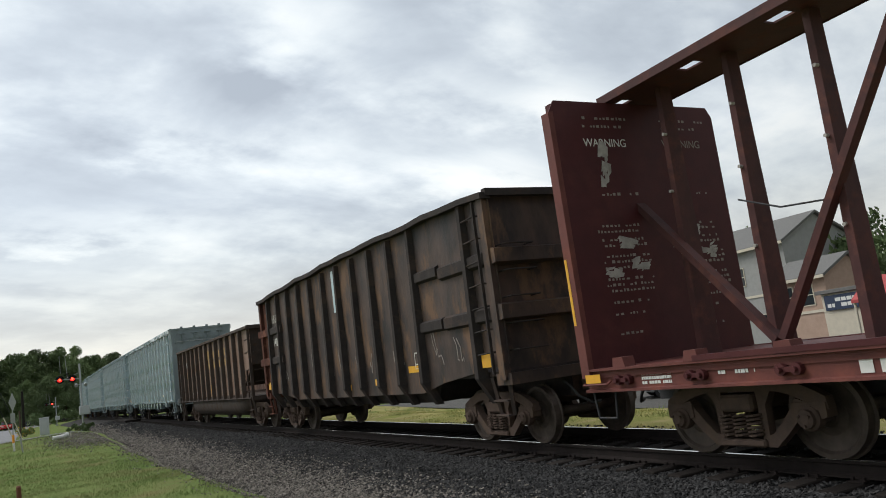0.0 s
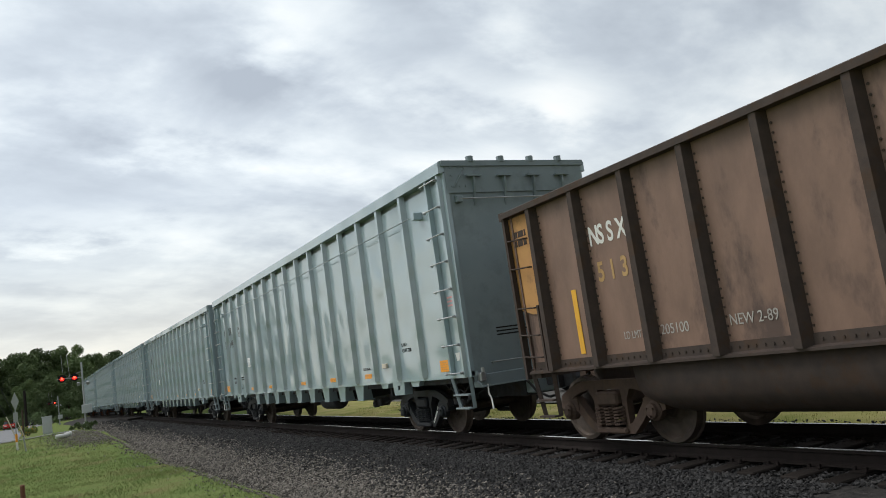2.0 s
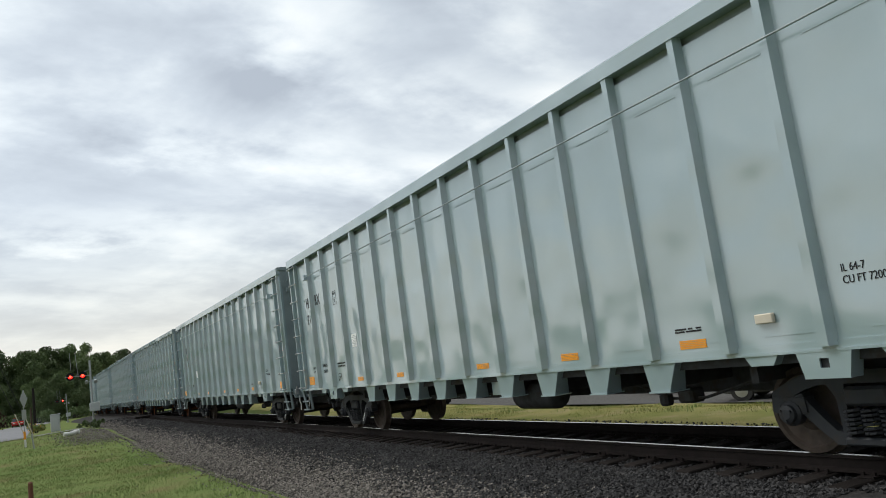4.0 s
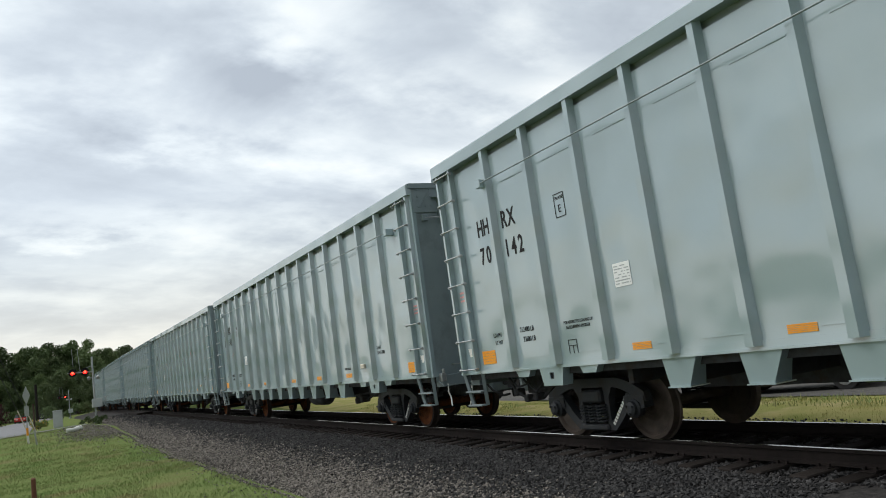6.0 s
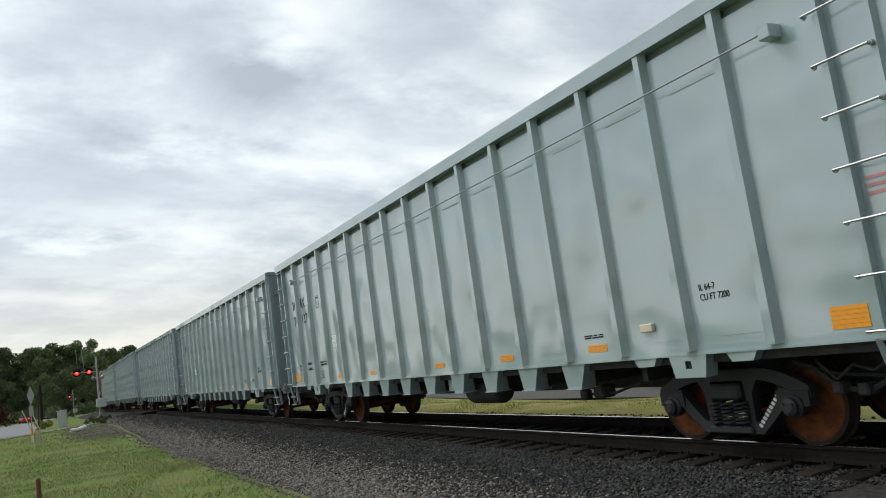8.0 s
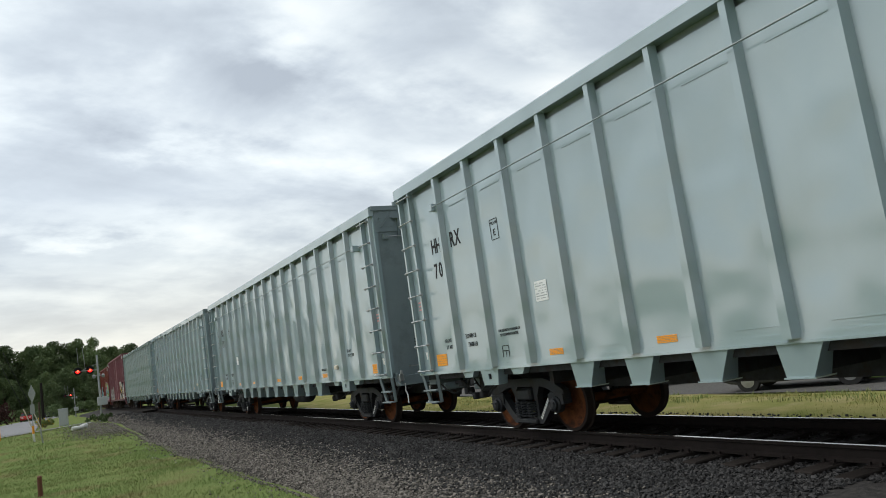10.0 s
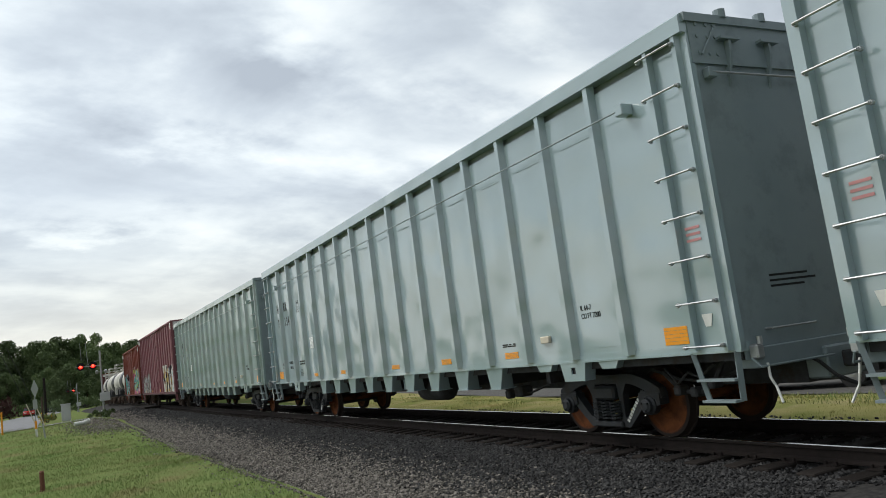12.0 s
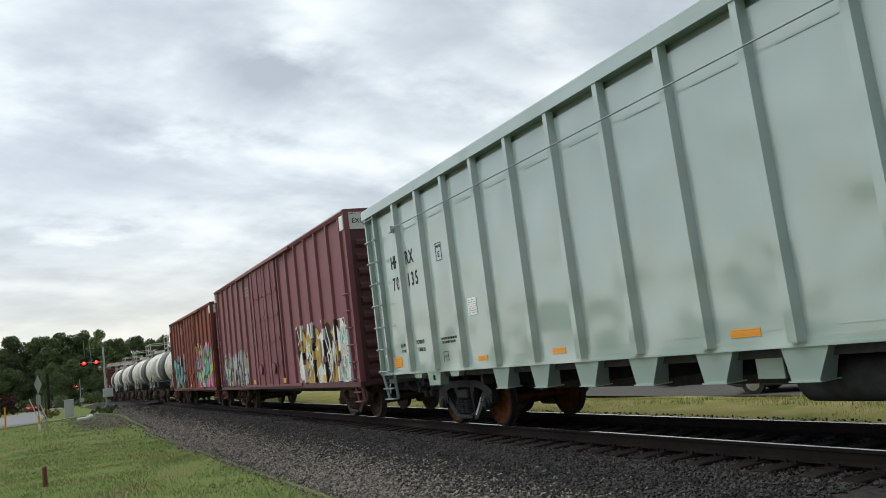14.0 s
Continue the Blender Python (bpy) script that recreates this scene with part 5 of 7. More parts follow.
# ---- centre-beam bulkhead flat ----
def build_bulkhead_flat():
    car = thing("bulkhead_flat_car", "oxide red centre-beam flat car with a scuffed bulkhead", "railway car")
    L_ = 22.4
    H = L_ / 2
    e = H
    bm = B()
    slab_x(bm, [(e - 0.12, 1.12), (e, 1.12), (e, 4.84), (e - 0.12, 4.84)], -1.56 + 0.06, 1.56 - 0.06)
    part("bulkhead_core", bm, BULK_RED, car)
    bm = B()
    slab_y(bm, [(-1.56, 1.12), (1.56, 1.12), (1.56, 4.72), (1.46, 4.88), (-1.46, 4.88), (-1.56, 4.72)], e - 0.15, e - 0.125)
    part("bulkhead_face", bm, BULK_RED, car, "dark red bulkhead sheet with worn white stencils")
    bm = B()
    slab_y(bm, [(-1.585, 1.05), (-1.50, 1.05), (-1.50, 4.72), (-1.585, 4.70)], e - 0.155, e + 0.01)
    part("bulkhead_post", bm, FLAT_RED, car)
    side_plate("yellow_stripe", YELLOW, car, -1.585, e - 0.05, e, 1.75, 2.65, "upright yellow reflector stripe")
    # deck and side sills
    bm = B()
    box(bm, -1.52, 1.52, -H, H, 1.04, 1.15)
    part("deck", bm, FLAT_RED, car)
    for s in (-1, 1):
        bm = B()
        slab_y(bm, [(s * 1.40, 0.86), (s * 1.56, 0.86), (s * 1.56, 0.89), (s * 1.50, 0.90), (s * 1.50, 1.12), (s * 1.58, 1.13), (s * 1.58, 1.16), (s * 1.40, 1.16)], -H, H)
        part("side_sill", bm, FLAT_RED, car)
        bm = B()
        box(bm, s * 1.54 - 0.05, s * 1.54 + 0.05, -H, e - 2.0, 1.16, 1.22)
        part("rub_rail", bm, BULK_RED, car)
    bm = B()
    box(bm, -0.4, 0.4, -H + 0.2, H - 0.1, 0.62, 1.04)
    part("centre_sill", bm, UNDER, car)
    for k in range(9):
        y = e - 0.75 - k * 1.22
        bm = B()
        for dy in (-0.09, 0.09):
            tube(bm, (-1.48, y + dy, 1.0), (-1.57, y + dy, 1.0), 0.062, 12)
            tube(bm, (-1.57, y + dy, 1.0), (-1.61, y + dy, 1.0), 0.030, 8)
        bar(bm, (-1.545, y - 0.10, 1.0), (-1.545, y + 0.10, 1.0), 0.05, 0.05)
        part("winch", bm, BULK_RED, car, "dark red strap winch on the side sill")
        bm = B()
        slab_x(bm, [(y - 0.12, 1.15), (y + 0.12, 1.15), (y + 0.09, 1.28), (y - 0.09, 1.28)], -1.58, -1.40)
        part("deck_riser", bm, FLAT_RED, car)
    # centre beam
    post = None
    for k in range(17):
        y = e - 0.76 - k * 1.2
        if y < -H + 0.5:
            break
        if post is None:
            bm = B()
            prism(bm, [(-0.17, -0.055, 1.15), (0.17, -0.055, 1.15), (0.17, 0.055, 1.15), (-0.17, 0.055, 1.15)],
                  [(-0.10, -0.045, 4.90), (0.10, -0.045, 4.90), (0.10, 0.045, 4.90), (-0.10, 0.045, 4.90)])
            post = part("centre_post", bm, BEAM_RED, car)
            post.location = (0, y, 0)
            bm = B()
            tube(bm, (-0.185, 0.0, 0), (-0.12, 0.0, 0), 0.022, 8)
            bolt = part("bolt_head", bm, OLD_WHITE, post)
            bolt.location = (0, 0.02, 3.4)
            alike("bolt_head", bolt, pose(0.01, -0.03, 4.2), post)
        else:
            p = alike("centre_post", post, pose(0, y, 0), car)
            for z in (2.4, 3.4, 4.2):
                alike("bolt_head", bolt, pose(0.0, 0.02 - 0.05 * (z > 4), z), p)
    # wide slotted cap plate with turned-up edges
    bm = B()
    y_end, y_far = e + 0.02, -H + 0.3
    box(bm, -0.52, -0.30, y_far, y_end, 4.895, 4.92)
    box(bm, -0.12, 0.52, y_far, y_end, 4.895, 4.92)
    y = y_end - 0.28
    while y - 0.30 > y_far:
        box(bm, -0.30, -0.12, max(y_far, y - 1.10), y, 4.895, 4.92)
        y -= 1.40
    for a in (-0.54, 0.52):
        box(bm, a, a + 0.02, y_far, y_end, 4.88, 5.00)
    part("top_chord", bm, BEAM_RED, car, "slotted dark red cap plate, underside shade in its colour")
    for k in range(4):
        a = e - 2.1 - 4.4 * k
        for p, q in (((-0.21, a + 0.04, 1.25), (-0.19, a + 1.98, 3.35)), ((-0.21, a - 0.04, 1.25), (-0.14, a - 2.3, 4.78))):
            bm = B()
            bar(bm, p, q, 0.15, 0.09)
            part("diagonal_brace", bm, BEAM_RED, car)
    rod("loose_strap", car, UNDER, [(-0.2, e - 1.85, 3.0), (-0.3, e - 2.5, 2.75), (-0.2, e - 3.1, 2.7)], 0.012)
    # writing on the bulkhead (faces -y)
    bulkhead_writing(car, e - 0.152)
    side_plate("yellow_patch", YELLOW, car, -1.582, e - 0.36, e - 0.06, 0.98, 1.09, "yellow reflector patch")
    bars_text("sill_stencil", WHITE, car, -1.504, e - 1.55, e - 1.05, 0.92, 1.08, 3, 41)
    bars_text("sill_stencil", WHITE, car, -1.504, e - 2.75, e - 2.2, 0.98, 1.04, 1, 42)
    for y in (e - 3.9, e - 4.10):
        letter_block(car, WHITE, -1.504, y, 0.92, 0.13, 0.18)
    rod("end_grab_iron", car, FLAT_RED, [(-1.52, e - 0.5, 1.0), (-1.60, e - 0.5, 0.96), (-1.60, e - 0.02, 0.96), (-1.52, e - 0.02, 1.0)], 0.015)
    bm = B()
    pipe_run(bm, [(-1.48, e - 0.50, 0.9), (-1.48, e - 0.45, 0.52), (-1.48, e - 0.10, 0.52), (-1.48, e - 0.05, 0.9)], 0.016)
    part("step", bm, UNDER, car)
    for s in (-1, 1):
        build_truck(car, s * (H - 2.05), TRUCK_RUST, WHEEL_DARK)
        build_coupler(car, s * (H - 0.1), s, UNDER)
    return car


def words_facing_back(words, size, parent, x, y, z, mat=WHITE, squeeze=1.0):
    """Letters on a sheet that faces -y; x is where the first letter starts."""
    o = lettering("warning_lettering", words, size, mat, parent, 0, 0, 0, squeeze)
    o.matrix_basis = pose(x, y, z, 0, 0, 90)
    return o


def bulkhead_writing(car, y):
    words_facing_back("WARNING", 0.12, car, -1.05, y, 4.22, WHITE, 0.95)
    words_facing_back("WARNING", 0.12, car, 0.42, y, 4.22, CHALK, 0.95)
    rng = random.Random(3)
    for x0 in (-1.05, 0.42):
        for z, w, n in ((4.50, 0.7, 1), (4.62, 0.9, 1), (3.50, 0.8, 1), (3.05, 0.75, 2), (2.62, 0.85, 3), (2.30, 0.85, 3), (1.98, 0.7, 1), (1.82, 0.7, 1), (1.55, 0.6, 1), (2.85, 0.8, 2)):
            bm = B()
            for r in range(n):
                x = x0 + rng.uniform(0, 0.1)
                while x < x0 + w:
                    k = rng.uniform(0.03, 0.08)
                    if rng.random() > 0.25:
                        box(bm, x, x + k * 0.7, y - 0.003, y, z - r * 0.08, z - r * 0.08 + rng.uniform(0.02, 0.042))
                    x += k + 0.015
            part("worn_stencil", bm, CHALK, car, "worn white stencil line")
    # scraped bare patches
    for cx, cz, k in ((-0.75, 3.95, 1.0), (-0.55, 2.85, 0.5), (-0.35, 2.50, 0.6), (-0.9, 2.38, 0.5), (0.75, 2.95, 0.7), (0.5, 2.7, 0.6), (1.0, 2.65, 0.6)):
        bm = B()
        for i in range(9):
            x, z = cx + rng.uniform(-0.14, 0.14) * (1 if k < 1 else 0.6), cz + rng.uniform(-0.08, 0.08) * (3.5 if k == 1.0 else 1)
            w, h = rng.uniform(0.04, 0.14) * (1 if k < 1 else 0.7), rng.uniform(0.02, 0.05) * (3 if k == 1.0 else 1)
            t = rng.uniform(-0.04, 0.04)
            slab_y(bm, [(x - w, z - h), (x + w * 0.7, z - h * 0.6 + t), (x + w, z + h * 0.5 + t), (x - w * 0.5, z + h)], y - 0.004 - i * 0.0004, y - 0.001)
        part("scraped_patch", bm, OLD_WHITE, car, "scraped patch of pale bare metal")


# ---- boxcars ----
def build_boxcar(L_, TOP, paint, label, tags, excess):
    H = L_ / 2
    car = thing("boxcar", label, "railway car", "boxcars")
    LOW = 0.98
    bm = B()
    for s in (-1, 1):
        box(bm, s * 1.48 - 0.01, s * 1.48 + 0.01, -H + 0.05, H - 0.05, LOW, TOP - 0.15)
    part("side_sheet", bm, paint, car)
    rib = None
    n = int((L_ - 1) / 1.02)
    for sx in (-1, 1):
        for k in range(n + 1):
            u = -H + 0.5 + (L_ - 1) * k / n
            if abs(u) < 1.9:
                continue
            if rib is None:
                bm = B()
                prism(bm, [(-1.485, -0.08, LOW), (-1.56, -0.045, LOW), (-1.56, 0.045, LOW), (-1.485, 0.08, LOW)], [(-1.485, -0.08, TOP - 0.16), (-1.56, -0.045, TOP - 0.16), (-1.56, 0.045, TOP - 0.16), (-1.485, 0.08, TOP - 0.16)])
                rib = part("rib", bm, paint, car)
                rib.location = (0, u, 0)
            else:
                alike("rib", rib, pose(0, u, 0, 0, 0, 0 if sx < 0 else 180), car)
    bm = B()
    slab_y(bm, [(-1.56, TOP - 0.18), (-1.60, TOP - 0.10), (-1.55, TOP - 0.04), (0, TOP), (1.55, TOP - 0.04), (1.60, TOP - 0.10), (1.56, TOP - 0.18)], -H + 0.02, H - 0.02)
    part("roof", bm, paint, car)
    for s in (-1, 1):
        bm = B()
        box(bm, s * 1.50 - 0.06, s * 1.50 + 0.06, -H + 0.02, H - 0.02, LOW - 0.12, LOW)
        part("side_sill", bm, BOX_END, car)
    for s in (-1, 1):
        e = s * (H - 0.05)
        bm = B()
        box(bm, -1.48, 1.48, min(e, e - s * 0.02), max(e, e - s * 0.02), LOW - 0.1, TOP - 0.1)
        part("end_sheet", bm, BOX_END, car)
        for i in range(10):
            z = LOW + 0.15 + i * 0.36
            bm = B()
            slab_x(bm, [(e, z - 0.12), (e + s * 0.07, z - 0.04), (e + s * 0.07, z + 0.04), (e, z + 0.12)][::s], -1.30, 1.30)
            part("end_corrugation", bm, BOX_END, car)
        if excess:
            bm = B()
            box(bm, -1.52, 1.52, min(e, e + s * 0.03), max(e, e + s * 0.03), TOP - 0.55, TOP - 0.12)
            box(bm, -1.59, -1.50, min(e - s * 0.25, e + s * 0.03), max(e - s * 0.25, e + s * 0.03), TOP - 0.55, TOP - 0.2)
            part("end_band", bm, WHITE, car, "white painted height band")
            if s < 0:
                words_facing_back("EXCESS HEIGHT CAR", 0.13, car, -1.35, e - 0.034, TOP - 0.40, BLACK, 0.95)
        for px in (-1.50, 1.50):
            bm = B()
            bar(bm, (px, e, LOW), (px, e, TOP - 0.12), 0.14, 0.12)
            part("corner_post", bm, paint, car)
        for i in range(6):
            z = 1.05 + i * 0.42
            rod("ladder_rung", car, paint, [(-1.50, s * (H - 0.55), z), (-1.60, s * (H - 0.55), z), (-1.60, s * (H - 0.10), z), (-1.50, s * (H - 0.10), z)], 0.015)
        build_stirrup(car, -1.5, s * (H - 0.6), s * (H - 0.1), 0.95, paint, 0.5)
        build_truck(car, s * (H - 2.0), TRUCK_RUST, WHEEL_DARK)
        build_coupler(car, s * (H - 0.1), s, UNDER)
    # sliding doors with lock bars
    for k in (-1, 1):
        bm = B()
        c = k * 0.92
        box(bm, -1.56, -1.50, c - 0.88, c + 0.88, LOW + 0.02, TOP - 0.2, 0.01)
        for z in (1.7, 2.5, 3.3, 4.1):
            box(bm, -1.585, -1.555, c - 0.86, c + 0.86, z - 0.06, z + 0.06)
        door = part("door", bm, paint, car, "plug door with lock bars")
        for o in (-0.45, 0.35):
            rod("lock_bar", door, paint, [(-1.61, c + o, LOW), (-1.61, c + o, TOP - 0.25)], 0.025)
        bm = B()
        tube(bm, (-1.60, c, 1.55), (-1.64, c, 1.55), 0.2, 12)
        part("lock_wheel", bm, paint, door)
    for px, z0, z1 in ((-1.64, TOP - 0.20, TOP - 0.12), (-1.60, LOW - 0.04, LOW + 0.03)):
        bm = B()
        box(bm, px, -1.54, -3.9, 3.9, z0, z1)
        part("door_track", bm, paint, car)
    bm = B()
    box(bm, -0.35, 0.35, -H + 0.1, H - 0.1, 0.62, LOW - 0.1)
    box(bm, -1.45, 1.45, -H + 0.1, H - 0.1, LOW - 0.14, LOW - 0.10)
    part("underframe", bm, UNDER, car)
    for i in range(4):
        side_plate("yellow_patch", YELLOW, car, -1.566, -H + 2.6 + i * 4.2, -H + 2.85 + i * 4.2, 1.05, 1.2, "yellow reflector patch")
    # sprayed lettering shapes
    for j, (u0, u1, z1, mats, seed) in enumerate(tags):
        rng = random.Random(seed)
        w = u1 - u0
        bm = {m: B() for m in mats}
        for i in range(64):
            m = mats[i % len(mats)] if i > 16 else mats[0]
            cy, cz = u0 + rng.random() * w, 1.05 + rng.random() * (z1 - 1.3)
            a, b, t = rng.uniform(0.10, 0.38), rng.uniform(0.15, 0.45), rng.uniform(-0.5, 0.5)
            pts = []
            for q in range(12):
                an = 2 * math.pi * q / 12
                rr = rng.uniform(0.75, 1.15)
                py, pz = a * rr * math.cos(an), b * rr * math.sin(an)
                pts.append((cy - H + py * math.cos(t) - pz * math.sin(t), max(1.0, min(z1, cz + py * math.sin(t) + pz * math.cos(t)))))
            lift = 0.0006 * (i + 1)
            slab_x(bm[m], pts, -1.4905 - lift - 0.0005, -1.4905 - lift)
        # paint that runs on over the ribs
        for k in range(n + 1):
            u = -H + 0.5 + (L_ - 1) * k / n
            if abs(u) < 1.9 or not u0 - H < u < u1 - H:
                continue
            za = 1.02
            while za < z1 - 0.3:
                zb = min(z1, za + rng.uniform(0.2, 0.6))
                m = mats[rng.randrange(len(mats))]
                over = bm[m]
                box(over, -1.564, -1.5605, u - 0.043, u + 0.043, za, zb)
                slab_z(over, [(-1.488, u - 0.084), (-1.563, u - 0.049), (-1.5605, u - 0.0455), (-1.4855, u - 0.0805)], za, zb)
                za = zb + rng.choice((0.0, 0.0, 0.15))
        for m in mats:
            part("sprayed_shape", bm[m], m, car, "sprayed graffiti colour shapes")
        bm = B()
        for i in range(24):
            cy, cz = u0 + rng.random() * w, 1.15 + rng.random() * (z1 - 1.7)
            p = (-1.534, cy - H, cz)
            for k in range(4):
                q = (-1.534, max(u0 - H, min(u1 - H, p[1] + rng.uniform(-0.28, 0.28))), max(1.02, min(z1, p[2] + rng.uniform(-0.5, 0.5))))
                bar(bm, p, q, 0.003, 0.05)
                p = q
        part("sprayed_outline", bm, WHITE if j % 2 == 0 else BLACK, car, "sprayed graffiti outline strokes")
    bars_text("side_stencil", CHALK, car, -1.492, 2.4, 3.2, TOP - 0.95, TOP - 0.55, 3, 51)
    bm = B()
    for y0, y1, z0, z1 in ((-H + 0.9, -H + 1.5, 2.0, 2.02), (-H + 0.9, -H + 1.5, 2.6, 2.62), (-H + 0.9, -H + 0.92, 2.0, 2.62), (-H + 1.48, -H + 1.5, 2.0, 2.62)):
        box(bm, -1.496, -1.491, y0, y1, z0, z1)
    part("stencil_box", bm, WHITE, car)
    return car


# ---- tank cars ----
def build_tank_car():
    L_ = 10.7
    H = L_ / 2
    car = thing("tank_car", "white tank car with a black middle band and top platform railing", "railway car", "tank cars")
    def barrel(name, y0, y1, r, mat, caps):
        bm = B()
        prof = [(y0, r), (y1, r)]
        if caps:
            prof = [(y0 - 0.55, 0.05), (y0 - 0.5, 0.6 * r), (y0 - 0.28, 0.88 * r), (y0, r), (y1, r), (y1 + 0.28, 0.88 * r), (y1 + 0.5, 0.6 * r), (y1 + 0.55, 0.05)]
        lathe_x(bm, prof, 32)
        o = part(name, bm, mat, car, smooth=True)
        o.matrix_basis = pose(0, 0, 2.42, 0, 0, 90)
        return o
    barrel("tank", -H + 1.2, H - 1.2, 1.32, TANK_WHITE, True)
    for a, b in ((-0.9, 2.9),):
        barrel("black_band", a, b, 1.328, TANK_BLACK, False)
    bm = B()
    tube(bm, (0, 0, 3.6), (0, 0, 4.05), 0.42, 16)
    box(bm, -0.9, 0.9, -1.6, 1.6, 3.78, 3.82)
    part("dome", bm, TANK_WHITE, car)
    bm = B()
    for x in (-0.9, 0.9):
        for y in (-1.6, 0, 1.6):
            bar(bm, (x, y, 3.3), (x, y, 4.6), 0.05, 0.05)
        bar(bm, (x, -1.6, 4.6), (x, 1.6, 4.6), 0.05, 0.05)
    for y in (-1.6, 1.6):
        bar(bm, (-0.9, y, 4.6), (0.9, y, 4.6), 0.05, 0.05)
    part("railing", bm, TANK_WHITE, car)
    for s in (-1, 1):
        bm = B()
        box(bm, -1.5, 1.5, min(s * (H - 0.9), s * H), max(s * (H - 0.9), s * H), 0.95, 1.12)
        slab_x(bm, [(s * (H - 2.2), 1.1), (s * (H - 1.2), 1.1), (s * (H - 1.2), 1.9), (s * (H - 2.2), 1.6)][::s], -1.3, 1.3)
        part("saddle", bm, UNDER, car)
        rod("end_rail", car, TANK_WHITE, [(-1.45, s * (H - 0.8), 1.1), (-1.45, s * (H - 0.8), 2.0), (-1.45, s * (H - 0.05), 2.0), (-1.45, s * (H - 0.05), 1.1)], 0.025)
        build_truck(car, s * (H - 1.5), TRUCK_RUST, WHEEL_DARK)
        build_coupler(car, s * (H - 0.1), s, UNDER)
    bm = B()
    box(bm, -0.25, 0.25, -H + 0.2, H - 0.2, 0.72, 1.05)
    part("centre_sill", bm, UNDER, car)
    rod("side_rail", car, UNDER, [(-1.5, -H + 0.3, 1.5), (-1.5, H - 0.3, 1.5)], 0.025)
    return car


# ---- the train: each car with the distance of its middle at 0 s and its length ----
TRAIN = []
flat_car = build_bulkhead_flat()
TRAIN.append((flat_car, 8.36 - 11.2, 22.4))
sooty = build_sooty_gondola()
TRAIN.append((sooty, 10.3 + 7.2, 14.4))
tub = build_tub_gondola()
TRAIN.append((tub, 26.4 + 7.1, 14.2))
grey_kinds = [build_grey_gondola(GREY, "blue-grey", WHEEL_DARK), build_grey_gondola(GREY, "blue-grey", WHEEL_RUST), build_grey_gondola(GREEN_GREY, "green-grey", WHEEL_RUST)]
SLACK = (0.03, 0.02, 0.0, -0.02, 0.0, 0.08, 0.36, 0.44, 0.58)  # play in the couplers
letters = []
for k in range(9):
    mid = 42.3 + 21.15 * k + GON_L / 2 + SLACK[k]
    src = grey_kinds[0 if k < 3 else 1 if k < 8 else 2]
    if k in (0, 3, 8):
        car = src
    else:
        car = copy_thing(src, pose(0, 0, 0))
    TRAIN.append((car, mid, GON_L))
    letters.append((car, ("144", "", "142", "140", "137", "", "132", "134", "135")[k]))
for car, number in letters:
    letter_grey_gondola(car, number)
box_a = build_boxcar(17.7, 5.28, BOX_RED, "maroon high-cube boxcar with sprayed graffiti and a white end band",
                     [(1.0, 5.3, 2.7, (OCHRE, BLACK, WHITE), 61), (12.2, 17.0, 2.4, (BLUEGREY, OLD_WHITE, CHALK), 62), (0.7, 1.3, 2.4, (TEAL,), 63)], True)
TRAIN.append((box_a, 233.4 + 8.85, 17.7))
box_b = build_boxcar(13.8, 4.98, BOX_RED2, "rust red boxcar with teal, pink and lime graffiti",
                     [(0.7, 6.6, 3.2, (MAGENTA, LIME, TEAL), 64), (7.6, 13.2, 2.9, (TEAL, BLUEGREY, BLACK), 65)], True)
TRAIN.append((box_b, 252.4 + 6.9, 13.8))
tank_a = build_tank_car()
for k in range(5):
    TRAIN.append((tank_a if k == 0 else copy_thing(tank_a, pose(0, 0, 0)), 267.2 + 11.75 * k + 5.35, 10.7))
box_c = copy_thing(box_b, pose(0, 0, 0))
TRAIN.append((box_c, 267.2 + 11.75 * 5 + 6.9, 13.8))


# ---- grass ----
def build_blades(name, label, mat, count, x0, x1, y0, y1, low, high, seed, keep):
    rng = np.random.default_rng(seed)
    verts, faces = [], []
    while len(faces) < count:
        x, y = rng.uniform(x0, x1), rng.uniform(y0, y1)
        patch = noise.noise((x * 0.6, y * 0.6, seed))
        if not keep(x, y) or patch < rng.uniform(-0.9, 0.1):
            continue
        hgt = rng.uniform(low, high) * (1 + 0.7 * patch)
        a, lean = rng.uniform(0, 6.283), rng.uniform(0.1, 0.7) * hgt
        w = 0.35 * hgt ** 0.5 * 0.05 + 0.004
        c, s = math.cos(a), math.sin(a)
        z = ground_z(x, y) - 0.01
        n = len(verts)
        verts += [(x - w * s, y + w * c, z), (x + w * s, y - w * c, z), (x + lean * c, y + lean * s, z + hgt)]
        faces.append((n, n + 1, n + 2))
    me = bpy.data.meshes.new(name)
    me.from_pydata(verts, [], faces)
    me.materials.append(mat)
    tagged(new(name, me), label, "grass", kind="stuff")


build_blades("verge_grass", "short mown green grass of the verge", BLADES, 70000, -4.5, 3.7, 9, 34, 0.025, 0.075, 3, lambda x, y: x < line_x(y) - 4.45 + 0.25 * noise.noise((y, 0, 0)))
build_blades("far_verge_grass", "short green grass further along the verge", BLADES, 22000, -9, 3.6, 34, 58, 0.05, 0.12, 5, lambda x, y: x < line_x(y) - 5.0)
build_blades("weedy_grass", "long green and straw-coloured grass beyond the track", DRY_BLADES, 52000, 10.5, 17.6, 5, 34, 0.02, 0.075, 7, lambda x, y: True)
build_blades("green_weeds", "tufts of green weeds beyond the track", BLADES, 5000, 13.0, 17.8, 5, 40, 0.05, 0.16, 9, lambda x, y: noise.noise((x * 0.5, y * 0.5, 4)) > 0.12)

build_track()


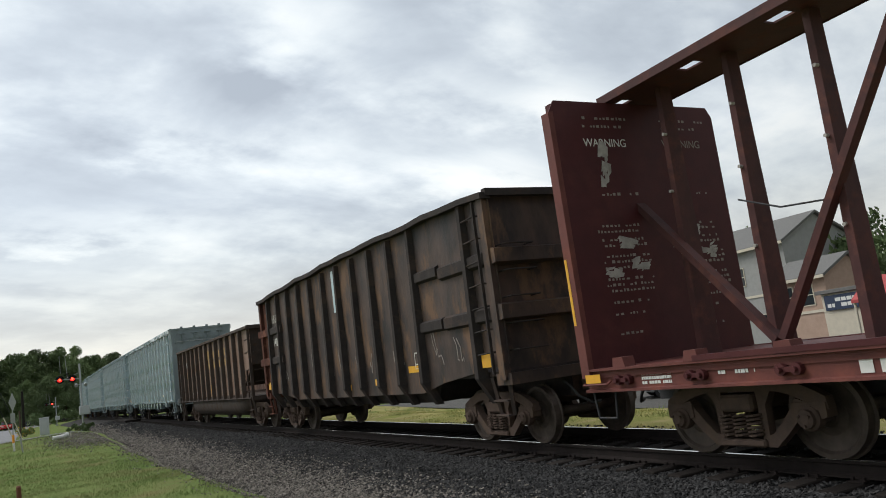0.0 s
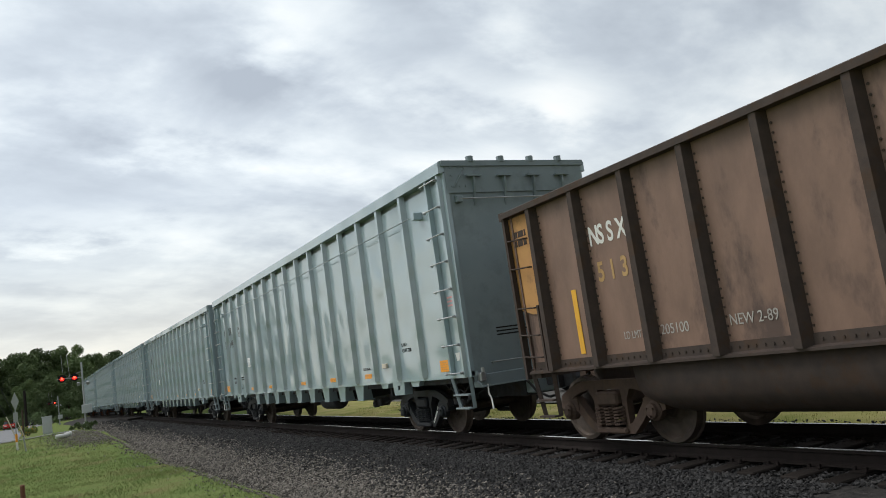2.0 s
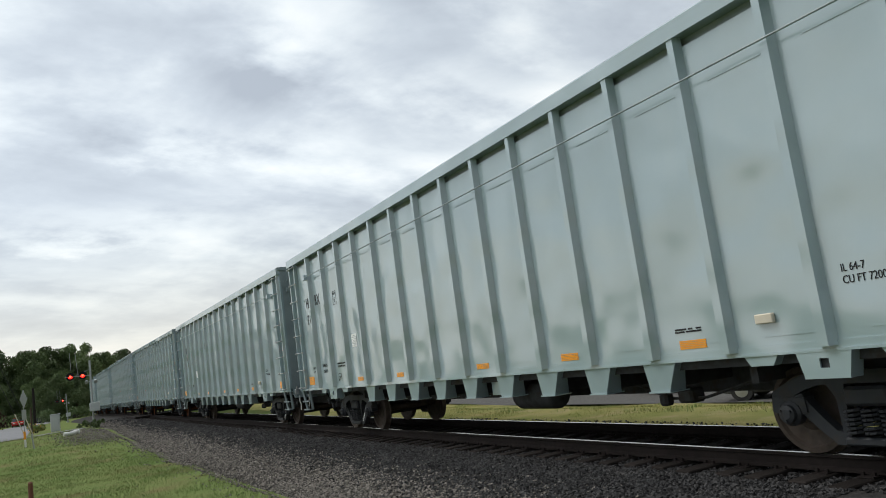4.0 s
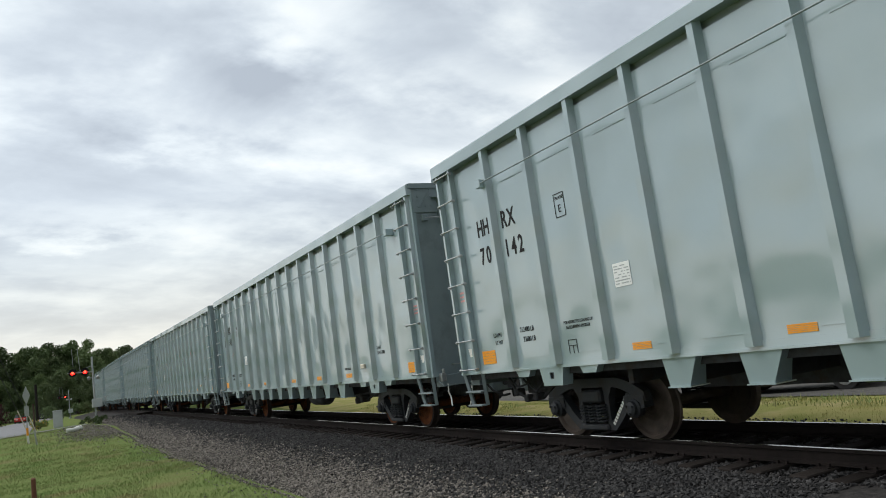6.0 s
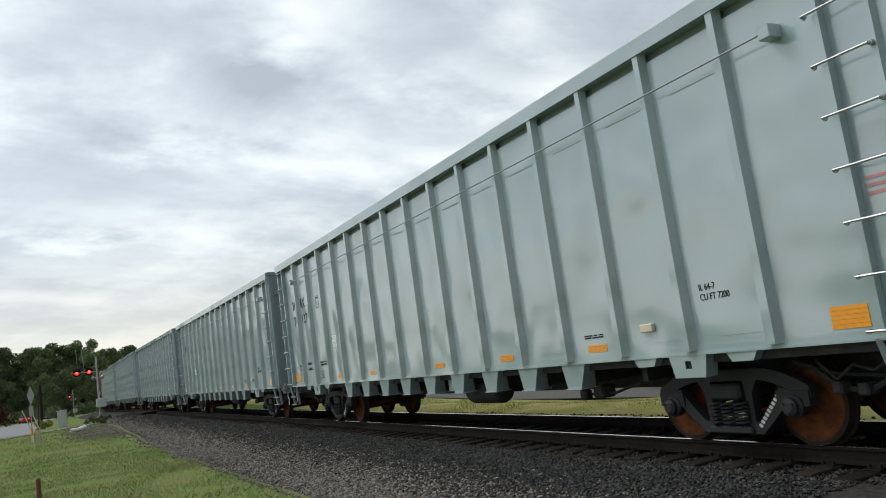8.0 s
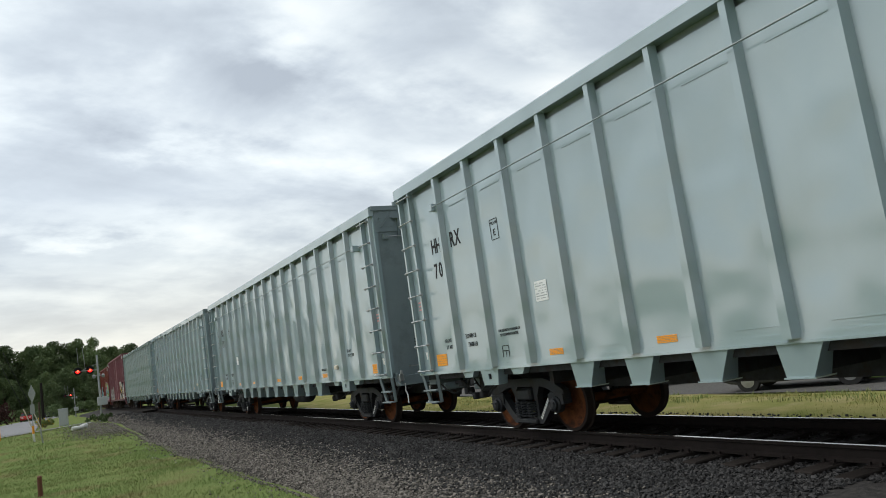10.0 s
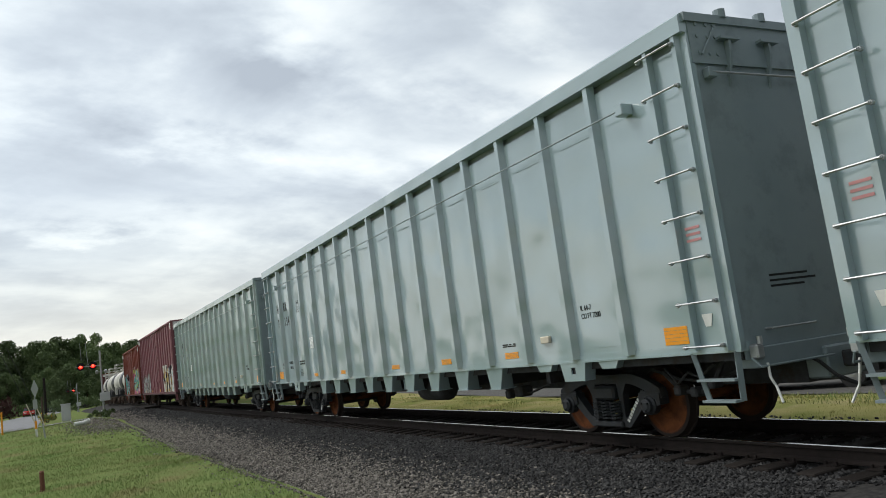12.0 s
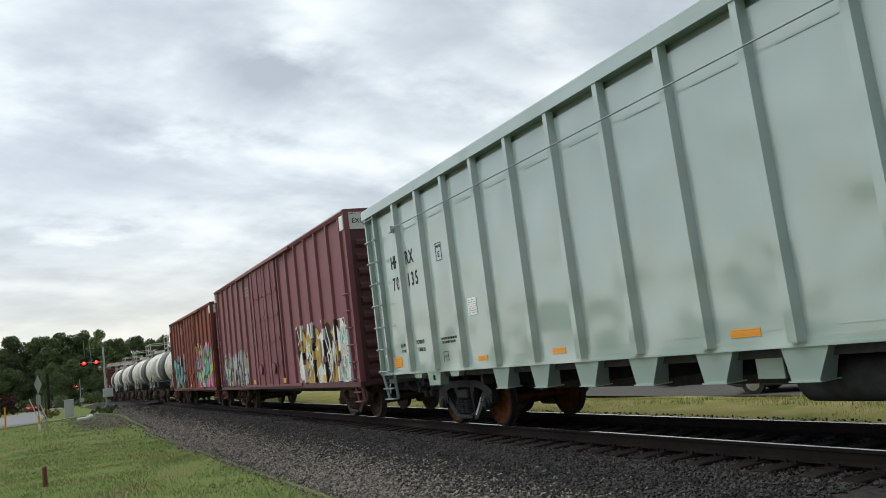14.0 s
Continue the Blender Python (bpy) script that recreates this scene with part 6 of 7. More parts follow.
# ---- road, lane and yard ----
def strip(name, label, pts, half, mat, lift, category="road"):
    verts, faces = [], []
    for i, (x, y) in enumerate(pts):
        a, b = Vector(pts[max(0, i - 1)]), Vector(pts[min(len(pts) - 1, i + 1)])
        d = (b - a).normalized()
        nrm = Vector((d.y, -d.x))
        for k in (-1, -0.33, 0.33, 1):
            px, py = x + nrm.x * half * k, y + nrm.y * half * k
            verts.append((px, py, ground_z(px, py) + lift))
    for i in range(len(pts) - 1):
        for k in range(3):
            faces.append((i * 4 + k, i * 4 + k + 1, i * 4 + k + 5, i * 4 + k + 4))
    me = bpy.data.meshes.new(name)
    me.from_pydata(verts, [], faces)
    me.materials.append(mat)
    tagged(new(name, me), label, category, kind="structure")


def curve_pts(ctrl, n=10):
    out = []
    for i in range(len(ctrl) - 1):
        p0, p1, p2, p3 = (Vector(ctrl[max(0, min(len(ctrl) - 1, i + k))]) for k in (-1, 0, 1, 2))
        for j in range(n):
            t = j / n
            v = 0.5 * ((2 * p1) + (p2 - p0) * t + (2 * p0 - 5 * p1 + 4 * p2 - p3) * t * t + (3 * p1 - p0 - 3 * p2 + p3) * t ** 3)
            out.append((v.x, v.y))
    out.append(tuple(ctrl[-1]))
    return out


strip("road", "worn pale grey asphalt road beside the railway", curve_pts([(-5.15, 56.5), (-5.2, 62), (-5.4, 80), (-5.4, 110), (-3.9, 150), (0.0, 190), (5.5, 225), (16, 275)]), 3.4, ASPHALT, 0.05)
strip("lane", "narrow grey lane leading to the level crossing", curve_pts([(-16, 53.0), (-6, 55.0), (0, 57.0), (2.2, 58.5)]), 0.9, ASPHALT, 0.04)


def build_crossing():
    y0 = 66.0
    bm = B()
    m = line_pose(y0, 2.0)
    for a, b in ((-1.9, -0.83), (-0.67, 0.67), (0.83, 1.9)):
        box(bm, a, b, -3.4, 3.4, -0.16, -0.015, 0.01)
    o = part("crossing_panels", bm, TIE)
    o.matrix_basis = m
    tagged(o, "dark timber level crossing panels between the rails", "level crossing", kind="structure")


build_crossing()
verge = sheet("far_verge", steps(10.9, 17.9, 0.5), steps(-20, 60, 1.0), ground_z, STRAW, 0.012)
tagged(verge, "straw-coloured dry turf beyond the track", "grass verge", kind="structure")
yard = sheet("yard", [17.8, 22, 28, 36, 46, 60], [-20, 0, 10, 20, 30, 40, 60, 90], ground_z, GRAVEL, 0.02)
tagged(yard, "grey gravelled yard beyond the track", "yard", kind="structure")


# ---- crossing signals, posts and signs ----
def build_crossing_signal(x, y, z, k, both):
    sig = thing("crossing_signal", "level crossing signal mast with lit red flashing lamps", "crossing signal", "crossing signals")
    sig.matrix_basis = pose(x, y, z) @ Matrix.Scale(k, 4)
    bm = B()
    tube(bm, (0, 0, -0.5), (-0.02, 0, 4.55), 0.07, 10)
    tube(bm, (0, 0, -0.5), (0, 0, 0.02), 0.2, 12)
    part("mast", bm, GALV, sig)
    bm = B()
    bar(bm, (-1.75, 0, 3.5), (0.05, 0, 3.42), 0.07, 0.07)
    bar(bm, (-1.0, 0, 3.55), (0, 0, 3.9), 0.04, 0.04)
    part("arm", bm, GALV, sig)
    for i, xx in enumerate((-0.55, -1.40)):
        bm = B()
        tube(bm, (xx, 0.02, 3.48), (xx, -0.02, 3.48), 0.30, 20)
        lamp = part("lamp_backing", bm, BLACK, sig, "round black lamp backing")
        bm = B()
        tube(bm, (xx, -0.02, 3.48), (xx, -0.05, 3.48), 0.17, 16)
        part("lens", bm, LAMP_RED if both or i == 0 else LAMP_OFF, lamp, "red lens")
        bm = B()
        tube(bm, (xx, -0.05, 3.48), (xx, -0.06, 3.48), 0.09, 12)
        part("lens_centre", bm, LAMP_CORE if both or i == 0 else LAMP_OFF, lamp)
        bm = B()
        for a in range(9):
            an, bn = math.pi * a / 9, math.pi * (a + 1) / 9
            bar(bm, (xx + 0.19 * math.cos(an), -0.14, 3.48 + 0.19 * math.sin(an)), (xx + 0.19 * math.cos(bn), -0.14, 3.48 + 0.19 * math.sin(bn)), 0.02, 0.2)
        part("hood", bm, BLACK, lamp)
    for xa, xb, za in ((-1.36, -1.33, 3.95), (-0.98, -0.88, 3.6)):
        bm = B()
        bar(bm, (xa, 0, 5.25), (xb, 0, za), 0.09, 0.03)
        part("upright_blade", bm, GALV, sig, "slim pale upright blade")
    for s in (-1, 1):
        bm = B()
        bar(bm, (0, 0, 2.95), (s * 0.3, -0.05, 3.02), 0.04, 0.04)
        tube(bm, (s * 0.32, 0, 3.0), (s * 0.32, -0.2, 2.9), 0.10, 10, 0.13)
        part("side_lamp", bm, GALV, sig)
    bm = B()
    box(bm, -0.22, 0.48, -0.5, 0.0, 0.72, 1.36, 0.02)
    part("relay_box", bm, CABINET, sig, "pale grey relay box")
    return sig


build_crossing_signal(2.51, 65.0, 0.65, 1.0, True)
build_crossing_signal(1.4, 120.0, 0.4, 0.82, False)


def place_on_ground(x, y, sink=0.03):
    return pose(x, y, ground_z(x, y) - sink)


def build_diamond_sign():
    s = thing("warning_sign", "grey back of a diamond road sign on a steel post", "road sign")
    s.matrix_basis = place_on_ground(-1.48, 46.0)
    bm = B()
    bar(bm, (-0.02, 0.03, 0), (0.03, 0.03, 2.95), 0.06, 0.05)
    part("post", bm, GALV, s)
    bm = B()
    slab_y(bm, [(0.03, 2.02), (0.21, 2.5), (0.03, 2.98), (-0.15, 2.5)], -0.02, 0.0)
    part("board", bm, GALV, s)
    bm = B()
    box(bm, -0.09, 0.12, -0.02, 0.0, 1.45, 1.95)
    part("lower_board", bm, GALV, s)
    bm = B()
    tube(bm, (0.02, -0.12, 0.02), (0.0, -0.12, 0.45), 0.055, 10)
    w = part("white_marker", bm, WHITE, s, "white marker tube")
    bm = B()
    tube(bm, (0.0, -0.12, 0.45), (0.0, -0.12, 0.85), 0.055, 10)
    part("orange_marker_top", bm, ORANGE, s, "weathered orange marker top")


build_diamond_sign()


def build_post(name, label, cat, x, y, hgt, r, mat, lean=(0, 0), cap=True):
    o = thing(name, label, cat)
    o.matrix_basis = place_on_ground(x, y)
    bm = B()
    tube(bm, (0, 0, 0), (lean[0], lean[1], hgt), r, 10, r * 0.92)
    part("shaft", bm, mat, o)
    if cap:
        bm = B()
        tube(bm, (lean[0], lean[1], hgt), (lean[0], lean[1], hgt + r * 0.6), r * 1.12, 10, r * 0.6)
        part("cap", bm, mat, o)
    return o


build_post("steel_post", "short rusty steel post in the grass", "post", -0.62, 21.0, 0.47, 0.055, POST_RUST)
build_post("wooden_stake", "thin weathered wooden stake leaning in the grass", "stake", -1.04, 44.0, 0.75, 0.04, GALV, (-0.08, 0.0), False)
build_post("utility_pole", "dark timber utility pole", "utility pole", -1.62, 75.0, 3.6, 0.11, TIE)
build_post("timber_post", "brown timber post beside the lane", "post", -1.55, 62.0, 1.85, 0.06, BARK)
build_post("marker_post", "orange and tan roadside marker post", "post", -3.4, 52.0, 1.3, 0.05, ORANGE)


def build_guy_wire():
    g = thing("guy_wires", "two slanting guy wires with yellow guards", "guy wire")
    g.matrix_basis = place_on_ground(-1.6, 55.0)
    for dx in (-0.1, 0.35):
        bm = B()
        tube(bm, (dx, 0, 0), (dx - 0.55, 0, 1.6), 0.035, 6)
        c = part("guard", bm, CREAM, g)
        bm = B()
        tube(bm, (dx - 0.55, 0, 1.6), (dx - 1.9, 0, 5.2), 0.015, 5)
        part("wire", bm, UNDER, g)


build_guy_wire()


def build_cabinet():
    c = thing("signal_cabinet", "pale grey steel signal cabinet on the grass", "cabinet")
    c.matrix_basis = place_on_ground(-0.07, 61.0)
    bm = B()
    box(bm, -0.30, 0.30, -0.25, 0.25, 0.0, 1.15, 0.02)
    part("body", bm, CABINET, c)
    bm = B()
    box(bm, -0.33, 0.33, -0.29, 0.29, 1.15, 1.22, 0.015)
    part("lid", bm, CABINET, c)
    bm = B()
    box(bm, -0.26, 0.26, -0.265, -0.25, 0.08, 1.08, 0.005)
    d = part("door", bm, CABINET, c)
    bm = B()
    box(bm, 0.17, 0.20, -0.30, -0.262, 0.52, 0.66)
    part("handle", bm, GALV, d)


build_cabinet()


def build_pipes():
    for k, (x, y, ang, ln) in enumerate(((0.62, 49.5, 18, 0.62), (0.95, 50.4, 40, 0.36))):
        p = thing("pipe_piece", "short white pipe lying on the gravel", "pipe", "white pipes")
        p.matrix_basis = pose(x, y, ground_z(x, y) + 0.16, 0, 0, ang)
        bm = B()
        lathe_x(bm, [(-ln / 2, 0.08), (-ln / 2, 0.11), (ln / 2, 0.11), (ln / 2, 0.08), (-ln / 2, 0.08)], 14, False)
        part("shell", bm, WHITE, p)
        bm = B()
        lathe_x(bm, [(ln / 2 - 0.10, 0.128), (ln / 2 - 0.10, 0.16), (ln / 2, 0.16), (ln / 2, 0.128)], 14, False)
        part("collar", bm, WHITE, p)


build_pipes()


# ---- trees and shrubs ----
def leaf_cloud(bm, rng, centres, n, size):
    for _ in range(n):
        c, r = rng.choice(centres)
        d = Vector((rng.gauss(0, 1), rng.gauss(0, 1), rng.gauss(0, 1))).normalized()
        p = Vector(c) + d * r * (rng.random() ** 0.4)
        q = Euler((rng.uniform(0, 6.28), rng.uniform(0, 6.28), rng.uniform(0, 6.28))).to_matrix()
        s = size * rng.uniform(0.5, 1.2)
        v = [bm.verts.new(p + q @ Vector(k)) for k in ((-s, 0, 0), (0, -s * 0.6, s * 0.15), (s, 0, 0), (0, s * 0.6, s * 0.15))]
        bm.faces.new(v)


def build_tree(name, label, hgt, spread, leaf, seed, leaves=1500, size=0.34, lowest=0.28):
    rng = random.Random(seed)
    t = thing(name, label, "tree", "trees")
    bm = B()
    tube(bm, (0, 0, -0.3), (0.1, 0, hgt * 0.35), hgt * 0.022, 8, hgt * 0.016)
    tube(bm, (0.1, 0, hgt * 0.35), (0.0, 0.2, hgt * 0.8), hgt * 0.016, 7, hgt * 0.004)
    centres = []
    for i in range(11):
        a, z = i * 2.4 + rng.uniform(-0.4, 0.4), hgt * (lowest + 0.62 * i / 11)
        reach = spread * (1.0 - 0.5 * abs(i / 11 - 0.35)) * rng.uniform(0.55, 1.0)
        tip = Vector((reach * math.cos(a), reach * math.sin(a), z + hgt * 0.10))
        tube(bm, (0.05, 0.05, z - hgt * 0.04), tip, hgt * 0.008, 5, hgt * 0.002)
        centres.append((tip, spread * rng.uniform(0.30, 0.5)))
        centres.append((tip * 0.6 + Vector((0, 0, z * 0.45)), spread * rng.uniform(0.3, 0.45)))
    for _ in range(4):
        centres.append((Vector((rng.uniform(-0.4, 0.4) * spread, rng.uniform(-0.4, 0.4) * spread, hgt * rng.uniform(0.84, 0.93))), spread * rng.uniform(0.2, 0.34)))
    part("trunk", bm, BARK, t)
    bm = B()
    leaf_cloud(bm, rng, centres, leaves, size)
    part("crown", bm, leaf, t)
    return t


def build_woods():
    kinds = [build_tree("broadleaf_tree", "dark green broadleaf tree in full summer leaf", 16.0, 5.0, LEAF, s, 8200, 0.29, low) for s, low in ((1, 0.14), (2, 0.18), (3, 0.10))]
    rng = random.Random(12)
    spots = []
    # front row, by bearing: place, height
    for x, y, hh in ((-30, 190, 17), (-22, 185, 17), (-15.5, 190, 17.5), (-11, 200, 17.6), (-3.8, 196, 16.6), (0.5, 200, 17.4), (5.0, 198, 17.2), (9.5, 205, 15.2),
                     (-7.2, 215, 14.6), (13, 232, 15.5), (18, 255, 19), (23, 262, 18.2), (29, 258, 18.6), (36, 250, 18), (44, 240, 18), (-38, 195, 18), (-46, 200, 19),
                     (-19, 215, 18), (-13, 225, 17), (-2, 222, 17.5), (4, 228, 17.0), (10, 240, 15), (26, 285, 19), (34, 280, 20), (54, 250, 18), (66, 240, 19)):
        spots.append((x, y, hh))
    for _ in range(30):
        x = rng.uniform(-34, 30)
        spots.append((x, rng.uniform(168, 192) + max(0, x) * 2.0, rng.uniform(7, 11)))
    for _ in range(22):
        x = rng.uniform(-50, 14)
        spots.append((x, rng.uniform(205, 240), rng.uniform(13.5, 15.5)))
    for i, (x, y, hh) in enumerate(spots):
        k = hh / 16.3
        m = pose(x, y, ground_z(x, y) - 0.1, 0, 0, rng.uniform(0, 360)) @ Matrix.Diagonal((k * rng.uniform(0.9, 1.15), k, k, 1))
        if i < 3:
            kinds[i].matrix_basis = m
        else:
            src = kinds[i % 3]
            old = src.matrix_basis.copy()
            src.scale = (1, 1, 1)
            o = copy_thing(src, Matrix.Identity(4))
            src.matrix_basis = old
            o.matrix_basis = m


build_woods()


def build_shrub(label, x, y, w, hgt, leaf, seed, n=700, size=0.13, flowers=None, name="shrub"):
    rng = random.Random(seed)
    s = thing(name, label, "shrub", "shrubs")
    s.matrix_basis = place_on_ground(x, y, 0.05)
    bm = B()
    for i in range(6):
        a = i * 1.05
        tube(bm, (0, 0, 0), (0.5 * w * math.cos(a), 0.5 * w * math.sin(a), hgt * 0.7), 0.03, 5, 0.01)
    part("stem", bm, BARK, s)
    centres = [(Vector((rng.uniform(-0.6, 0.6) * w, rng.uniform(-0.5, 0.5) * w, rng.uniform(0.25, 0.8) * hgt)), hgt * rng.uniform(0.25, 0.4)) for _ in range(9)]
    bm = B()
    leaf_cloud(bm, rng, centres, n, size)
    part("foliage", bm, leaf, s)
    if flowers:
        bm = B()
        leaf_cloud(bm, rng, centres, n // 4, size * 0.7)
        part("blossom", bm, flowers, s, "pale yellow blossom")


build_shrub("low shrub with pale yellow blossom beside the lane", -1.35, 66.0, 0.8, 0.75, BLADES, 4, 500, 0.09, YELLOW, "flowering_shrub")
build_shrub("dark low weeds at the foot of the signal", 2.3, 62.5, 1.4, 0.55, LEAF, 5, 500, 0.10, None, "weed_clump")
build_shrub("purple-leaved shrub beside the road", -8.6, 122.0, 3.0, 3.4, LEAF_RED, 6, 1100, 0.22)
build_shrub("purple-leaved shrub beside the road", -12.5, 120.0, 4.0, 3.8, LEAF_RED, 7, 1100, 0.22)
for i, (x, y) in enumerate(((-4.5, 150), (-1.0, 158), (3.5, 166), (7.5, 175), (-13, 150), (-20, 150), (0.5, 140), (-8.5, 176), (-5.5, 178), (-2.5, 180), (-11, 172), (1.0, 182), (4.5, 186), (9, 190))):
    build_shrub("dark green roadside shrub", x, y, 2.6, 2.2 if i != 6 else 1.2, LEAF, 20 + i, 600, 0.22)


# ---- vehicles ----
def build_car(name, label, m, paint, length=4.5, width=1.8, hgt=1.45):
    car = thing(name, label, "car", "parked cars")
    car.matrix_basis = m
    h2, w2 = length / 2, width / 2
    bm = B()
    low = [(-h2, 0.35), (-h2 + 0.05, 0.75), (-h2 + 0.9, 0.92), (h2 - 0.75, 0.95), (h2 - 0.02, 0.82), (h2, 0.38), (h2 - 0.4, 0.25), (-h2 + 0.4, 0.25)]
    prism(bm, [(-w2, y, z) for y, z in low], [(w2, y, z) for y, z in low])
    bmesh.ops.bevel(bm, geom=bm.edges[:], offset=0.05, segments=2, affect="EDGES")
    part("body", bm, paint, car)
    bm = B()
    roof = [(-h2 + 0.95, 0.9), (-h2 + 1.65, hgt), (h2 - 1.35, hgt), (h2 - 0.55, 0.92)]
    prism(bm, [(-w2 + 0.08, y, z) if z < 1 else (-w2 + 0.22, y, z) for y, z in roof], [(w2 - 0.08, y, z) if z < 1 else (w2 - 0.22, y, z) for y, z in roof])
    part("cabin_glass", bm, GLASS, car)
    bm = B()
    box(bm, -w2 + 0.22, w2 - 0.22, -h2 + 1.6, h2 - 1.3, hgt - 0.02, hgt + 0.03, 0.015)
    part("roof", bm, paint, car)
    for sx in (-1, 1):
        for y in (-h2 + 0.85, h2 - 0.85):
            bm = B()
            lathe_x(bm, [(-0.1, 0.2), (-0.1, 0.33), (0.1, 0.33), (0.1, 0.2)], 20)
            tyre = part("tyre", bm, RUBBER, car)
            tyre.location = (sx * (w2 - 0.1), y, 0.33)
            bm = B()
            lathe_x(bm, [(0.0, 0.20), (0.105, 0.20), (0.115, 0.12), (0.13, 0.05)], 14)
            rim = part("rim", bm, GALV, tyre)
            rim.matrix_basis = pose(0, 0, 0, 0, 0, 0 if sx > 0 else 180)
        bm = B()
        box(bm, sx * (w2 - 0.35) - 0.16, sx * (w2 - 0.35) + 0.16, -h2 - 0.01, -h2 + 0.06, 0.58, 0.72, 0.01)
        part("headlight", bm, WHITE, car)
    return car


build_car("red_car", "red car standing on the road before the crossing", pose(-5.75, 150.0, ground_z(-5.75, 150) + 0.06, 0, 0, 2), CAR_RED)
DARK_PAINT = material("dark_grey_car_paint", (0.04, 0.042, 0.048), 0.3)
WHITE_PAINT = material("silver_car_paint", (0.45, 0.46, 0.47), 0.3, 0.3)
for x, y, a, mt, lab in ((19.45, 15.9, 22, DARK_PAINT, "dark grey car parked in the yard"), (23.5, 30.0, 75, DARK_PAINT, "dark car parked in the yard"), (22.5, 22.8, 60, WHITE_PAINT, "silver car parked in the yard"), (27, 12, 30, DARK_PAINT, "dark car parked further back in the yard")):
    build_car("yard_car", lab, pose(x, y, ground_z(x, y) + 0.03, 0, 0, a), mt)
for x, y, mt in ((-1.5, 172, DARK_PAINT), (3.0, 178, DARK_PAINT), (-12, 128, WHITE_PAINT)):
    build_car("roadside_car", "distant parked car below the trees", pose(x, y, ground_z(x, y) + 0.06, 0, 0, 80), mt)


# ---- houses and shop beyond the yard ----
def build_house(x, y, w, d, eave, ridge, wall, roof, windows, label, turn=0.0):
    hs = thing("house", label, "house", "houses")
    hs.matrix_basis = pose(x, y, ground_z(x, y) - 0.1, 0, 0, turn)
    bm = B()
    slab_y(bm, [(-d / 2, 0), (d / 2, 0), (d / 2, eave), (0, ridge), (-d / 2, eave)], -w / 2, w / 2)
    part("wall", bm, wall, hs)
    for s in (-1, 1):
        bm = B()
        prism(bm, [(s * (d / 2 + 0.4), -w / 2 - 0.3, eave - 0.22), (s * (d / 2 + 0.4), -w / 2 - 0.3, eave - 0.04), (0, -w / 2 - 0.3, ridge + 0.2), (0, -w / 2 - 0.3, ridge + 0.02)],
              [(s * (d / 2 + 0.4), w / 2 + 0.3, eave - 0.22), (s * (d / 2 + 0.4), w / 2 + 0.3, eave - 0.04), (0, w / 2 + 0.3, ridge + 0.2), (0, w / 2 + 0.3, ridge + 0.02)])
        part("roof", bm, roof, hs)
    bm = B()
    box(bm, -d / 2 - 0.45, -d / 2 - 0.38, -w / 2 - 0.3, w / 2 + 0.3, eave - 0.28, eave - 0.08)
    box(bm, -d / 2 - 0.06, -d / 2 - 0.01, -w / 2, w / 2, eave * 0.5, eave * 0.5 + 0.18)
    part("fascia", bm, CREAM, hs)
    for yy, z in windows:
        bm = B()
        for a, b, c, e in ((-0.5, 0.5, -0.06, 0.0), (-0.5, 0.5, 1.3, 1.36), (-0.5, -0.44, 0, 1.3), (0.44, 0.5, 0, 1.3), (-0.44, 0.44, 0.62, 0.67)):
            box(bm, -d / 2 - 0.06, -d / 2, yy + a, yy + b, z + c, z + e)
        win = part("window", bm, CREAM, hs)
        bm = B()
        box(bm, -d / 2 - 0.02, -d / 2 - 0.005, yy - 0.44, yy + 0.44, z, z + 1.3)
        part("pane", bm, GLASS, win)
    return hs


build_house(52, 43.0, 11.0, 8.0, 7.7, 9.6, SIDING, SHINGLE, ((-3.2, 1.2), (-1.2, 4.9), (2.0, 4.9), (-3.6, 4.9)), "grey sided two-storey house with a shingle roof")
build_house(47, 34.2, 4.0, 5.0, 4.9, 6.0, SALMON, SHINGLE, ((-0.6, 3.0), (0.9, 3.0)), "salmon rendered house with a pale gable roof")


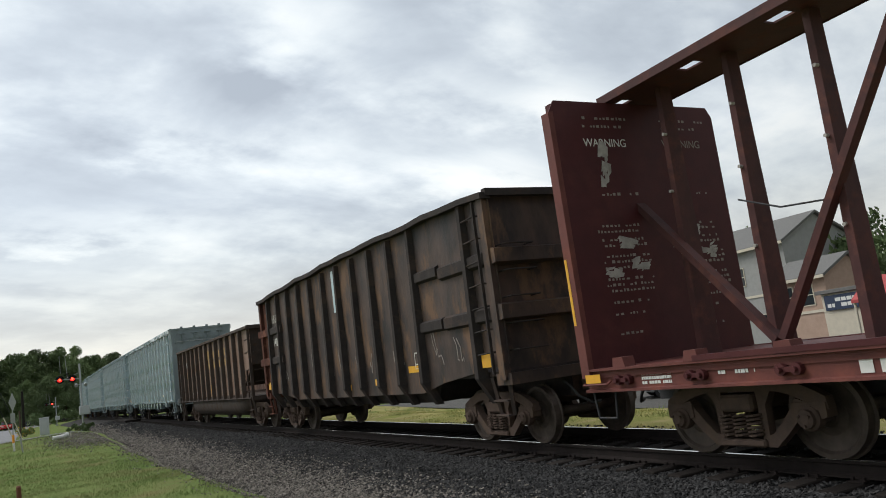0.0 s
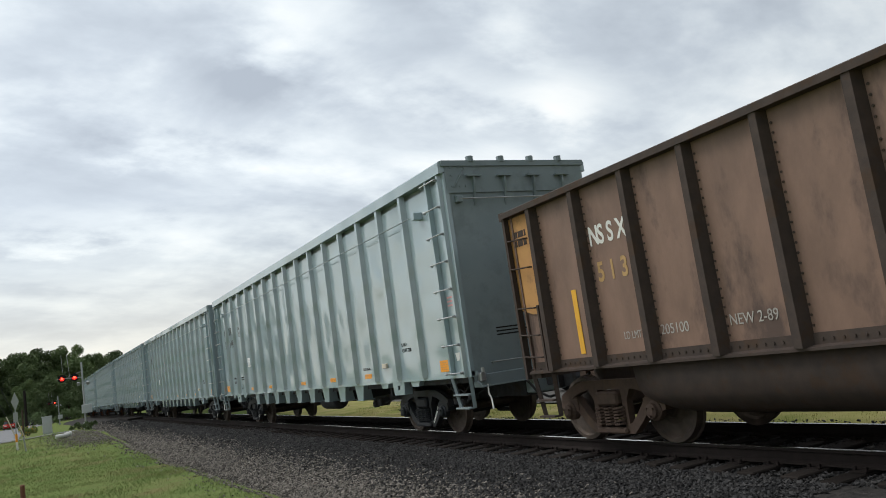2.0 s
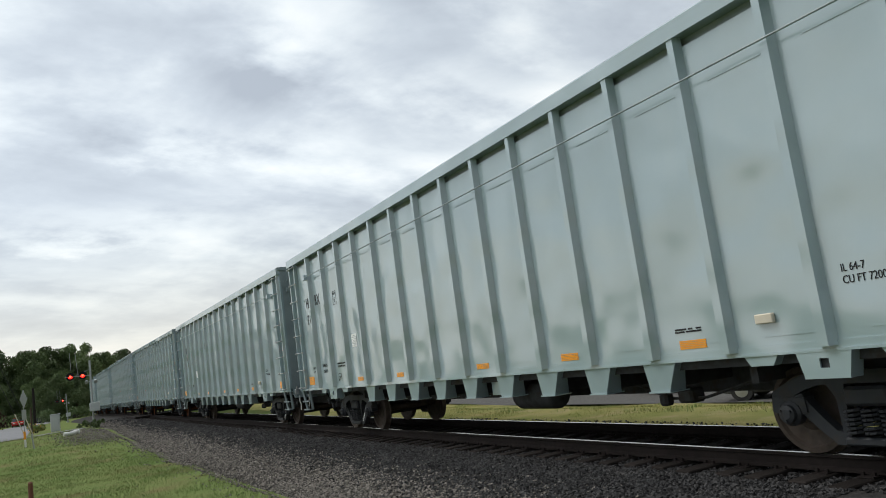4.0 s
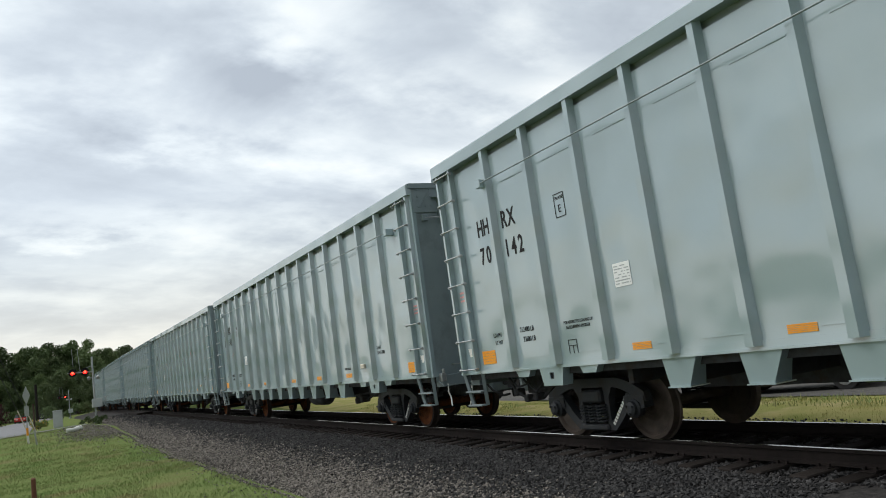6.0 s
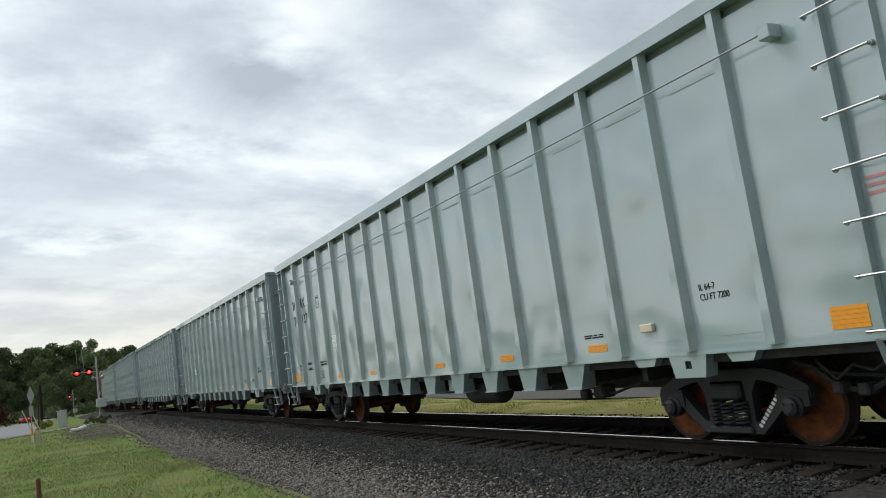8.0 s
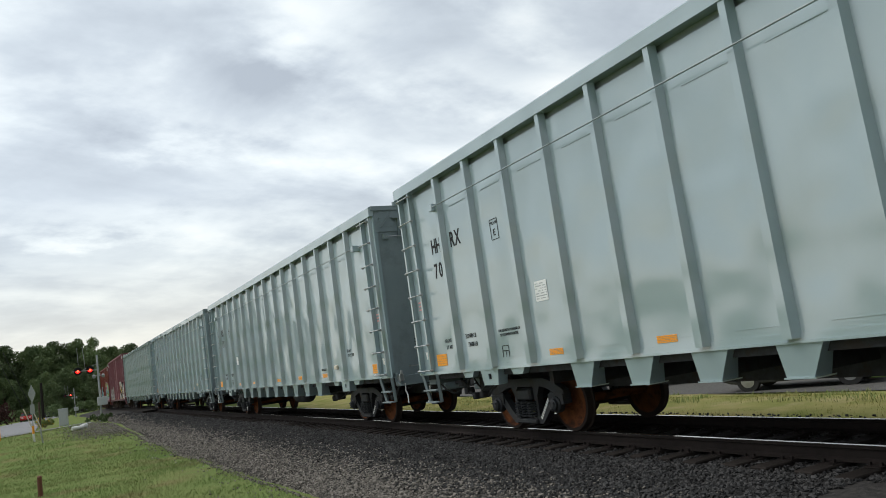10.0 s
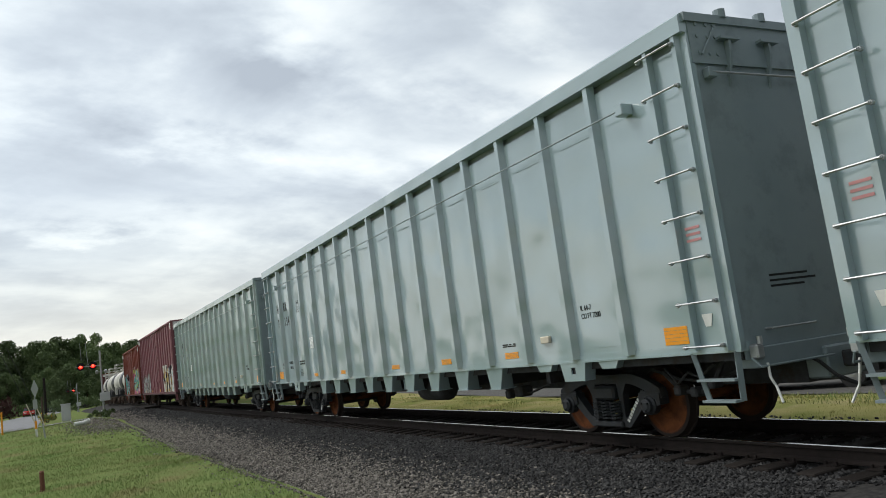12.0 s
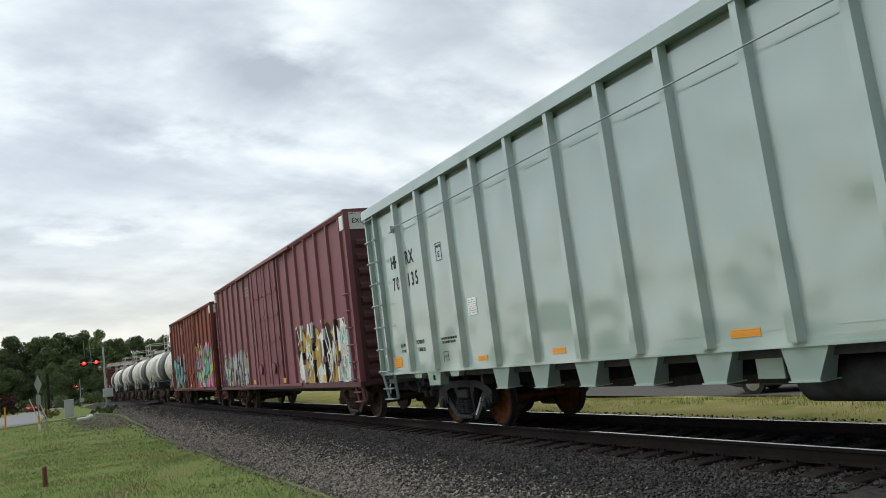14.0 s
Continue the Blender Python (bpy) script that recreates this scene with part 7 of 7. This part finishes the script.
def build_shop():
    s = thing("shop", "low cream shop with a red awning and a dark sign board", "shop")
    x, y = 36.5, 21.5
    s.matrix_basis = pose(x, y, ground_z(x, y) - 0.1, 0, 0, 0)
    bm = B()
    box(bm, -1.5, 5.0, -5.0, 4.2, 0, 3.4, 0.02)
    part("wall", bm, CREAM, s)
    bm = B()
    box(bm, -1.7, 5.2, -5.2, 4.4, 3.4, 3.6, 0.02)
    part("roof", bm, SHINGLE, s)
    bm = B()
    slab_y(bm, [(-1.5, 3.9), (-3.0, 2.9), (-3.0, 2.75), (-1.5, 3.0)], -4.0, 1.6)
    part("awning", bm, AWNING, s, "faded red awning")
    bm = B()
    box(bm, -1.60, -1.52, 2.2, 4.0, 2.55, 3.3, 0.01)
    board = part("sign_board", bm, BLUE_SIGN, s, "dark sign board with pale lettering bars")
    bars_text("sign_bars", WHITE, board, -1.602, 2.35, 3.85, 2.65, 3.2, 2, 91)
    bm = B()
    box(bm, -1.56, -1.5, -1.0, 1.5, 0.3, 2.4)
    part("shop_window", bm, GLASS, s)
    for yy in (-3.8, 1.5):
        bm = B()
        tube(bm, (-2.9, yy, 0), (-2.9, yy, 2.8), 0.06, 8)
        part("awning_post", bm, CREAM, s)


build_shop()
for i, (x, y, hh) in enumerate(((66, 47, 10.0), (72, 60, 12.5), (55, 37.0, 8.3), (80, 50, 12), (60, 36.5, 8.0))):
    t = build_tree("garden_tree", "green garden tree behind the houses", hh, hh * 0.32, LEAF, 40 + i, 1500, 0.30, 0.2)
    t.matrix_basis = place_on_ground(x, y)


def motions():
    """The train rolls towards and past the camera; every wheelset turns with it."""
    for car, mid, length in TRAIN:
        half = length / 2 - 2.0
        walk(car, [(t, line_pose(mid - SPEED * t, half)) for t in [0.5 * i for i in range(29)]])
    for car, mid, length in TRAIN:
        for tr in car.children:
            if not tr.name.startswith("truck"):
                continue
            for ws in tr.children:
                if ws.name.startswith("wheelset"):
                    y = ws.location.y
                    turn = math.degrees(SPEED / FPS / 0.457)
                    near = [i for i in range(0, 421) if -16 < mid + tr.location.y - SPEED * i / FPS < 42]
                    if not near:
                        near = [0, 1]
                    ids = sorted({0, 420, *near})
                    rows = [(i / FPS, pose(0, y, 0.457, turn * (min(max(i, near[0]), near[-1]) - near[0]), 0, 0)) for i in ids]
                    walk(ws, rows)


motions()
